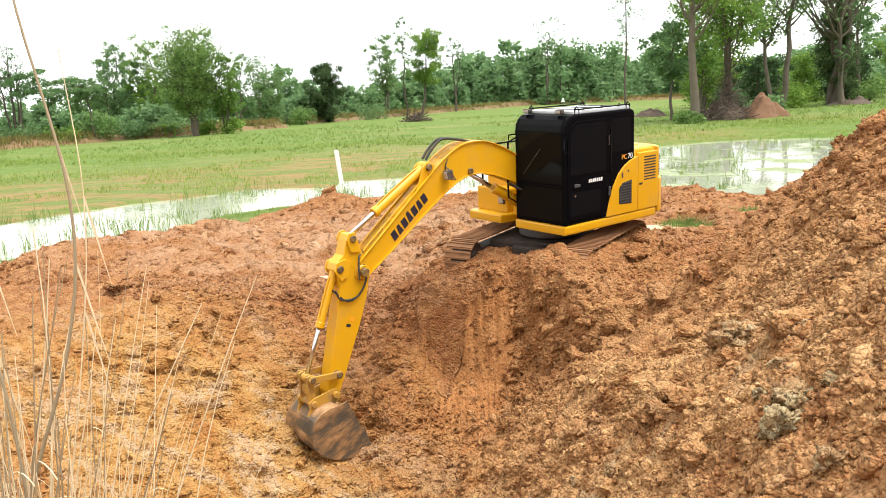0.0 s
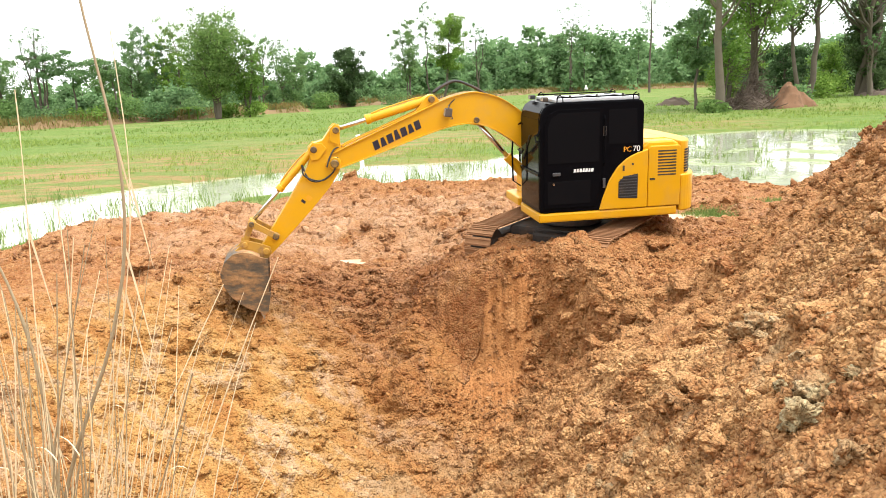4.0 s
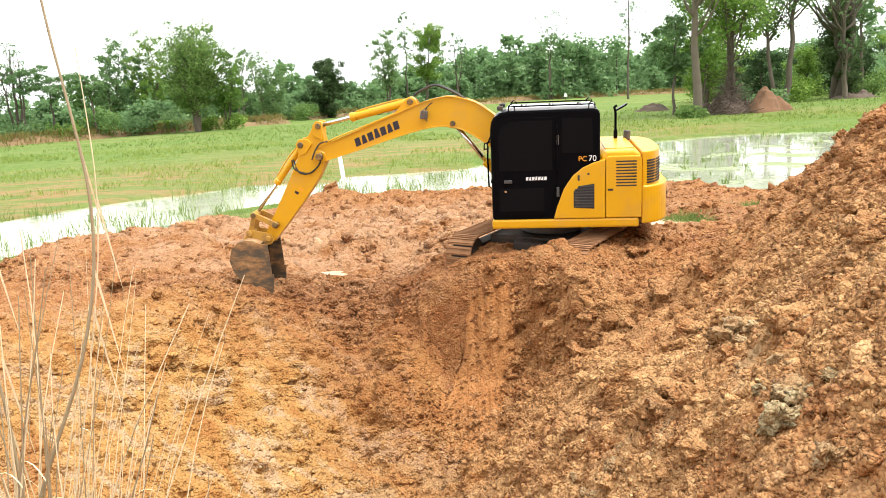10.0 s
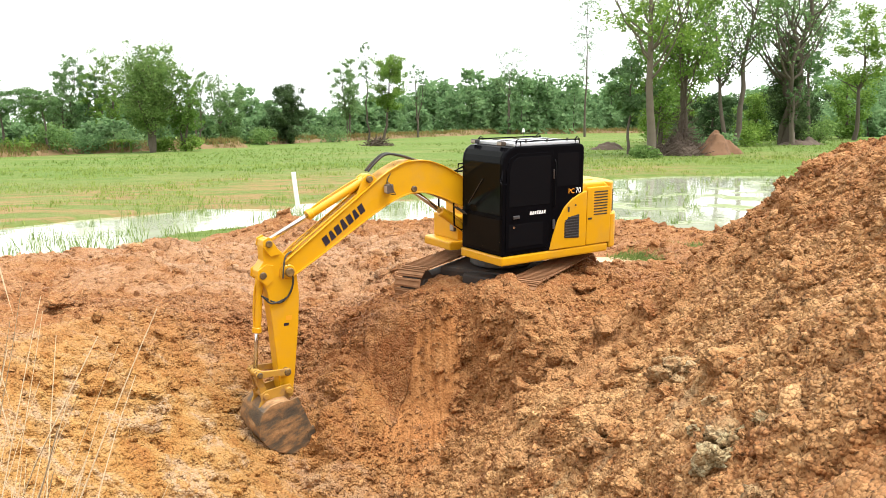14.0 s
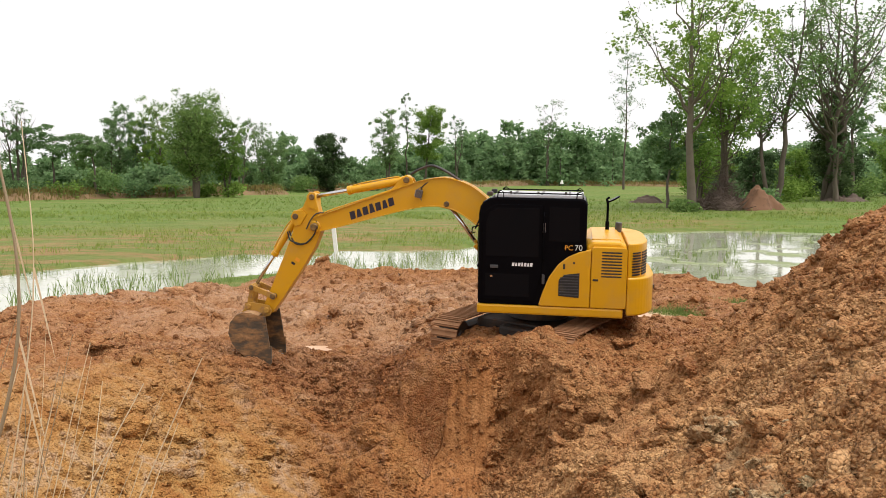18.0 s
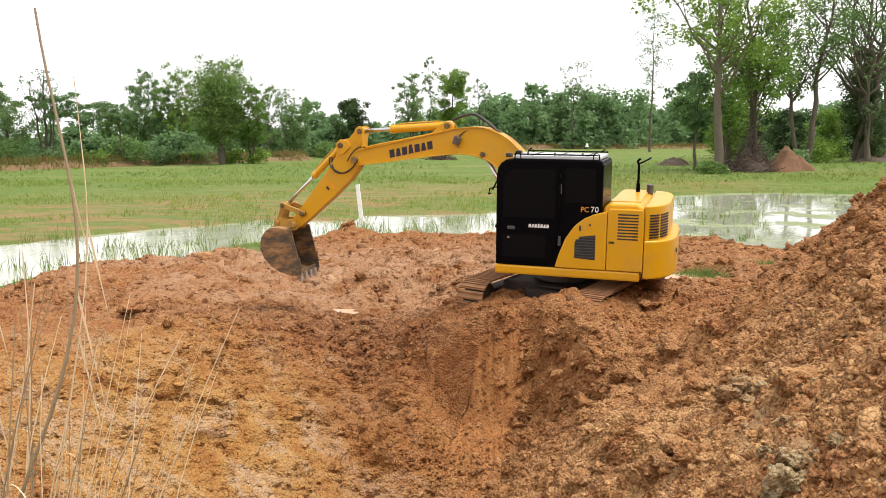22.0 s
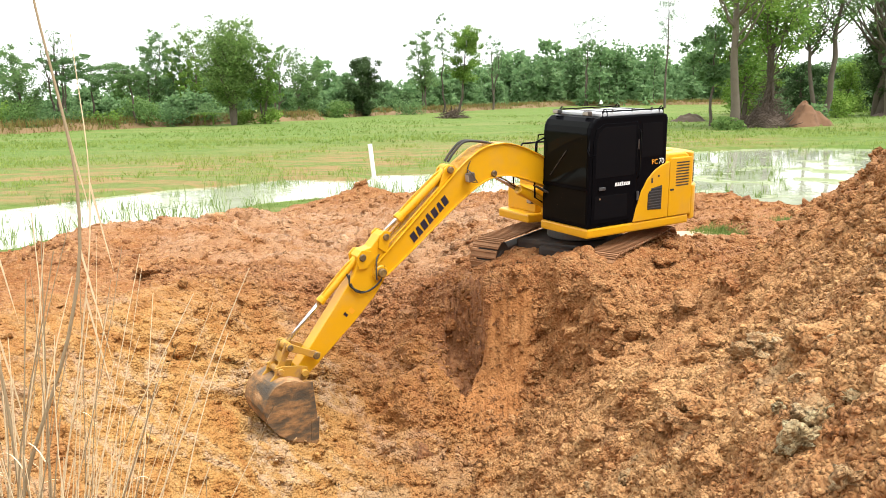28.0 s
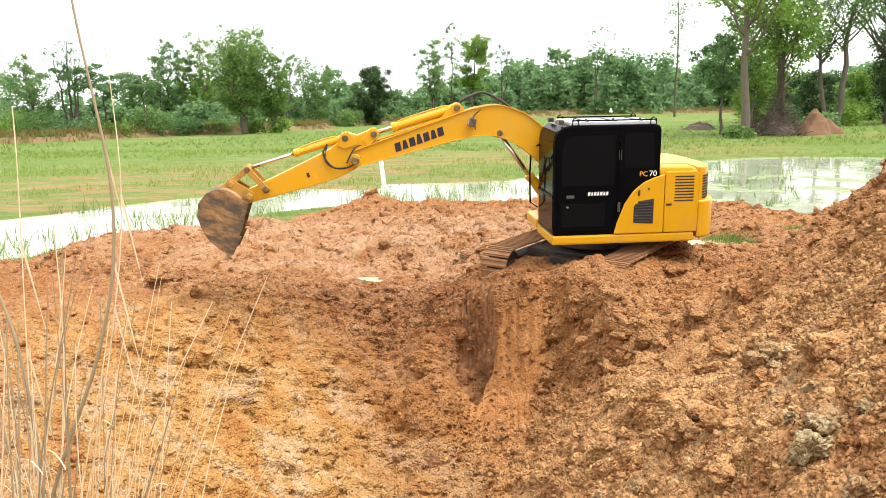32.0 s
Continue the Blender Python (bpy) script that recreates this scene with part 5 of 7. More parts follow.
    for key, ln, mat in (("idler", IDLER_L, YELLOW_WORN), ("link", LINK_L, YELLOW_WORN)):
        bm = bmesh.new()
        MOVERS[key] = []
        w = 0.052
        shape = [(-0.055, 0), (-0.04, -w), (ln * 0.5, -w * 0.7), (ln + 0.03, -w), (ln + 0.055, 0), (ln + 0.03, w), (ln * 0.5, w * 0.9), (-0.04, w)]
        for y in ((-0.185, -0.150), (0.150, 0.185)) if key == "idler" else ((-0.125, -0.09), (0.09, 0.125)):
            if key == "idler":
                MOVERS[key].append(part("idler_link", prism(shape, y[0], y[1], 0.008), mat, ex, "worn yellow bucket linkage"))
            else:
                absorb(bm, prism(shape, y[0], y[1], 0.008))
        if key == "link":
            absorb(bm, box(ln * 0.3, ln * 0.7, -0.1, 0.1, -0.025, 0.025, 0.008))
            o = part("bucket_link", bm, mat, ex, "worn yellow bucket linkage")
            pin(o, 0.0, 0.0, 0.042, 0.20)
            MOVERS[key].append(o)
    return ex


def tube_rail(points, r, seg=8):
    """A bmesh of a round rail through points."""
    p = np.asarray(points, float)
    v, f = tube_arrays(p, np.full(len(p), r), seg)
    bm = bmesh.new()
    vs = [bm.verts.new(c) for c in v]
    for q in f:
        bm.faces.new([vs[i] for i in q])
    bm.faces.new(vs[:seg][::-1])
    bm.faces.new(vs[-seg:])
    return bm


def build_bucket(ex):
    w = 0.34
    curve = [(0.90, 0.045), (0.86, 0.20), (0.78, 0.36), (0.66, 0.50), (0.50, 0.61), (0.32, 0.655), (0.14, 0.60), (0.02, 0.48), (-0.02, 0.34), (0.0, 0.20), (0.05, 0.09)]
    inner = [(0.90, 0.02), (0.83, 0.19), (0.75, 0.34), (0.64, 0.475), (0.49, 0.58), (0.32, 0.62), (0.16, 0.57), (0.05, 0.46), (0.015, 0.34), (0.03, 0.21), (0.075, 0.10)]
    shell = part("bucket", prism(curve + inner[::-1], -w, w, 0.003), BUCKET, ex, "rusty mud-stained digging bucket", True)
    for p in shell.data.polygons:
        p.use_smooth = abs(p.normal.y) < 0.5
    MOVERS["bucket"] = [shell]
    for y in (-w - 0.012, w - 0.010):
        part("side_plate", prism(curve[::1] + [(0.07, -0.03), (0.55, -0.055), (0.86, -0.03)], y, y + 0.022, 0.004), BUCKET, shell)
        part("side_cutter", prism([(0.58, -0.085), (0.60, 0.03), (0.90, 0.06), (0.95, 0.0), (0.88, -0.055)], y - 0.004, y + 0.026, 0.004), BUCKET, shell)
    part("lip", prism([(0.80, 0.0), (0.80, 0.03), (0.93, 0.035), (0.945, 0.005)], -w, w, 0.003), BUCKET, shell)
    for i in range(4):
        y = -0.27 + i * 0.18
        part("tooth", prism_y([(0.87, -0.02), (0.87, 0.055), (0.95, 0.045), (1.02, 0.012), (1.02, -0.004), (0.95, -0.012)], y - 0.036, y + 0.036), TOOTH, shell, "pale worn bucket tooth")
    for y in (-0.155, 0.125):
        part("hinge_ear", prism([(-0.07, -0.05), (-0.10, 0.05), (-0.15, 0.28), (-0.14, 0.38), (-0.05, 0.40), (0.05, 0.50), (0.10, 0.30), (0.12, 0.10), (0.10, -0.04), (0.02, -0.08)], y, y + 0.03, 0.006), YELLOW_WORN, shell, "worn yellow hinge plate")
    part("hinge_pin", rod((0, -0.20, 0), (0, 0.20, 0), 0.048, seg=18, bev=0.008), YELLOW_WORN, shell)
    part("hinge_pin", rod((K_LINK[0], -0.18, K_LINK[1]), (K_LINK[0], 0.18, K_LINK[1]), 0.045, seg=18, bev=0.008), YELLOW_WORN, shell)


def prism_y(outline, y0, y1):
    return prism(outline, y0, y1, 0.004)


build_excavator()


# ---- trees and far vegetation ----
def leaf_tris(rng, centres, size, flat=0.5):
    """Leaf sprays: one small triangle a centre, turned at random, its tip hanging a little."""
    n = len(centres)
    a = rng.normal(size=(n, 3))
    a[:, 2] = a[:, 2] * flat - 0.25
    a /= np.linalg.norm(a, axis=1)[:, None]
    b = np.cross(a, rng.normal(size=(n, 3)))
    b /= np.linalg.norm(b, axis=1)[:, None]
    s = size * rng.uniform(0.55, 1.45, (n, 1))
    v = np.stack([centres - a * s * 0.7 - b * s * 0.62, centres - a * s * 0.5 + b * s * 0.62, centres + a * s], 1)
    return v.reshape(-1, 3), np.arange(3 * n).reshape(-1, 3)


def clump_points(rng, centres, radii, per, flat=0.42):
    c = np.repeat(centres, per, 0)
    r = np.repeat(radii, per)[:, None]
    return c + np.clip(rng.normal(size=c.shape), -1.7, 1.7) * r * [0.50, 0.50, flat]


def build_tree(name, place, height, crown, clear, leaves, leaf, bark, leafmat, label, seed, trunk_r=None, stems=1, airy=0.5, limbs=14, group="", shape="dome", bend=0.04, rise=0.8):
    """A tapered trunk (or several), upswept limbs that fork, and leaf sprays in clumps round the twigs' ends.
    shape: dome, column or flat, the outline of the crown; airy: 0 dense to 1 bare; rise: how steeply the limbs climb."""
    rng = np.random.default_rng(seed)
    tree = thing(name, Matrix.Translation(place), label, "tree", group)
    trunk_r = trunk_r or height * 0.016
    wood, ends, rads = [], [], []
    for s in range(stems):
        lean = rng.normal(0, bend, 2) + (0 if stems == 1 else 2.2 * bend * np.array((math.cos(s * 2.4 + seed), math.sin(s * 2.4 + seed))))
        hh = height * (1 if s == 0 else rng.uniform(0.78, 0.95))
        z = np.linspace(0, 0.95, 11)
        wig = np.cumsum(rng.normal(0, 0.32 * bend, (11, 2)), 0)
        axis = np.concatenate([(lean * z[:, None] + wig) * hh, (z * hh)[:, None]], 1)
        axis[0, 2] = -0.4
        wood.append(tube_arrays(axis, trunk_r * (1.22 - 1.12 * z ** 0.9) * (1 if s == 0 else 0.75), 8))
        for k in range(limbs):
            f = clear + (1.0 - clear) * (k + rng.uniform(0, 1)) / limbs
            g = (f - clear) / (1 - clear)
            prof = {"dome": math.sqrt(max(0.05, 1 - (1.55 * g - 0.93) ** 2)), "column": 0.75 * math.sqrt(max(0.1, 1 - (1.5 * g - 0.75) ** 2)), "flat": 0.35 + 0.65 * min(1, 1.6 * g)}[shape]
            reach = crown * prof * rng.uniform(0.45, 1.05)
            ang = k * 2.4 + rng.uniform(-0.7, 0.7) + s
            way = np.array((math.cos(ang), math.sin(ang), 0))
            climb = (0.12 if shape == "flat" else rise) * reach * rng.uniform(0.6, 1.3)
            tip_z = min(f * hh, hh * 0.99)
            root_f = max(0.55 * clear, (tip_z - climb) / hh)
            root = np.array([np.interp(root_f, z, axis[:, c]) for c in range(3)])
            end = np.array([root[0], root[1], tip_z]) + way * reach
            u = np.linspace(0, 1, 6)[:, None]
            limb = root + (end - root) * u + np.array((0, 0, 1)) * (climb * 0.35 * np.sin(np.pi * u) * (1 if shape == "flat" else -0.4)) + rng.normal(0, 0.035 * reach, (6, 3)) * np.sin(np.pi * u)
            wood.append(tube_arrays(limb, trunk_r * (0.42 - 0.26 * root_f) * (1.05 - 0.85 * u[:, 0]), 5))
            for q in np.linspace(0.35, 1.0, 7):
                if q < 0.99 and rng.uniform() < airy * 0.8:
                    continue
                at = root + (end - root) * q
                twig = at + rng.normal(0, 0.17 * crown, 3) * [1, 1, 0.75]
                wood.append(tube_arrays([root + (end - root) * max(0.1, q - 0.15), (at + twig) / 2 + [0, 0, 0.03 * crown], twig], np.array([0.07, 0.045, 0.02]) * trunk_r, 4))
                ends.append(twig)
                rads.append(crown * rng.uniform(0.13, 0.26) * (1.15 - 0.45 * airy))
        ends.append(axis[-1] + [0, 0, 0.01 * height])
        rads.append(crown * 0.22)
    v, f = join_arrays(wood)
    from_arrays("trunk", v, f, bark, tree, smooth=True)
    ends, rads = np.array(ends), np.array(rads)
    per = max(10, int((6.5 - 3.2 * airy) * leaves / len(ends)))
    v, f = leaf_tris(rng, clump_points(rng, ends, rads, per, 0.24 if shape == "flat" else 0.42), leaf * 0.40)
    from_arrays("crown", v, f, leafmat, tree)
    return tree


def build_trees():
    tree = build_tree
    # the big tree by the far bank and its neighbours
    tree("tree", (-30.5, 101, -0.3), 12.9, 3.6, 0.36, 4600, 0.36, BARK, LEAF_A, "big dense green tree with two trunks by the field bank", 1, 0.30, 3, 0.10, 26, bend=0.025)
    tree("tree", (-27.2, 102.5, -0.3), 9.4, 2.2, 0.34, 1000, 0.36, BARK, LEAF_C, "lighter green tree leaning on the big one", 31, 0.16, 2, 0.2, 16)
    tree("tree", (-50.5, 97, -0.3), 12.0, 1.8, 0.70, 90, 0.30, BARK, LEAF_B, "nearly bare dead-topped tree", 2, 0.20, 3, 0.9, 10, rise=2.0)
    tree("tree", (-46.5, 98, -0.3), 7.4, 3.4, 0.72, 900, 0.30, BARK, LEAF_B, "flat-topped spreading tree with open crown", 3, 0.17, 1, 0.6, 9, shape="flat")
    tree("tree", (-42.0, 99, -0.3), 7.2, 3.0, 0.74, 800, 0.30, BARK, LEAF_B, "flat-topped spreading tree with open crown", 4, 0.17, 1, 0.6, 9, shape="flat")
    tree("tree", (-49.0, 96, -0.3), 8.4, 3.2, 0.72, 900, 0.30, BARK, LEAF_B, "flat-topped spreading tree with open crown", 32, 0.18, 1, 0.6, 9, shape="flat")
    tree("tree", (-55.5, 98, -0.3), 9.0, 3.4, 0.25, 1600, 0.34, BARK, LEAF_B, "dark bushy tree at the field's end", 5, 0.2, 1, 0.4, 16)
    tree("tree", (-51.5, 128, -0.3), 13.8, 3.0, 0.30, 1700, 0.38, BARK, LEAF_B, "tall dark tree with layered foliage", 6, 0.22, 2, 0.6, 16)
    tree("tree", (-44.6, 128, -0.3), 14.6, 3.0, 0.28, 1800, 0.36, BARKP, LEAF_C, "tall slim light green tree", 7, 0.2, 2, 0.55, 18)
    tree("tree", (-47.6, 127, -0.3), 11.2, 2.6, 0.25, 1100, 0.36, BARK, LEAF_B, "open dark green tree in the far row", 33, 0.18, 1, 0.6, 14)
    tree("tree", (-55.0, 126, -0.3), 9.0, 3.6, 0.2, 1800, 0.38, BARK, LEAF_A, "rounded green tree in the far row", 8, 0.2, 1, 0.4, 14)
    tree("tree", (-32.5, 131, -0.3), 12.4, 3.0, 0.35, 1000, 0.34, BARKP, LEAF_B, "thin airy tree with sparse leaves", 9, 0.17, 2, 0.8, 16, rise=1.3)
    tree("tree", (-28.6, 131, -0.3), 12.0, 2.2, 0.40, 450, 0.32, BARKP, LEAF_B, "half-bare tree with upright limbs", 10, 0.15, 2, 0.85, 14, shape="column", rise=2.0)
    tree("tree", (-27.0, 128, -0.3), 8.6, 2.8, 0.08, 1500, 0.36, BARK, LEAF_B, "dense dark tree tapering to a narrow top", 34, 0.16, 1, 0.2, 18)
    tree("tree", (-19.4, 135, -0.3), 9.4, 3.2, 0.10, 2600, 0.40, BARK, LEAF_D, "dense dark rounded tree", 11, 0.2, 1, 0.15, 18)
    tree("tree", (-11.2, 160, -0.3), 15.6, 3.2, 0.35, 1600, 0.42, BARK, LEAF_B, "tall open tree in the far row", 12, 0.2, 2, 0.6, 16)
    tree("tree", (-4.2, 150, -0.3), 15.2, 3.9, 0.42, 2300, 0.40, BARK, LEAF_C, "tree with a clear trunk and a rounded crown", 13, 0.22, 1, 0.35, 20)
    tree("tree", (-7.0, 152, -0.3), 17.6, 1.8, 0.62, 260, 0.36, BARK, LEAF_B, "thin crooked tree with a wispy top", 35, 0.16, 1, 0.85, 12, shape="column", rise=1.6)
    tree("tree", (2.6, 168, -0.3), 14.6, 2.4, 0.50, 420, 0.40, BARK, LEAF_B, "half-bare tree with a forked top", 36, 0.18, 2, 0.85, 12, shape="column", rise=1.8)
    tree("tree", (24.0, 190, -0.3), 20.0, 3.4, 0.62, 420, 0.42, BARK, LEAF_B, "half-bare tree rising over the woods", 37, 0.2, 2, 0.8, 12)
    # thin tall tree standing alone
    tree("thin_tree", (33.0, 150, -0.3), 25.5, 4.4, 0.45, 520, 0.36, BARK, LEAF_B, "very thin tall tree with sparse leaves", 14, 0.19, 1, 0.75, 20, bend=0.008, shape="column", rise=0.9)
    # group beside the water
    pond = "trees by the pond"
    tree("tall_tree", (20.9, 69.0, -0.3), 21, 6.4, 0.50, 1250, 0.42, BARKP, LEAF_C, "tall tree with a clear brown trunk beside the pond", 15, 0.34, 1, 0.72, 14, pond, bend=0.012, rise=1.3)
    tree("tall_tree", (19.9, 72.5, -0.3), 8.6, 2.6, 0.45, 731, 0.43, BARK, LEAF_B, "slender dark-leaved tree beside the pond", 38, 0.13, 1, 0.6, 12, pond)
    tree("tall_tree", (24.6, 72.0, -0.3), 17, 4.6, 0.46, 1250, 0.42, BARK, LEAF_C, "tall tree growing from a root mound", 16, 0.28, 2, 0.6, 16, pond, bend=0.02, rise=1.3)
    tree("tall_tree", (25.5, 83, -0.3), 13, 3.6, 0.40, 900, 0.44, BARK, LEAF_C, "slender leafy tree behind the root mound", 17, 0.16, 2, 0.4, 16, pond)
    tree("tall_tree", (34.5, 86, -0.3), 22, 5.0, 0.46, 1400, 0.44, BARK, LEAF_A, "dark-trunked tall tree beside the pond", 18, 0.30, 2, 0.6, 16, pond, rise=1.4)
    tree("tall_tree", (42.5, 91, -0.3), 25, 7.4, 0.56, 1250, 0.46, BARK, LEAF_B, "large forked tree with open spreading limbs", 19, 0.44, 3, 0.78, 14, pond, bend=0.05, rise=1.4)
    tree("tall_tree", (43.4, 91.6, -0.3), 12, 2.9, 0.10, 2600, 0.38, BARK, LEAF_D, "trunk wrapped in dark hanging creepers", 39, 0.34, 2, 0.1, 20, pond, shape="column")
    tree("tall_tree", (42.6, 89, -0.3), 7.0, 1.2, 0.75, 61, 0.41, BARKP, LEAF_B, "pale forked trunk with few leaves", 20, 0.30, 2, 0.9, 6, pond, bend=0.03, rise=2.0)
    tree("tall_tree", (50.5, 100, -0.3), 17, 4.6, 0.55, 850, 0.44, BARK, LEAF_B, "slim tree at the pond's end", 21, 0.22, 1, 0.7, 14, pond)
    tree("tall_tree", (57.0, 102, -0.3), 16, 4.8, 0.45, 1200, 0.44, BARK, LEAF_C, "light green tree at the pond's end", 22, 0.26, 1, 0.5, 16, pond)
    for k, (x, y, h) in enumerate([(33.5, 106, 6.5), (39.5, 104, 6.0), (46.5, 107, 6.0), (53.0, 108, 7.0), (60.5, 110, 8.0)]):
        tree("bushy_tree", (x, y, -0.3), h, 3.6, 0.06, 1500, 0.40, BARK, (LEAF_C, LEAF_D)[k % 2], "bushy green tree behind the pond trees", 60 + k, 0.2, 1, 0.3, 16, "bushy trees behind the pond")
    tree("tall_tree", (30.0, 96, -0.3), 9, 3.4, 0.3, 1000, 0.38, BARK, LEAF_C, "light green bushy tree", 23, 0.2, 2, 0.4, 14, pond)


def build_woods():
    """Far woods and hedges: one mass of small sprays with many crowns."""
    rng = np.random.default_rng(77)
    cents, rads, trunks = [], [], []

    def row(x0, y0, x1, y1, n, h0, h1, wide, depth):
        for k in range(n):
            u = (k + rng.uniform()) / n
            x, y = x0 + (x1 - x0) * u, y0 + (y1 - y0) * u + rng.uniform(0, depth)
            h = rng.uniform(h0, h1) * (0.82 + 0.25 * math.sin(9 * u + x0))
            for j in range(26):
                f = rng.uniform(0.0, 1.0) ** 1.25
                grow = 1.2 - 0.75 * f
                cents.append((x + rng.normal(0, wide * 0.5) * grow, y + rng.normal(0, wide * 0.4) * grow, h * f - 0.3))
                rads.append(wide * rng.uniform(0.22, 0.46))
            trunks.append(tube_arrays([(x, y, -0.4), (x + rng.normal(0, 0.2), y, h * 0.85)], [0.16, 0.05], 5))

    row(-64, 104, -36, 110, 46, 2.2, 5.2, 2.0, 6)
    row(-72, 132, -20, 138, 46, 4.0, 8.5, 2.8, 8)
    row(-30, 150, 4, 190, 36, 5.0, 9.5, 3.0, 10)
    row(-8, 200, 60, 215, 60, 9.0, 14.5, 4.4, 25)
    row(26, 190, 130, 175, 64, 9.0, 14.5, 4.4, 28)
    row(48, 122, 92, 112, 30, 2.0, 6.0, 2.6, 12)
    row(66, 150, 130, 130, 36, 6.0, 11.0, 4.0, 20)
    row(-120, 120, -66, 110, 30, 5.0, 9.0, 3.2, 10)
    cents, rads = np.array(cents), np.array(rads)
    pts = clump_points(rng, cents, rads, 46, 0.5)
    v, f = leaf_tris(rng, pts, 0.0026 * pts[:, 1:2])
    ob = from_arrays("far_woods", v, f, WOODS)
    tagged(ob, "green woods and hedges along the far side of the fields", "woods", kind="stuff")
    v, f = join_arrays(trunks)
    ob = from_arrays("far_trunks", v, f, BARK, ob)


def blade_arrays(rng, base, height, width, lean=0.35):
    """Corners of thin bent grass blades, five to a blade, and each blade's first corner."""
    n = len(base)
    a = rng.uniform(0, 2 * np.pi, n)
    side = np.stack([np.cos(a), np.sin(a), 0 * a], 1) * (width / 2)
    h = height * rng.uniform(0.5, 1.3, n)
    tipo = np.stack([rng.normal(0, lean, n) * h, rng.normal(0, lean, n) * h, h], 1)
    mid = base + tipo * [0.35, 0.35, 0.6]
    v = np.stack([base - side, base + side, mid + side * 0.7, base + tipo, mid - side * 0.7], 1)
    i = np.arange(n)[:, None] * 5
    return v.reshape(-1, 3), i


def build_grass():
    rng = np.random.default_rng(5)

    def tufts(name, n, xr, yr, keep, height, width, per, material, label, power=1.0):
        x = rng.uniform(*xr, n)
        y = yr[0] + (yr[1] - yr[0]) * rng.uniform(0, 1, n) ** power
        ok = keep(x, y)
        x, y = np.repeat(x[ok], per), np.repeat(y[ok], per)
        x, y = x + rng.normal(0, 0.07, len(x)), y + rng.normal(0, 0.07, len(y))
        b = np.stack([x, y, np.maximum(ground_height(x, y, False), WATER_Z) - 0.02], 1)
        v, i = blade_arrays(rng, b, height * (0.7 + 0.6 * rng.uniform(0, 1, len(b))), width)
        f = np.concatenate([i + [0, 1, 2], i + [0, 2, 4], i + [4, 2, 3]], 0)
        ob = from_arrays(name, v, f, material)
        tagged(ob, label, "grass", kind="stuff")

    def band(x, y):
        return 0.8 * y - 0.6 * x

    tufts("water_reeds", 4200, (-34, 4), (17, 32), lambda x, y: (inside_dug(x, y) < -0.6) & (wet_depth(x, y) > 0.2) & (fractal(x, y, 0.5, 2, 0.5, 7) > 0.05), 0.42, 0.018, 4, REED, "sparse green rice stalks standing in the water")
    tufts("water_weed", 600, (6, 30), (22, 46), lambda x, y: (inside_dug(x, y) < -0.6) & (wet_depth(x, y) > 0.2) & (fractal(x, y, 0.22, 3, 0.5, 8) > -0.02), 0.26, 0.03, 5, REED, "green water weeds in patches on the pond")
    tufts("edge_grass", 5200, (-20, 3), (11, 30), lambda x, y: (inside_dug(x, y) > -2.3) & (inside_dug(x, y) < -0.1) & (wet_depth(x, y) < 0.6), 0.13, 0.012, 6, REED, "short green grass along the water's edge")
    tufts("edge_grass", 900, (4, 14), (15, 24), lambda x, y: (inside_dug(x, y) > -1.2) & (inside_dug(x, y) < 0.3) & (fractal(x, y, 0.6, 2, 0.5, 18) > 0.0), 0.2, 0.014, 6, REED, "short green grass beside the spoil")
    tufts("edge_grass", 2400, (4.4, 7.6), (16.0, 18.6), lambda x, y: ((x - 6.0) / 1.3) ** 2 + ((y - 17.3) / 0.95) ** 2 + 0.5 * fractal(x, y, 1.2, 2, 0.5, 19) < 1, 0.13, 0.016, 7, REED, "patch of short green grass behind the spoil heap")
    tufts("field_grass", 13000, (-42, 30), (28, 66), lambda x, y: (wet_depth(x, y) < 0.3) & (fractal(x, y, 0.16, 3, 0.5, 27) + 0.06 + 0.29 * step(40, 48, band(x, y)) > -0.1), 0.20, 0.022, 5, FIELD_GRASS, "young rice and weeds on the wet field", power=1.2)
    tufts("field_grass", 9000, (-64, 64), (55, 120), lambda x, y: fractal(x, y, 0.08, 3, 0.5, 28) > -0.35, 0.2, 0.05, 4, FIELD_GRASS, "green grass over the far field", power=1.2)


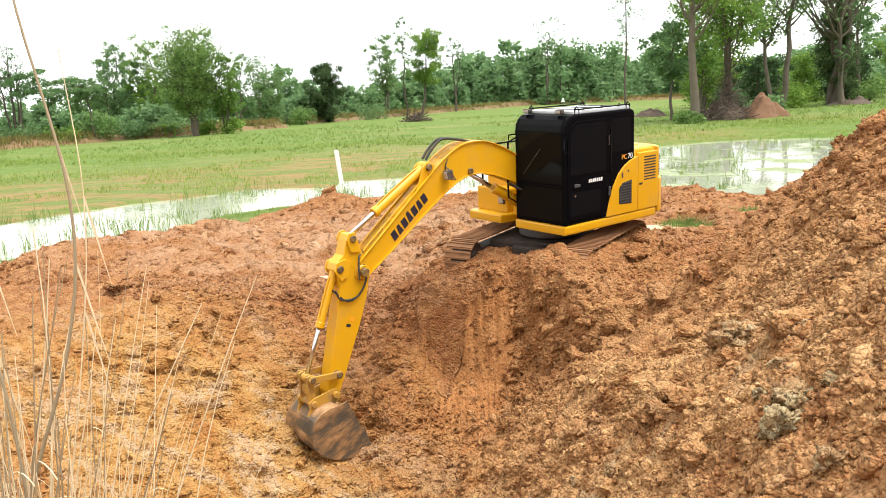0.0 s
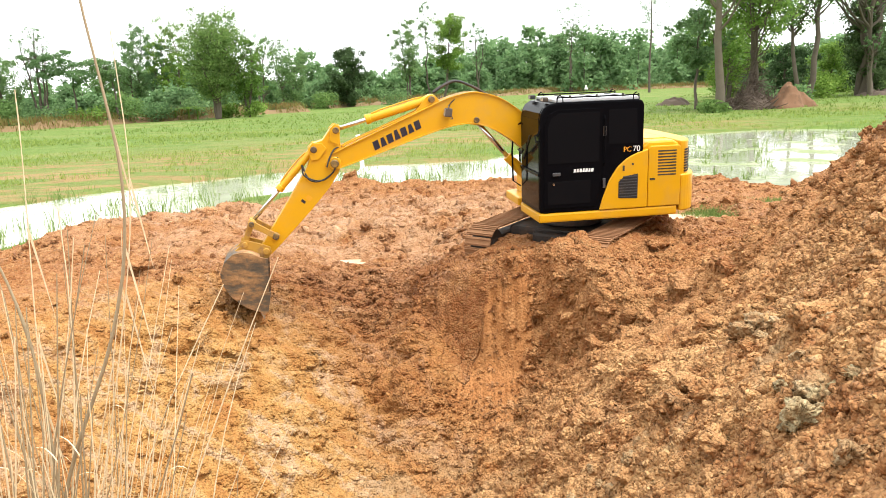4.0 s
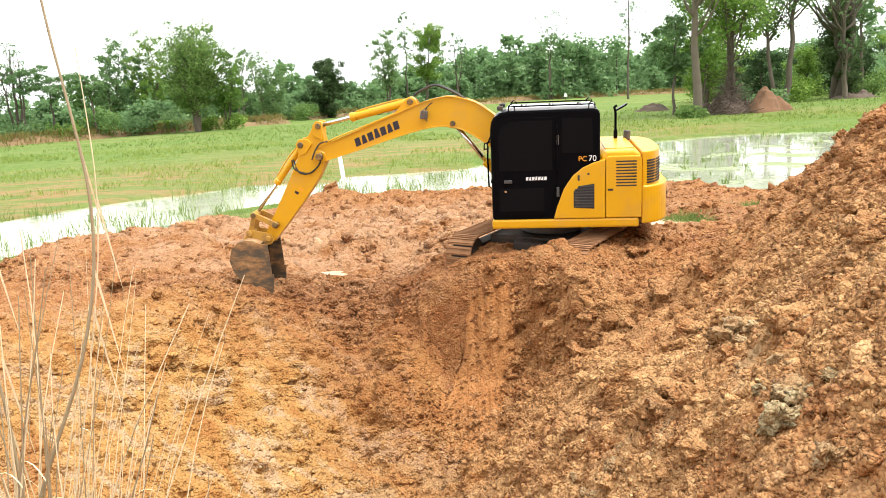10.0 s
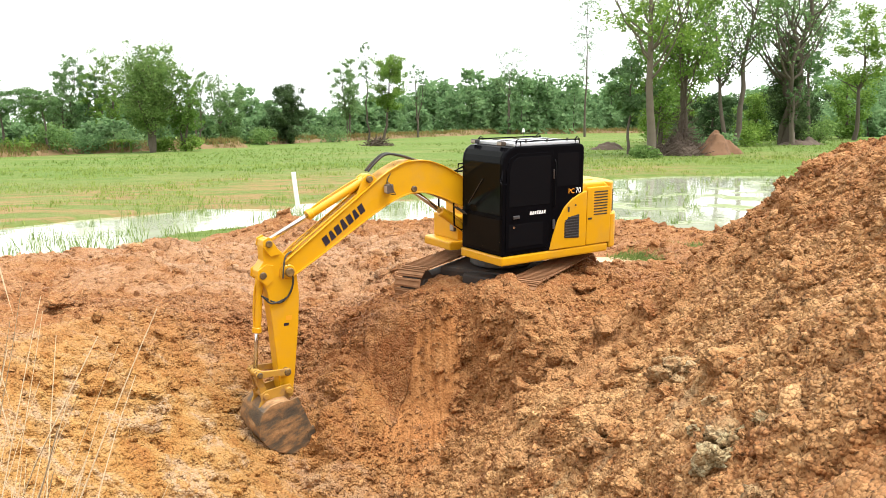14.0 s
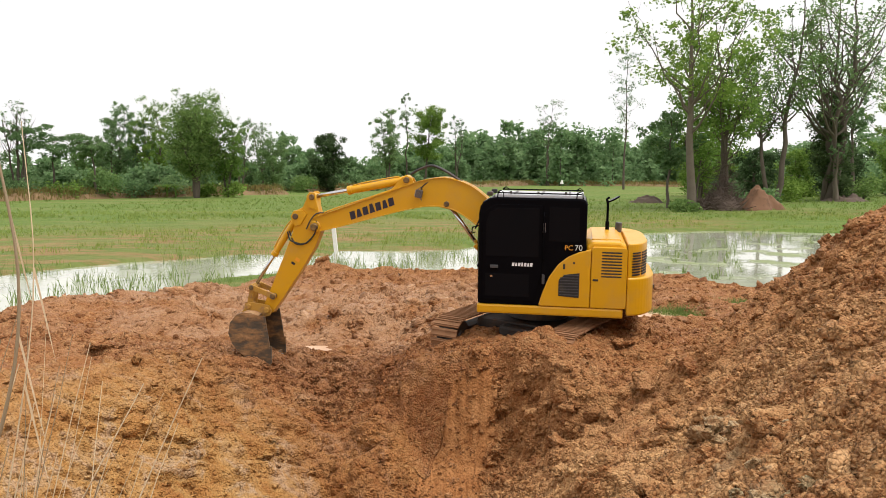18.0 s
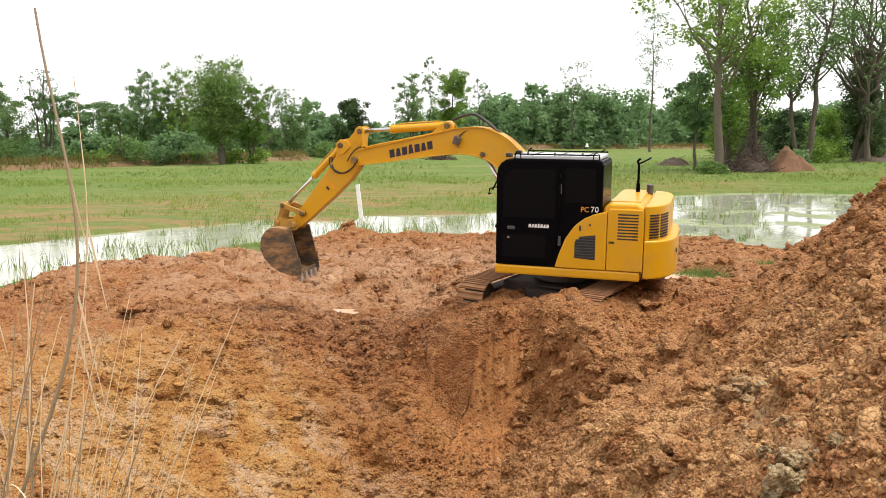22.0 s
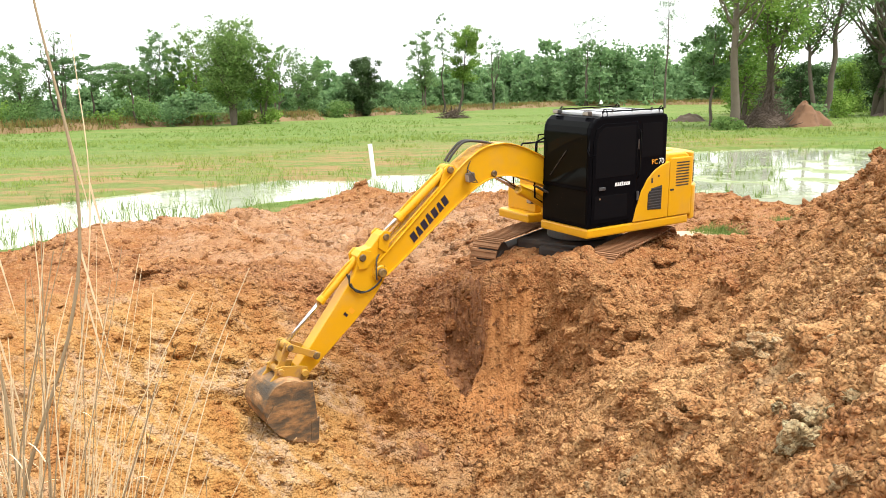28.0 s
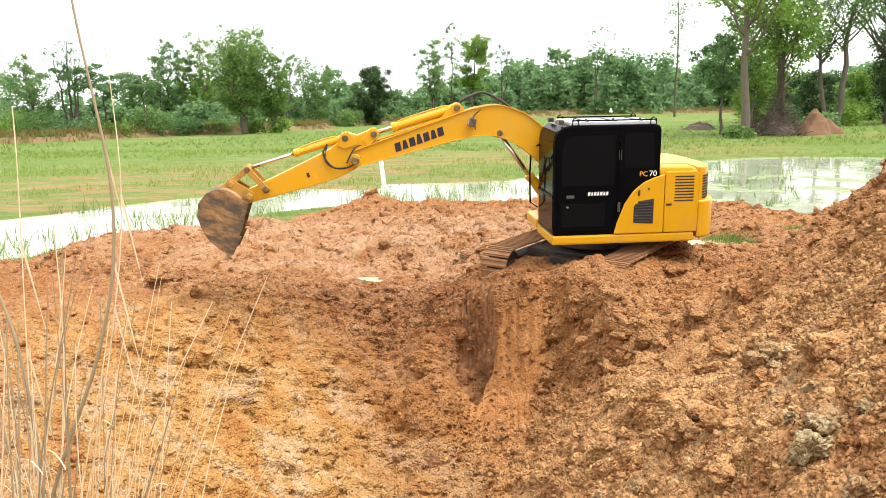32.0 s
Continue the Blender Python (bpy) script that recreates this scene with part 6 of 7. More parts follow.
def build_banks():
    """Low field banks with dry grass, and the mounds under the trees."""
    rng = np.random.default_rng(9)

    def bank(x0, y0, x1, y1, wide, high, label):
        n = 60
        u = np.linspace(0, 1, n)
        px, py = x0 + (x1 - x0) * u, y0 + (y1 - y0) * u
        px = px + 0.8 * value_noise(u * 9, u * 0, 2)
        d = np.array((x1 - x0, y1 - y0)) / math.hypot(x1 - x0, y1 - y0)
        nx, ny = -d[1], d[0]
        prof = np.linspace(-1, 1, 9)
        h = high * (1 - prof ** 2)[None] * (0.8 + 0.4 * value_noise(u * 14, u * 0 + 5, 6))[:, None] - 0.35 + 0.08 * rng.normal(size=(n, 9))
        v = np.stack([px[:, None] + nx * prof[None] * wide, py[:, None] + ny * prof[None] * wide, h], -1).reshape(-1, 3)
        i = np.arange(n - 1)[:, None] * 9 + np.arange(8)[None]
        f = np.stack([i, i + 1, i + 10, i + 9], -1).reshape(-1, 4)
        ob = from_arrays("field_bank", v, f, BANK, smooth=True)
        tagged(ob, label, "bank", kind="structure")
        m = 1500
        q = rng.uniform(0, 1, m)
        p = rng.uniform(-0.95, 0.95, m)
        bx, by = np.interp(q, u, px) + nx * p * wide, np.interp(q, u, py) + ny * p * wide
        b = np.stack([np.repeat(bx, 4), np.repeat(by, 4), np.repeat(high * (1 - p ** 2) - 0.4, 4)], 1)
        b[:, :2] += rng.normal(0, 0.25, (len(b), 2))
        v, i = blade_arrays(rng, b, 0.55 * (0.6 + 0.8 * rng.uniform(size=len(b))), 0.09)
        f = np.concatenate([i + [0, 1, 2], i + [0, 2, 4], i + [4, 2, 3]], 0)
        tagged(from_arrays("bank_grass", v, f, DRYG), "dry brown and green grass on the field bank", "grass", kind="stuff")

    bank(-64, 75, -24, 119, 2.4, 1.15, "low field bank with dry reddish grass")
    bank(-24, 132, 24, 205, 3.0, 1.0, "low field bank with dry reddish grass")
    bank(20, 200, 75, 160, 3.0, 0.9, "low bank at the foot of the far woods")

    # mounds, root pile, brush pile
    def mound(name, x, y, r, h, seed, material, label, cat):
        n = 26
        u = np.linspace(0, 1, n)
        a = np.linspace(0, 2 * np.pi, 40, endpoint=False)
        rr = u[:, None] * r * (1 + 0.25 * fractal(np.cos(a) * 2 + seed, np.sin(a) * 2, 1.0, 3, 0.5, seed))[None]
        z = h * (1 - u ** 1.6)[:, None] * (1 + 0.4 * fractal(rr * np.cos(a) + seed, rr * np.sin(a), 1.1, 2, 0.5, seed)) + 0.22 * fractal(rr * np.cos(a) + seed, rr * np.sin(a), 2.6, 3, 0.6, seed + 3) * (1 - u)[:, None] - 0.35
        v = np.stack([rr * np.cos(a), rr * np.sin(a), z], -1).reshape(-1, 3)
        i = np.arange(n - 1)[:, None] * 40 + np.arange(40)[None]
        j = np.arange(n - 1)[:, None] * 40 + (np.arange(40)[None] + 1) % 40
        f = np.stack([i, j, j + 40, i + 40], -1).reshape(-1, 4)
        ob = from_arrays(name, v, f, material, smooth=True)
        ob.location = (x, y, 0)
        return tagged(ob, label, cat)

    mound("earth_mound", 26.9, 69.5, 2.1, 1.6, 3, REDEARTH, "bare reddish earth mound beside the trees", "mound")
    mound("root_mound", 23.8, 71.2, 2.4, 1.5, 5, ROOTS, "dark mound of roots under the tall trees", "mound")
    mound("earth_mound", 21.0, 85.0, 1.8, 0.9, 7, ROOTS, "low dark mound at a tree's foot", "mound")
    mound("earth_mound", 44.0, 90.0, 2.6, 0.8, 8, ROOTS, "low dark mound at a tree's foot", "mound")

    def sticks(name, x, y, r, h, n, thick, label):
        chunks = []
        for k in range(n):
            a, q = rng.uniform(0, 2 * math.pi), rng.uniform(0, 1) ** 0.7
            c = np.array([r * q * math.cos(a), r * q * math.sin(a), h * (1 - q) * rng.uniform(0.2, 1.0) - 0.3])
            d = rng.normal(size=3) * [1, 1, 0.6]
            d *= rng.uniform(0.5, 1.2) * r * 0.55 / np.linalg.norm(d)
            chunks.append(tube_arrays([c - d, c + rng.normal(0, 0.12, 3), c + d], thick * np.array([1.0, 0.8, 0.4]), 5))
        v, f = join_arrays(chunks)
        ob = from_arrays(name, v, f, ROOTS)
        ob.location = (x, y, 0)
        return tagged(ob, label, "brushwood", kind="stuff")

    sticks("brushwood_heap", 23.6, 70.6, 2.7, 1.9, 260, 0.030, "tangle of dry roots and branches under the trees")
    sticks("creeper_tangle", 24.6, 71.6, 1.6, 6.0, 260, 0.028, "hanging tangle of dry creepers round a trunk")
    sticks("brush_pile", -3.7, 112, 1.9, 1.5, 110, 0.06, "heap of dry branches in the field")
    # shrubs and banana plants below the left trees
    def shrub(x, y, r, h, seed, mat, label):
        g = np.random.default_rng(seed)
        s = thing("shrub", Matrix.Translation((x, y, -0.3)), label, "shrub", "shrubs along the bank")
        c = g.normal(0, 0.45, (12, 3)) * [r, r, 0]
        c[:, 2] = g.uniform(0.15, 0.8, 12) * h
        v, f = leaf_tris(g, clump_points(g, c, np.full(12, 0.5 * r), 110, 0.5), 0.17)
        from_arrays("foliage", v, f, mat, s)
        v, f = join_arrays([tube_arrays([(0, 0, -0.2), tuple(p)], [0.04, 0.02], 5) for p in c[:6]])
        from_arrays("stem", v, f, BARK, s)

    for k, (x, y, r, h) in enumerate([(-53, 93, 2.2, 3.4), (-49, 95, 2.2, 3.0), (-45, 97, 2.0, 2.6), (-41.5, 100, 2.2, 3.2), (-38, 101, 1.8, 2.4), (-56, 92, 2.0, 3.6), (-44, 104, 2.4, 4.0), (-35, 106, 2.0, 2.6), (-27, 103, 1.6, 2.0), (-22, 128, 2.2, 2.6), (-12, 140, 2.6, 3.0), (-30, 103, 1.4, 1.6), (19.3, 66.8, 1.0, 0.9), (28.8, 74, 1.6, 1.6), (37, 88, 2.4, 2.6), (47, 92, 2.4, 2.8), (32, 92, 2.4, 2.6)]):
        shrub(x, y, r, h, 200 + k, (LEAF_A, LEAF_B, LEAF_C)[k % 3], "leafy green shrub at the foot of the trees")

    def banana(x, y, s, seed):
        g = np.random.default_rng(seed)
        t = thing("banana_plant", Matrix.Translation((x, y, -0.3)), "banana plant with broad drooping leaves", "banana plant", "banana plants by the bank")
        v, f = tube_arrays([(0, 0, 0), (0, 0, 1.1 * s)], [0.11 * s, 0.08 * s], 7)
        from_arrays("stalk", v, f, LEAF_C, t)
        for k in range(6):
            a = k * 1.05 + g.uniform(-0.2, 0.2)
            d, e = np.array((math.cos(a), math.sin(a), 0)), np.array((-math.sin(a), math.cos(a), 0))
            u = np.linspace(0, 1, 6)[:, None]
            spine = np.array((0, 0, 1.05 * s)) + d * u * 1.3 * s + np.array((0, 0, 1)) * (u * 1.2 - 1.1 * u ** 2) * s
            w = 0.22 * s * np.sin(np.pi * (0.12 + 0.85 * u))
            v = np.concatenate([spine - e * w, spine + e * w])
            i = np.arange(5)[:, None]
            from_arrays("leaf", v, np.concatenate([i, i + 1, i + 7, i + 6], 1), LEAF_C, t)

    for k, (x, y) in enumerate([(-36.5, 103, ), (-35.0, 103.5), (-33.6, 102.6), (-38.2, 104)]):
        banana(x, y, 1.15 + 0.1 * (k % 2), 400 + k)


REDEARTH = paint_material("red_brown_earth", (0.17, 0.088, 0.046), 0.95, 0.9, (0.08, 0.05, 0.03), scale=2.5)
BANK = paint_material("dry_bank_earth", (0.20, 0.125, 0.06), 0.95, 0.6, (0.12, 0.14, 0.045), scale=0.4)
build_trees()
build_woods()
build_grass()
build_banks()


# ---- clods, stones, puddles, small things ----
def lump_mesh(seed, sub, rough):
    """A broken lump of unit size as arrays (triangles)."""
    bm = bmesh.new()
    bmesh.ops.create_icosphere(bm, subdivisions=sub, radius=1.0)
    rng = np.random.default_rng(seed)
    v = np.array([p.co[:] for p in bm.verts])
    f = np.array([[q.index for q in t.verts] for t in bm.faces])
    bm.free()
    for k in range(9):
        d = rng.normal(size=3)
        d /= np.linalg.norm(d)
        cut = rng.uniform(0.35, 0.75)
        over = np.maximum(0, v @ d - cut)
        v = v - over[:, None] * d * 0.85
    o = rng.uniform(0, 50, 3)
    n = fractal(v[:, 0] * 1.3 + o[0] + v[:, 2], v[:, 1] * 1.3 + o[1] - 0.7 * v[:, 2], 1.4, 3, 0.6, seed)
    v = v * (1 + 1.6 * rough * n)[:, None]
    return v, f


def scatter_lumps(name, x, y, size, variants, label, sink=1.1, flat=0.85, seed=0, smooth=True):
    rng = np.random.default_rng(seed)
    x, y, z = surface(x, y)
    chunks = []
    for k, (v, f) in enumerate(variants):
        pick = np.arange(len(x))[k::len(variants)]
        n = len(pick)
        if not n:
            continue
        a = rng.uniform(0, 2 * np.pi, n)
        tilt = rng.normal(0, 0.5, (n, 2))
        s = size[pick][:, None] * rng.uniform(0.7, 1.3, (n, 3)) * [1, 1, flat]
        w = v[None] * s[:, None]
        w = w + np.stack([w[..., 2] * tilt[:, :1], w[..., 2] * tilt[:, 1:], -w[..., 0] * tilt[:, :1] - w[..., 1] * tilt[:, 1:]], -1) * 0.6
        c, d = np.cos(a)[:, None], np.sin(a)[:, None]
        wx, wy = w[..., 0] * c - w[..., 1] * d, w[..., 0] * d + w[..., 1] * c
        place = np.stack([x[pick], y[pick], z[pick] - size[pick] * sink * 0.4], -1)
        pts = np.stack([wx, wy, w[..., 2]], -1) + place[:, None]
        ff = (f[None] + (np.arange(n) * len(v))[:, None, None]).reshape(-1, 3)
        chunks.append((pts.reshape(-1, 3), ff))
    v, f = join_arrays(chunks)
    ob = from_arrays(name, v, f, CLOD, smooth=smooth)
    return tagged(ob, label, "soil clods", kind="stuff")


def build_clods():
    rng = np.random.default_rng(21)
    coarse = [lump_mesh(s, 0, 0.30) for s in range(24)]
    fine = [lump_mesh(s + 40, 2, 0.24) for s in range(10)]

    def spread(n, xr, yr, dens):
        x, y = rng.uniform(*xr, n), rng.uniform(*yr, n)
        ok = rng.uniform(0, 1, n) < dens(x, y)
        return x[ok], y[ok]

    def patchy(x, y, f, s):
        return np.clip(0.75 + 0.6 * fractal(x, y, f, 2, 0.5, s), 0.2, 1)

    def clear(x, y):
        """Keeps the scraped wall, the smooth slope and the places of the tracks rather clean."""
        rim = 12.0 - 0.62 * x + 0.75 * np.maximum(0, -0.5 - x)
        s = rim - y
        along = x - 0.35 * (y - 11.6)
        wall = (s > 0.08) & (s < 1.0) & (along > -0.6) & (along < 0.9)
        slope = (x < -1.0) & (y < 12.5) & (y > 6)
        u, v = (x - 1.62) * -0.53 + (y - 13.1) * -0.848, (x - 1.62) * 0.848 + (y - 13.1) * -0.53
        under = (np.abs(u) < 1.55) & (np.abs(v) < 1.25)
        trod = (x < 0.6) & (y > 15.2)
        dry = np.minimum(np.hypot(x + 2.4, y - 15.45) / 0.42, np.hypot(x - 4.35, y - 16.9) / 0.95) > 1
        return dry * np.where(trod, 0.7, 1.0) * np.where(wall, 0.3, 1.0) * np.where(slope, 0.22, 1.0) * np.where(under, 0.0, 1.0)

    # small crumbs everywhere on the dug ground
    x, y = spread(110000, (-6.5, 6.5), (4.0, 14.5), lambda x, y: patchy(x, y, 0.8, 3) * clear(x, y) * np.clip((inside_dug(x, y) - 0.2), 0, 1))
    scatter_lumps("soil_crumbs", x, y, 0.014 + 0.048 * rng.uniform(0, 1, len(x)) ** 2, coarse, "crumbs of orange clay soil strewn over the dug ground", seed=1, smooth=False)
    x, y = spread(30000, (-10, 9), (13.5, 26), lambda x, y: patchy(x, y, 0.6, 4) * clear(x, y) * np.clip((inside_dug(x, y) - 0.1), 0, 1))
    scatter_lumps("soil_crumbs", x, y, 0.03 + 0.085 * rng.uniform(0, 1, len(x)) ** 2, coarse, "crumbs of clay soil over the far part of the dug ground", seed=2, smooth=False)
    x, y = spread(60000, (0.4, 4.6), (3.8, 8.2), lambda x, y: patchy(x, y, 0.9, 13) * 0.8)
    scatter_lumps("soil_crumbs", x, y, 0.010 + 0.030 * rng.uniform(0, 1, len(x)) ** 1.6, coarse, "fine crumbs of orange clay on the near flank of the heap", seed=7, smooth=False)
    x, y = spread(24000, (-4.5, 0.6), (11.2, 15.4), lambda x, y: patchy(x, y, 0.9, 14) * clear(x, y))
    scatter_lumps("soil_crumbs", x, y, 0.016 + 0.04 * rng.uniform(0, 1, len(x)) ** 2, coarse, "crumbs of reddish clay on the pit's flank", seed=8, smooth=False)
    # middle-sized clods
    x, y = spread(4200, (0.2, 7), (3.6, 12.0), lambda x, y: patchy(x, y, 0.9, 6) * clear(x, y))
    scatter_lumps("soil_clods", x, y, 0.03 + 0.085 * rng.uniform(0, 1, len(x)) ** 3, fine, "broken clods of orange clay on the spoil heap", seed=3)
    x, y = spread(4600, (-8, 9.5), (10.0, 25), lambda x, y: patchy(x, y, 0.7, 8) * clear(x, y) * np.clip((inside_dug(x, y) - 0.3), 0, 1))
    scatter_lumps("soil_clods", x, y, 0.03 + (0.05 + 0.006 * y) * rng.uniform(0, 1, len(x)) ** 2.2, fine, "broken clods of orange clay on the level ground", seed=4)
    x, y = spread(1300, (-6, -0.6), (6, 12), lambda x, y: patchy(x, y, 0.8, 9) * 0.45)
    scatter_lumps("soil_clods", x, y, 0.035 + 0.10 * rng.uniform(0, 1, len(x)) ** 2.5, fine, "flat flakes of yellow clay on the dug slope", flat=0.28, seed=5)


def big_clod(x, y, r, seed, label, material=None, squash=0.7, sink=0.35):
    v, f = lump_mesh(seed, 4, 0.2)
    n = fractal(v[:, 0] * 3 + seed, v[:, 1] * 3 + v[:, 2] * 2, 1.8, 4, 0.7, seed + 5)
    v = v * (1 + 0.17 * n)[:, None] * [r, r * 0.85, r * squash]
    ob = from_arrays("soil_clod", v, f, material or SOIL)
    x, y, z = (float(c[0]) for c in surface(np.array([x]), np.array([y])))
    ob.matrix_world = pose(x, y, z + r * (squash - sink) * 0.5, 0, 0, seed * 47 % 360)
    return tagged(ob, label, "clod", "large clods on the spoil heap")


def build_big_clods():
    rng = np.random.default_rng(33)
    def tinted(name, *stops):
        mat = soil_material(name)
        n, l = mat.node_tree.nodes, mat.node_tree.links
        pos = n.new("ShaderNodeNewGeometry").outputs["Position"]
        l.new(ramp(n, l, noise_tex(n, l, 9, 6, 0.68, vec=pos), *stops), n["Principled BSDF"].inputs["Base Color"])
        return mat

    pale = tinted("pale_tan_clay", (0.35, (0.24, 0.115, 0.045)), (0.50, (0.36, 0.225, 0.105)), (0.66, (0.44, 0.335, 0.195)))
    grey = tinted("grey_green_clay", (0.35, (0.24, 0.140, 0.062)), (0.50, (0.34, 0.255, 0.130)), (0.66, (0.45, 0.385, 0.230)))
    for cx, cy, n_near, spread, r0, r1, mat, label in ((2.5, 7.35, 8, 0.32, 0.06, 0.15, pale, "pale tan clay clod on the spoil heap"), (2.15, 5.05, 5, 0.16, 0.05, 0.10, grey, "grey-green clay clod on the spoil heap"),
                                                       (1.1, 6.65, 9, 0.25, 0.035, 0.075, pale, "small whitish clay clod on the spoil heap"), (2.55, 5.6, 3, 0.2, 0.05, 0.10, pale, "pale tan clay clod on the spoil heap")):
        for k in range(n_near):
            big_clod(cx + rng.normal(0, spread), cy + rng.normal(0, spread), rng.uniform(r0, r1), 300 + k + int(cx * 40), label, mat)
    for x, y, rad, mat, label in ((2.10, 4.90, 0.20, grey, "large grey-green clay block on the spoil heap"), (2.24, 5.10, 0.13, pale, "pale grey clay block beside the grey-green one"), (2.50, 7.15, 0.17, pale, "large pale clay block on the spoil heap"), (2.66, 7.35, 0.12, pale, "pale clay clod beside the large block"),
                                  (2.22, 8.10, 0.15, None, "orange clay block on the spoil heap"), (2.58, 5.90, 0.22, None, "tall orange clay block broken out of the heap"), (2.10, 4.25, 0.13, pale, "yellowish clay block low on the heap"), (1.38, 6.65, 0.10, None, "orange clay clod at the heap's foot"), (1.34, 6.50, 0.07, pale, "whitish clay clod at the heap's foot"), (0.66, 7.40, 0.09, pale, "whitish clay clod at the pit's edge"), (-1.44, 9.75, 0.085, None, "single orange clod on the pit's floor")):
        big_clod(x, y, rad, 500 + int(100 * x), label, mat, 0.8)
    for k in range(64):
        x, y = rng.uniform(0.9, 5.4), rng.uniform(4.2, 11)
        big_clod(x, y, 0.07 + 0.17 * rng.uniform() ** 1.8, 340 + k, "large broken clod of orange clay on the spoil heap")
    for k, (x, y, r) in enumerate([(-0.35, 9.9, 0.13), (-1.55, 13.4, 0.17), (-0.75, 12.9, 0.2), (-0.2, 13.7, 0.18), (-3.4, 12.7, 0.15), (-4.6, 12.2, 0.14), (-5.6, 13.4, 0.24), (0.55, 11.6, 0.11), (0.95, 11.3, 0.10), (2.7, 11.6, 0.15), (3.3, 12.3, 0.18), (-2.3, 17.5, 0.25), (-3.6, 24.8, 0.35)]):
        big_clod(x, y, r, 420 + k, "large clod of orange clay on the dug ground")


def puddle(x, y, z, rx, ry, turn, seed, label):
    a = np.linspace(0, 2 * np.pi, 36, endpoint=False)
    r = 1 + 0.35 * fractal(np.cos(a) * 1.5 + seed, np.sin(a) * 1.5, 1.0, 2, 0.5, seed)
    v = np.stack([rx * r * np.cos(a), ry * r * np.sin(a), 0 * a], 1)
    v = np.concatenate([v, [(0, 0, 0)]])
    f = np.stack([np.arange(36), (np.arange(36) + 1) % 36, np.full(36, 36)], 1)
    ob = from_arrays("puddle", v, f, PUDDLE)
    ob.matrix_world = pose(x, y, z, 0, 0, turn)
    tagged(ob, label, "puddle", kind="structure")


def build_marker():
    m = thing("field_marker", Matrix.Translation((21.65, 150, -0.25)), "small white marker on a stick in the far field", "marker")
    part("stick", rod((0, 0, 0), (0, 0, 1.25), 0.03, seg=8), BARK, m)
    part("white_cap", rod((0, 0, 1.05), (0, 0, 1.75), 0.36, 0.10, seg=12, bev=0.02), POSTW, m, "white cap")


def build_post():
    p = thing("marker_post", pose(-3.97, 30.9, -0.45, 2, -5, 0), "white leaning concrete post at the water's edge", "post")
    part("shaft", box(-0.075, 0.075, -0.075, 0.075, 0, 1.62, 0.012), POSTW, p)
    part("cap", box(-0.08, 0.08, -0.08, 0.08, 1.615, 1.64, 0.008), POSTW, p)


GRASS_STEMS = []


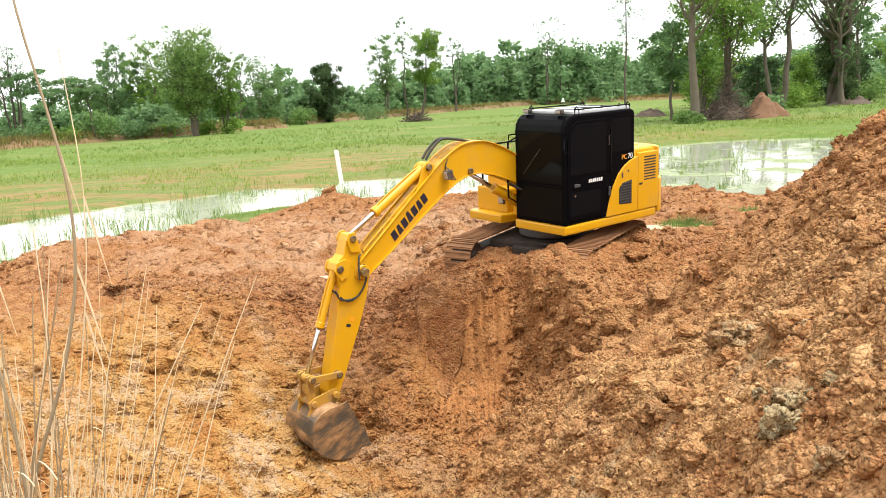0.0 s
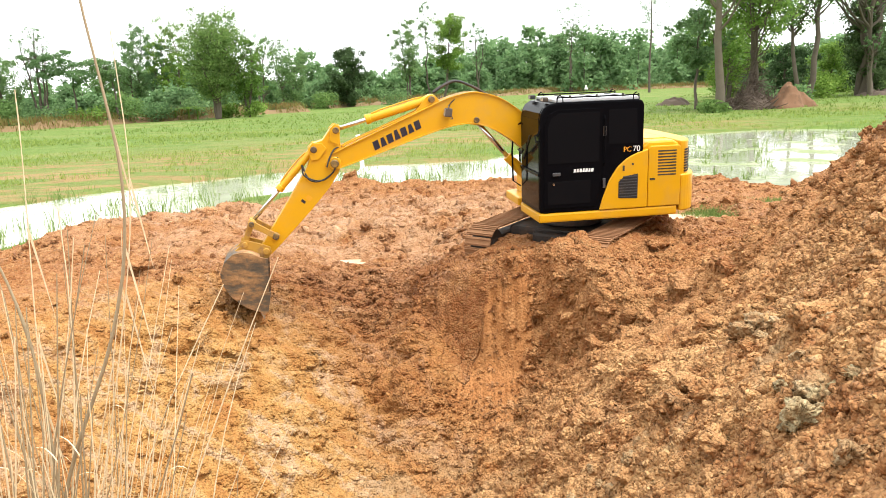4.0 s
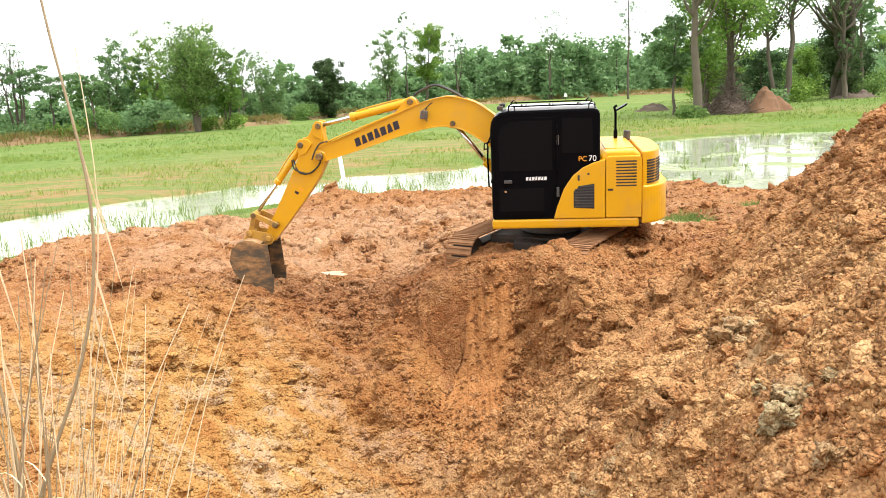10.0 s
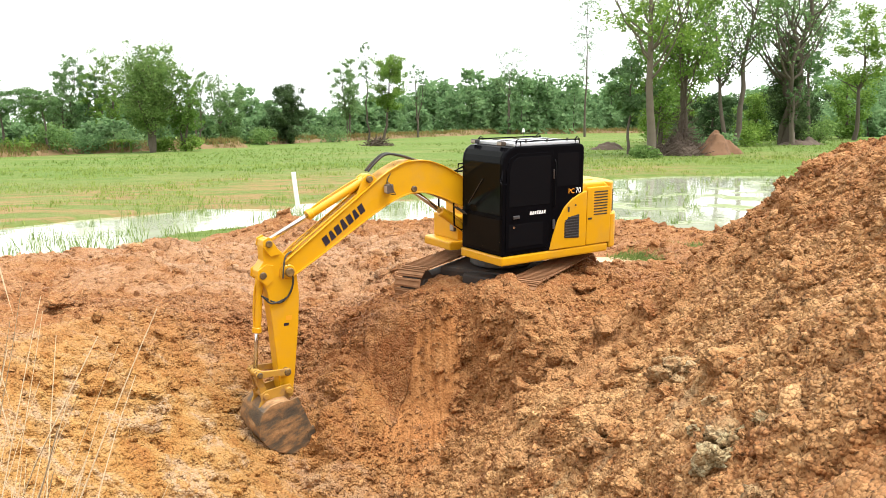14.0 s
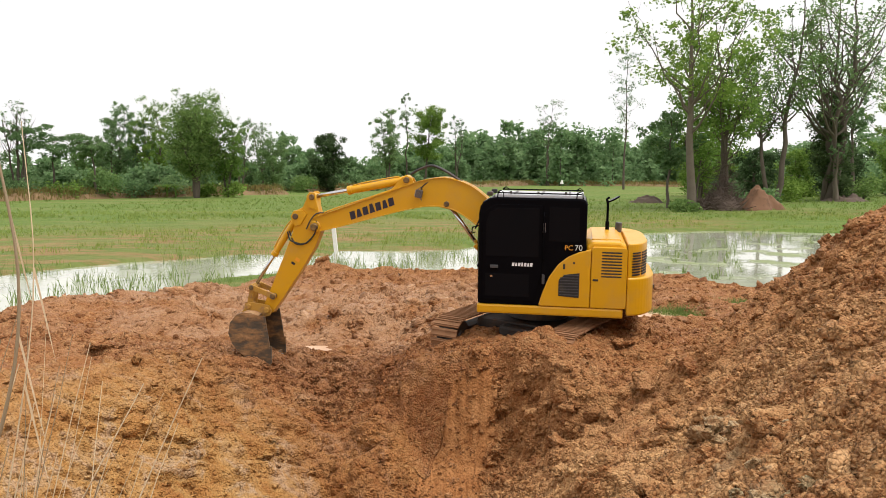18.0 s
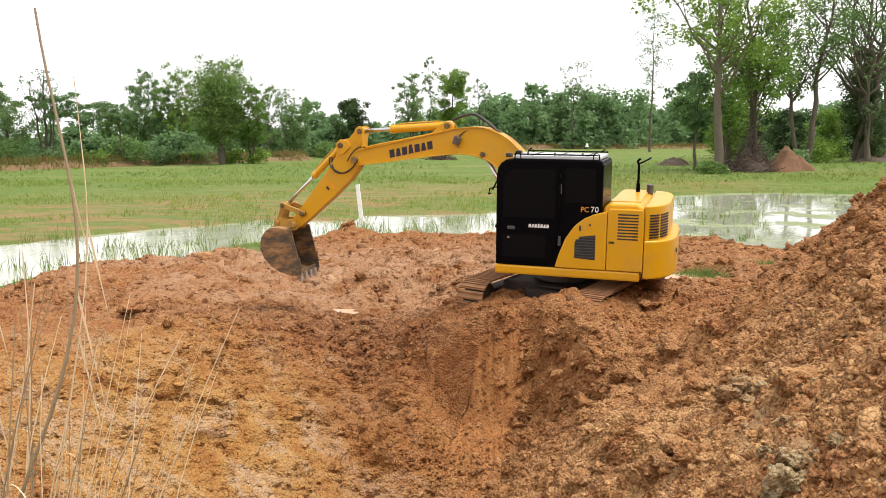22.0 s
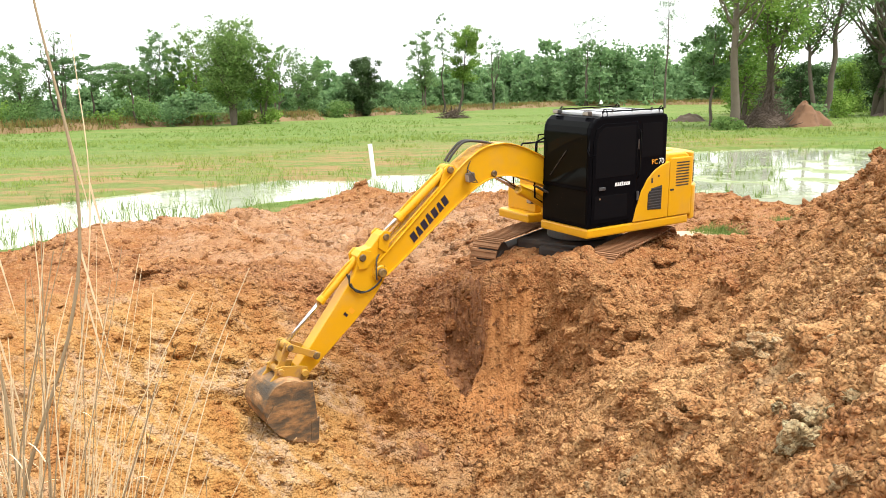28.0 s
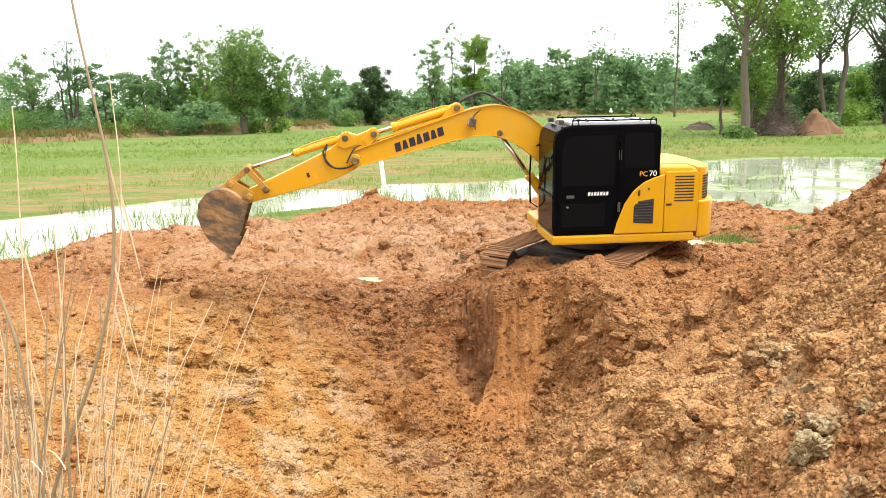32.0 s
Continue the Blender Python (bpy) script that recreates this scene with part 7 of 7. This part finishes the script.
def build_dry_grass():
    """Tall dry grass beside the camera."""
    rng = np.random.default_rng(12)

    def clump(x, y, n, tall, group_label, thick, wide, lean):
        base_z = float(ground_height(np.array([x]), np.array([y]))[0]) - 0.05
        c = thing("dry_grass_clump", Matrix.Translation((x, y, base_z)), group_label, "dry grass", "dry grass beside the camera")
        for k in range(n):
            h = tall * rng.uniform(0.62, 1.0)
            dx, dy = rng.normal(0, wide, 2)
            lx, ly = rng.normal(lean, 0.11) + 0.5 * dx, rng.normal(0, 0.05)
            u = np.linspace(0, 1, 12)
            kink = rng.uniform(-0.05, 0.05) * np.sin(np.pi * u * rng.uniform(1, 2.5))
            pts = np.stack([dx + lx * h * u ** 1.4 + kink, dy + ly * h * u ** 1.4, h * u], 1)
            v, f = tube_arrays(pts, thick * rng.uniform(0.6, 1.3) * (1 - 0.75 * u), 5)
            brown = rng.uniform() < 0.3
            from_arrays("stem", v, f, BROWN_STRAW if brown else STRAW, c, "brown stem" if brown else "", smooth=True)
            if rng.uniform() < 0.35:
                j = rng.integers(5, 10)
                a = rng.choice((0.0, math.pi)) + rng.uniform(-0.6, 0.6)
                w = np.linspace(0, 1, 6)
                leaf_l = rng.uniform(0.12, 0.26)
                sp = pts[j] + np.stack([np.cos(a) * leaf_l * w * 0.5, np.sin(a) * leaf_l * w * 0.5, leaf_l * (0.9 * w - 0.7 * w ** 2)], 1)
                e = np.array((-math.sin(a), math.cos(a), 0)) * 0.0022 * (1 - w ** 2)[:, None]
                vv = np.concatenate([sp - e, sp + e])
                i = np.arange(5)[:, None]
                from_arrays("leaf", vv, np.concatenate([i, i + 1, i + 7, i + 6], 1), STRAW, c)
        return c

    clump(-1.12, 1.84, 60, 1.85, "tall dry straw-coloured grass clump with bent stems", 0.0044, 0.05, 0.07)
    clump(-1.02, 1.92, 40, 1.85, "tall dry straw-coloured grass clump with thin stems", 0.0034, 0.06, 0.09)
    clump(-1.28, 1.86, 30, 1.75, "dry straw-coloured grass clump on the bank", 0.0032, 0.06, 0.03)
    # thick stalks that stand above the rest; the first one sways
    stalk_a = ((0.6, -1.235), (0.907, -1.205), (1.612, -1.108), (1.963, -1.044), (2.084, -0.999), (2.202, -0.927), (2.359, -0.858), (2.484, -0.822), (2.687, -0.777), (2.86, -0.792), (3.022, -0.815), (3.25, -0.845))
    stalk_b = ((0.6, -1.22), (0.907, -1.19), (1.612, -1.100), (1.964, -1.052), (2.264, -1.060), (2.437, -1.077), (2.606, -1.134), (2.75, -1.20))
    stalk_c = ((0.6, -1.20), (1.6, -1.12), (2.4, -1.07), (2.62, -1.055), (2.80, -1.042), (2.97, -1.035))
    stalk_d = ((0.6, -1.12), (1.9, -0.98), (2.32, -0.87), (2.7, -0.79), (2.95, -0.79), (3.10, -0.80))
    for bend, y, thick in ((stalk_a, 1.874, 0.0075), (stalk_b, 1.86, 0.0075), (stalk_c, 1.9, 0.0032), (stalk_d, 1.92, 0.0030)):
        zs, bx = np.array(bend).T
        z = float(ground_height(np.array([-1.2]), np.array([y]))[0]) - 0.05
        x = float(np.interp(z, zs, bx))
        s = thing("tall_grass_stem", Matrix.Translation((x, y, z)), "tall thick brown grass stalk leaning over the bank" if thick > 0.005 else "tall thin pale grass stalk on the bank", "dry grass", "dry grass beside the camera")
        h = np.linspace(z, zs[-1], 34)
        b = np.interp(h, zs, bx)
        b = np.convolve(np.pad(b, 2, mode="edge"), np.ones(5) / 5, "valid")
        u = np.linspace(0, 1, 34)
        pts = np.stack([b - b[0], 0.02 * u, h - z], 1)
        knot = sum(np.exp(-((h - q) / 0.012) ** 2) for q in (1.7, 2.05, 2.4, 2.687, 2.9))
        v, f = tube_arrays(pts, thick * (1 - 0.65 * u) + 0.2 * thick * knot, 7)
        from_arrays("stem", v, f, BROWN_STRAW if thick > 0.005 else STRAW, s, smooth=True)
        w = np.linspace(0, 1, 7)
        for j, ln in ((24, 0.30), (28, 0.24)):
            sp = pts[j] + np.stack([0.10 * ln * w, 0.1 * ln * w, -ln * w], 1)
            e = np.array((1, 0.4, 0)) * 0.0024 * (1 - w ** 2)[:, None]
            i = np.arange(6)[:, None]
            from_arrays("leaf", np.concatenate([sp - e, sp + e]), np.concatenate([i, i + 1, i + 8, i + 7], 1), STRAW, s)
        GRASS_STEMS.append((s, x, y, z))


def build_slab():
    """Pieces of clay on the pit wall that break away and slide to the floor."""
    n = 72
    gx, gy = np.meshgrid(np.linspace(-0.82, 0.30, n), np.linspace(11.16, 12.28, n))
    face = np.stack(surface(gx, gy, False), -1)
    hole = np.stack(surface(gx, gy), -1) - [0, 0, 0.01]
    front = np.where((hollow(gx, gy) > 0)[..., None], face, hole + [0, 0, 0.004])
    back = front - [0, 0, 0.012] + hollow(gx, gy)[..., None] ** 0.5 * [0.04, 0.27, -0.06]
    v = np.concatenate([front.reshape(-1, 3), back.reshape(-1, 3)])
    quads = (np.arange(n - 1)[:, None] * n + np.arange(n - 1)[None]).ravel()
    held = (hollow(gx, gy) > 0).ravel()
    quads = quads[held[quads] | held[quads + 1] | held[quads + n] | held[quads + n + 1]]
    at = np.stack([gx.ravel(), front[..., 2].ravel()], 1)
    at = at + 0.09 * np.stack([fractal(at[:, 0], at[:, 1], 4, 3, 0.6, 28), fractal(at[:, 0], at[:, 1], 4, 3, 0.6, 29)], 1)
    seeds = np.array([q[0] for q in SLAB_PIECES])
    owner = np.argmin(((at[quads][:, None] - seeds[None]) ** 2).sum(-1), 1)
    pieces = []
    for k in range(len(seeds)):
        q = quads[owner == k]
        top = np.stack([q, q + 1, q + n + 1, q + n], -1)
        edges = np.concatenate([top[:, [a, (a + 1) % 4]] for a in range(4)])
        back_way = set(map(tuple, edges[:, ::-1].tolist()))
        rim = np.array([e for e in edges.tolist() if tuple(e) not in back_way])
        f = np.concatenate([top, top[:, ::-1] + n * n, np.stack([rim[:, 1], rim[:, 0], rim[:, 0] + n * n, rim[:, 1] + n * n], -1)])
        used, f = np.unique(f, return_inverse=True)
        f = f.reshape(-1, 4)
        mid = v[used].mean(0)
        ob = from_arrays("clay_slab", v[used] - mid, f, SOIL, smooth=True)
        ob.data.materials.append(FRESH)
        ob.data.polygons.foreach_set("material_index", (np.arange(len(f)) >= len(q)).astype(np.int32))
        ob.data.update()
        tagged(ob, "piece of orange clay breaking away from the pit wall", "clay piece", "pieces of clay falling from the wall")
        pieces.append((ob, mid))
    return pieces


# where each piece sits on the wall (x, z); how late it goes; where it comes to rest; how it tumbles
SLAB_PIECES = (((-0.02, -1.30), 0.0, (-0.80, 9.85), (-30, 20, 15)), ((-0.42, -1.30), 0.0, (-1.15, 10.00), (-40, -20, 10)), ((-0.04, -0.98), 0.05, (-0.70, 10.05), (-35, 25, -20)), ((-0.44, -0.95), 0.05, (-1.10, 10.25), (-30, -25, 30)),
               ((-0.06, -0.66), 0.15, (-0.75, 10.28), (-45, 15, 25)), ((-0.44, -0.62), 0.25, (-0.98, 10.10), (-25, -15, -30)), ((-0.10, -0.30), 0.3, (-0.60, 10.20), (-60, 30, 10)), ((-0.44, -0.25), 0.45, (-0.90, 10.40), (-50, -35, 20)))
SLAB = build_slab()
build_clods()
build_big_clods()
puddle(-2.4, 15.45, -0.39, 0.32, 0.27, 20, 3, "small pale puddle in the trampled clay")
puddle(4.35, 16.9, -0.02, 0.76, 0.62, 0, 5, "small pale puddle behind the machine")
build_post()
build_marker()
build_dry_grass()


# ---- what moves ----
def motions():
    times = [round(0.2 * k, 2) for k in range(161)]
    poses = [(t, linkage(t)) for t in times]
    for key, obs in MOVERS.items():
        for ob in obs:
            walk(ob, [(t, p[key]) for t, p in poses])
    for (ob, mid), (seed, late, rest, turn) in zip(SLAB, SLAB_PIECES):
        x, y, z = (float(c[0]) for c in surface(np.array([rest[0]]), np.array([rest[1]])))
        fall = []
        for u, drop in ((0, 0), (0.12, 0.08), (0.25, 0.36), (0.4, 0.75), (0.55, 0.97), (0.7, 1)):
            at = mid + (np.array([x, y, z - 0.30]) - mid) * [drop ** 0.8, drop ** 0.8, drop]
            fall.append((23.82 + late + u, pose(*at, *(a * drop for a in turn))))
        walk(ob, [(0, fall[0][1])] + fall + [(32, fall[-1][1])])
    sway = [(0, -3.0), (3, -1.4), (6, 0), (9, 0), (12, -1.5), (15.5, -2.6), (19, -3.2), (23, -1.3), (26, -2.0), (28, -2.2), (30, -1.5), (32, -1.0)]
    for k, (s, x, y, z) in enumerate(GRASS_STEMS):
        walk(s, [(t, pose(x, y, z, 0.3 * a, a * (1, 0.5, 0.7, 0.8)[k], 0)) for t, a in sway])


motions()
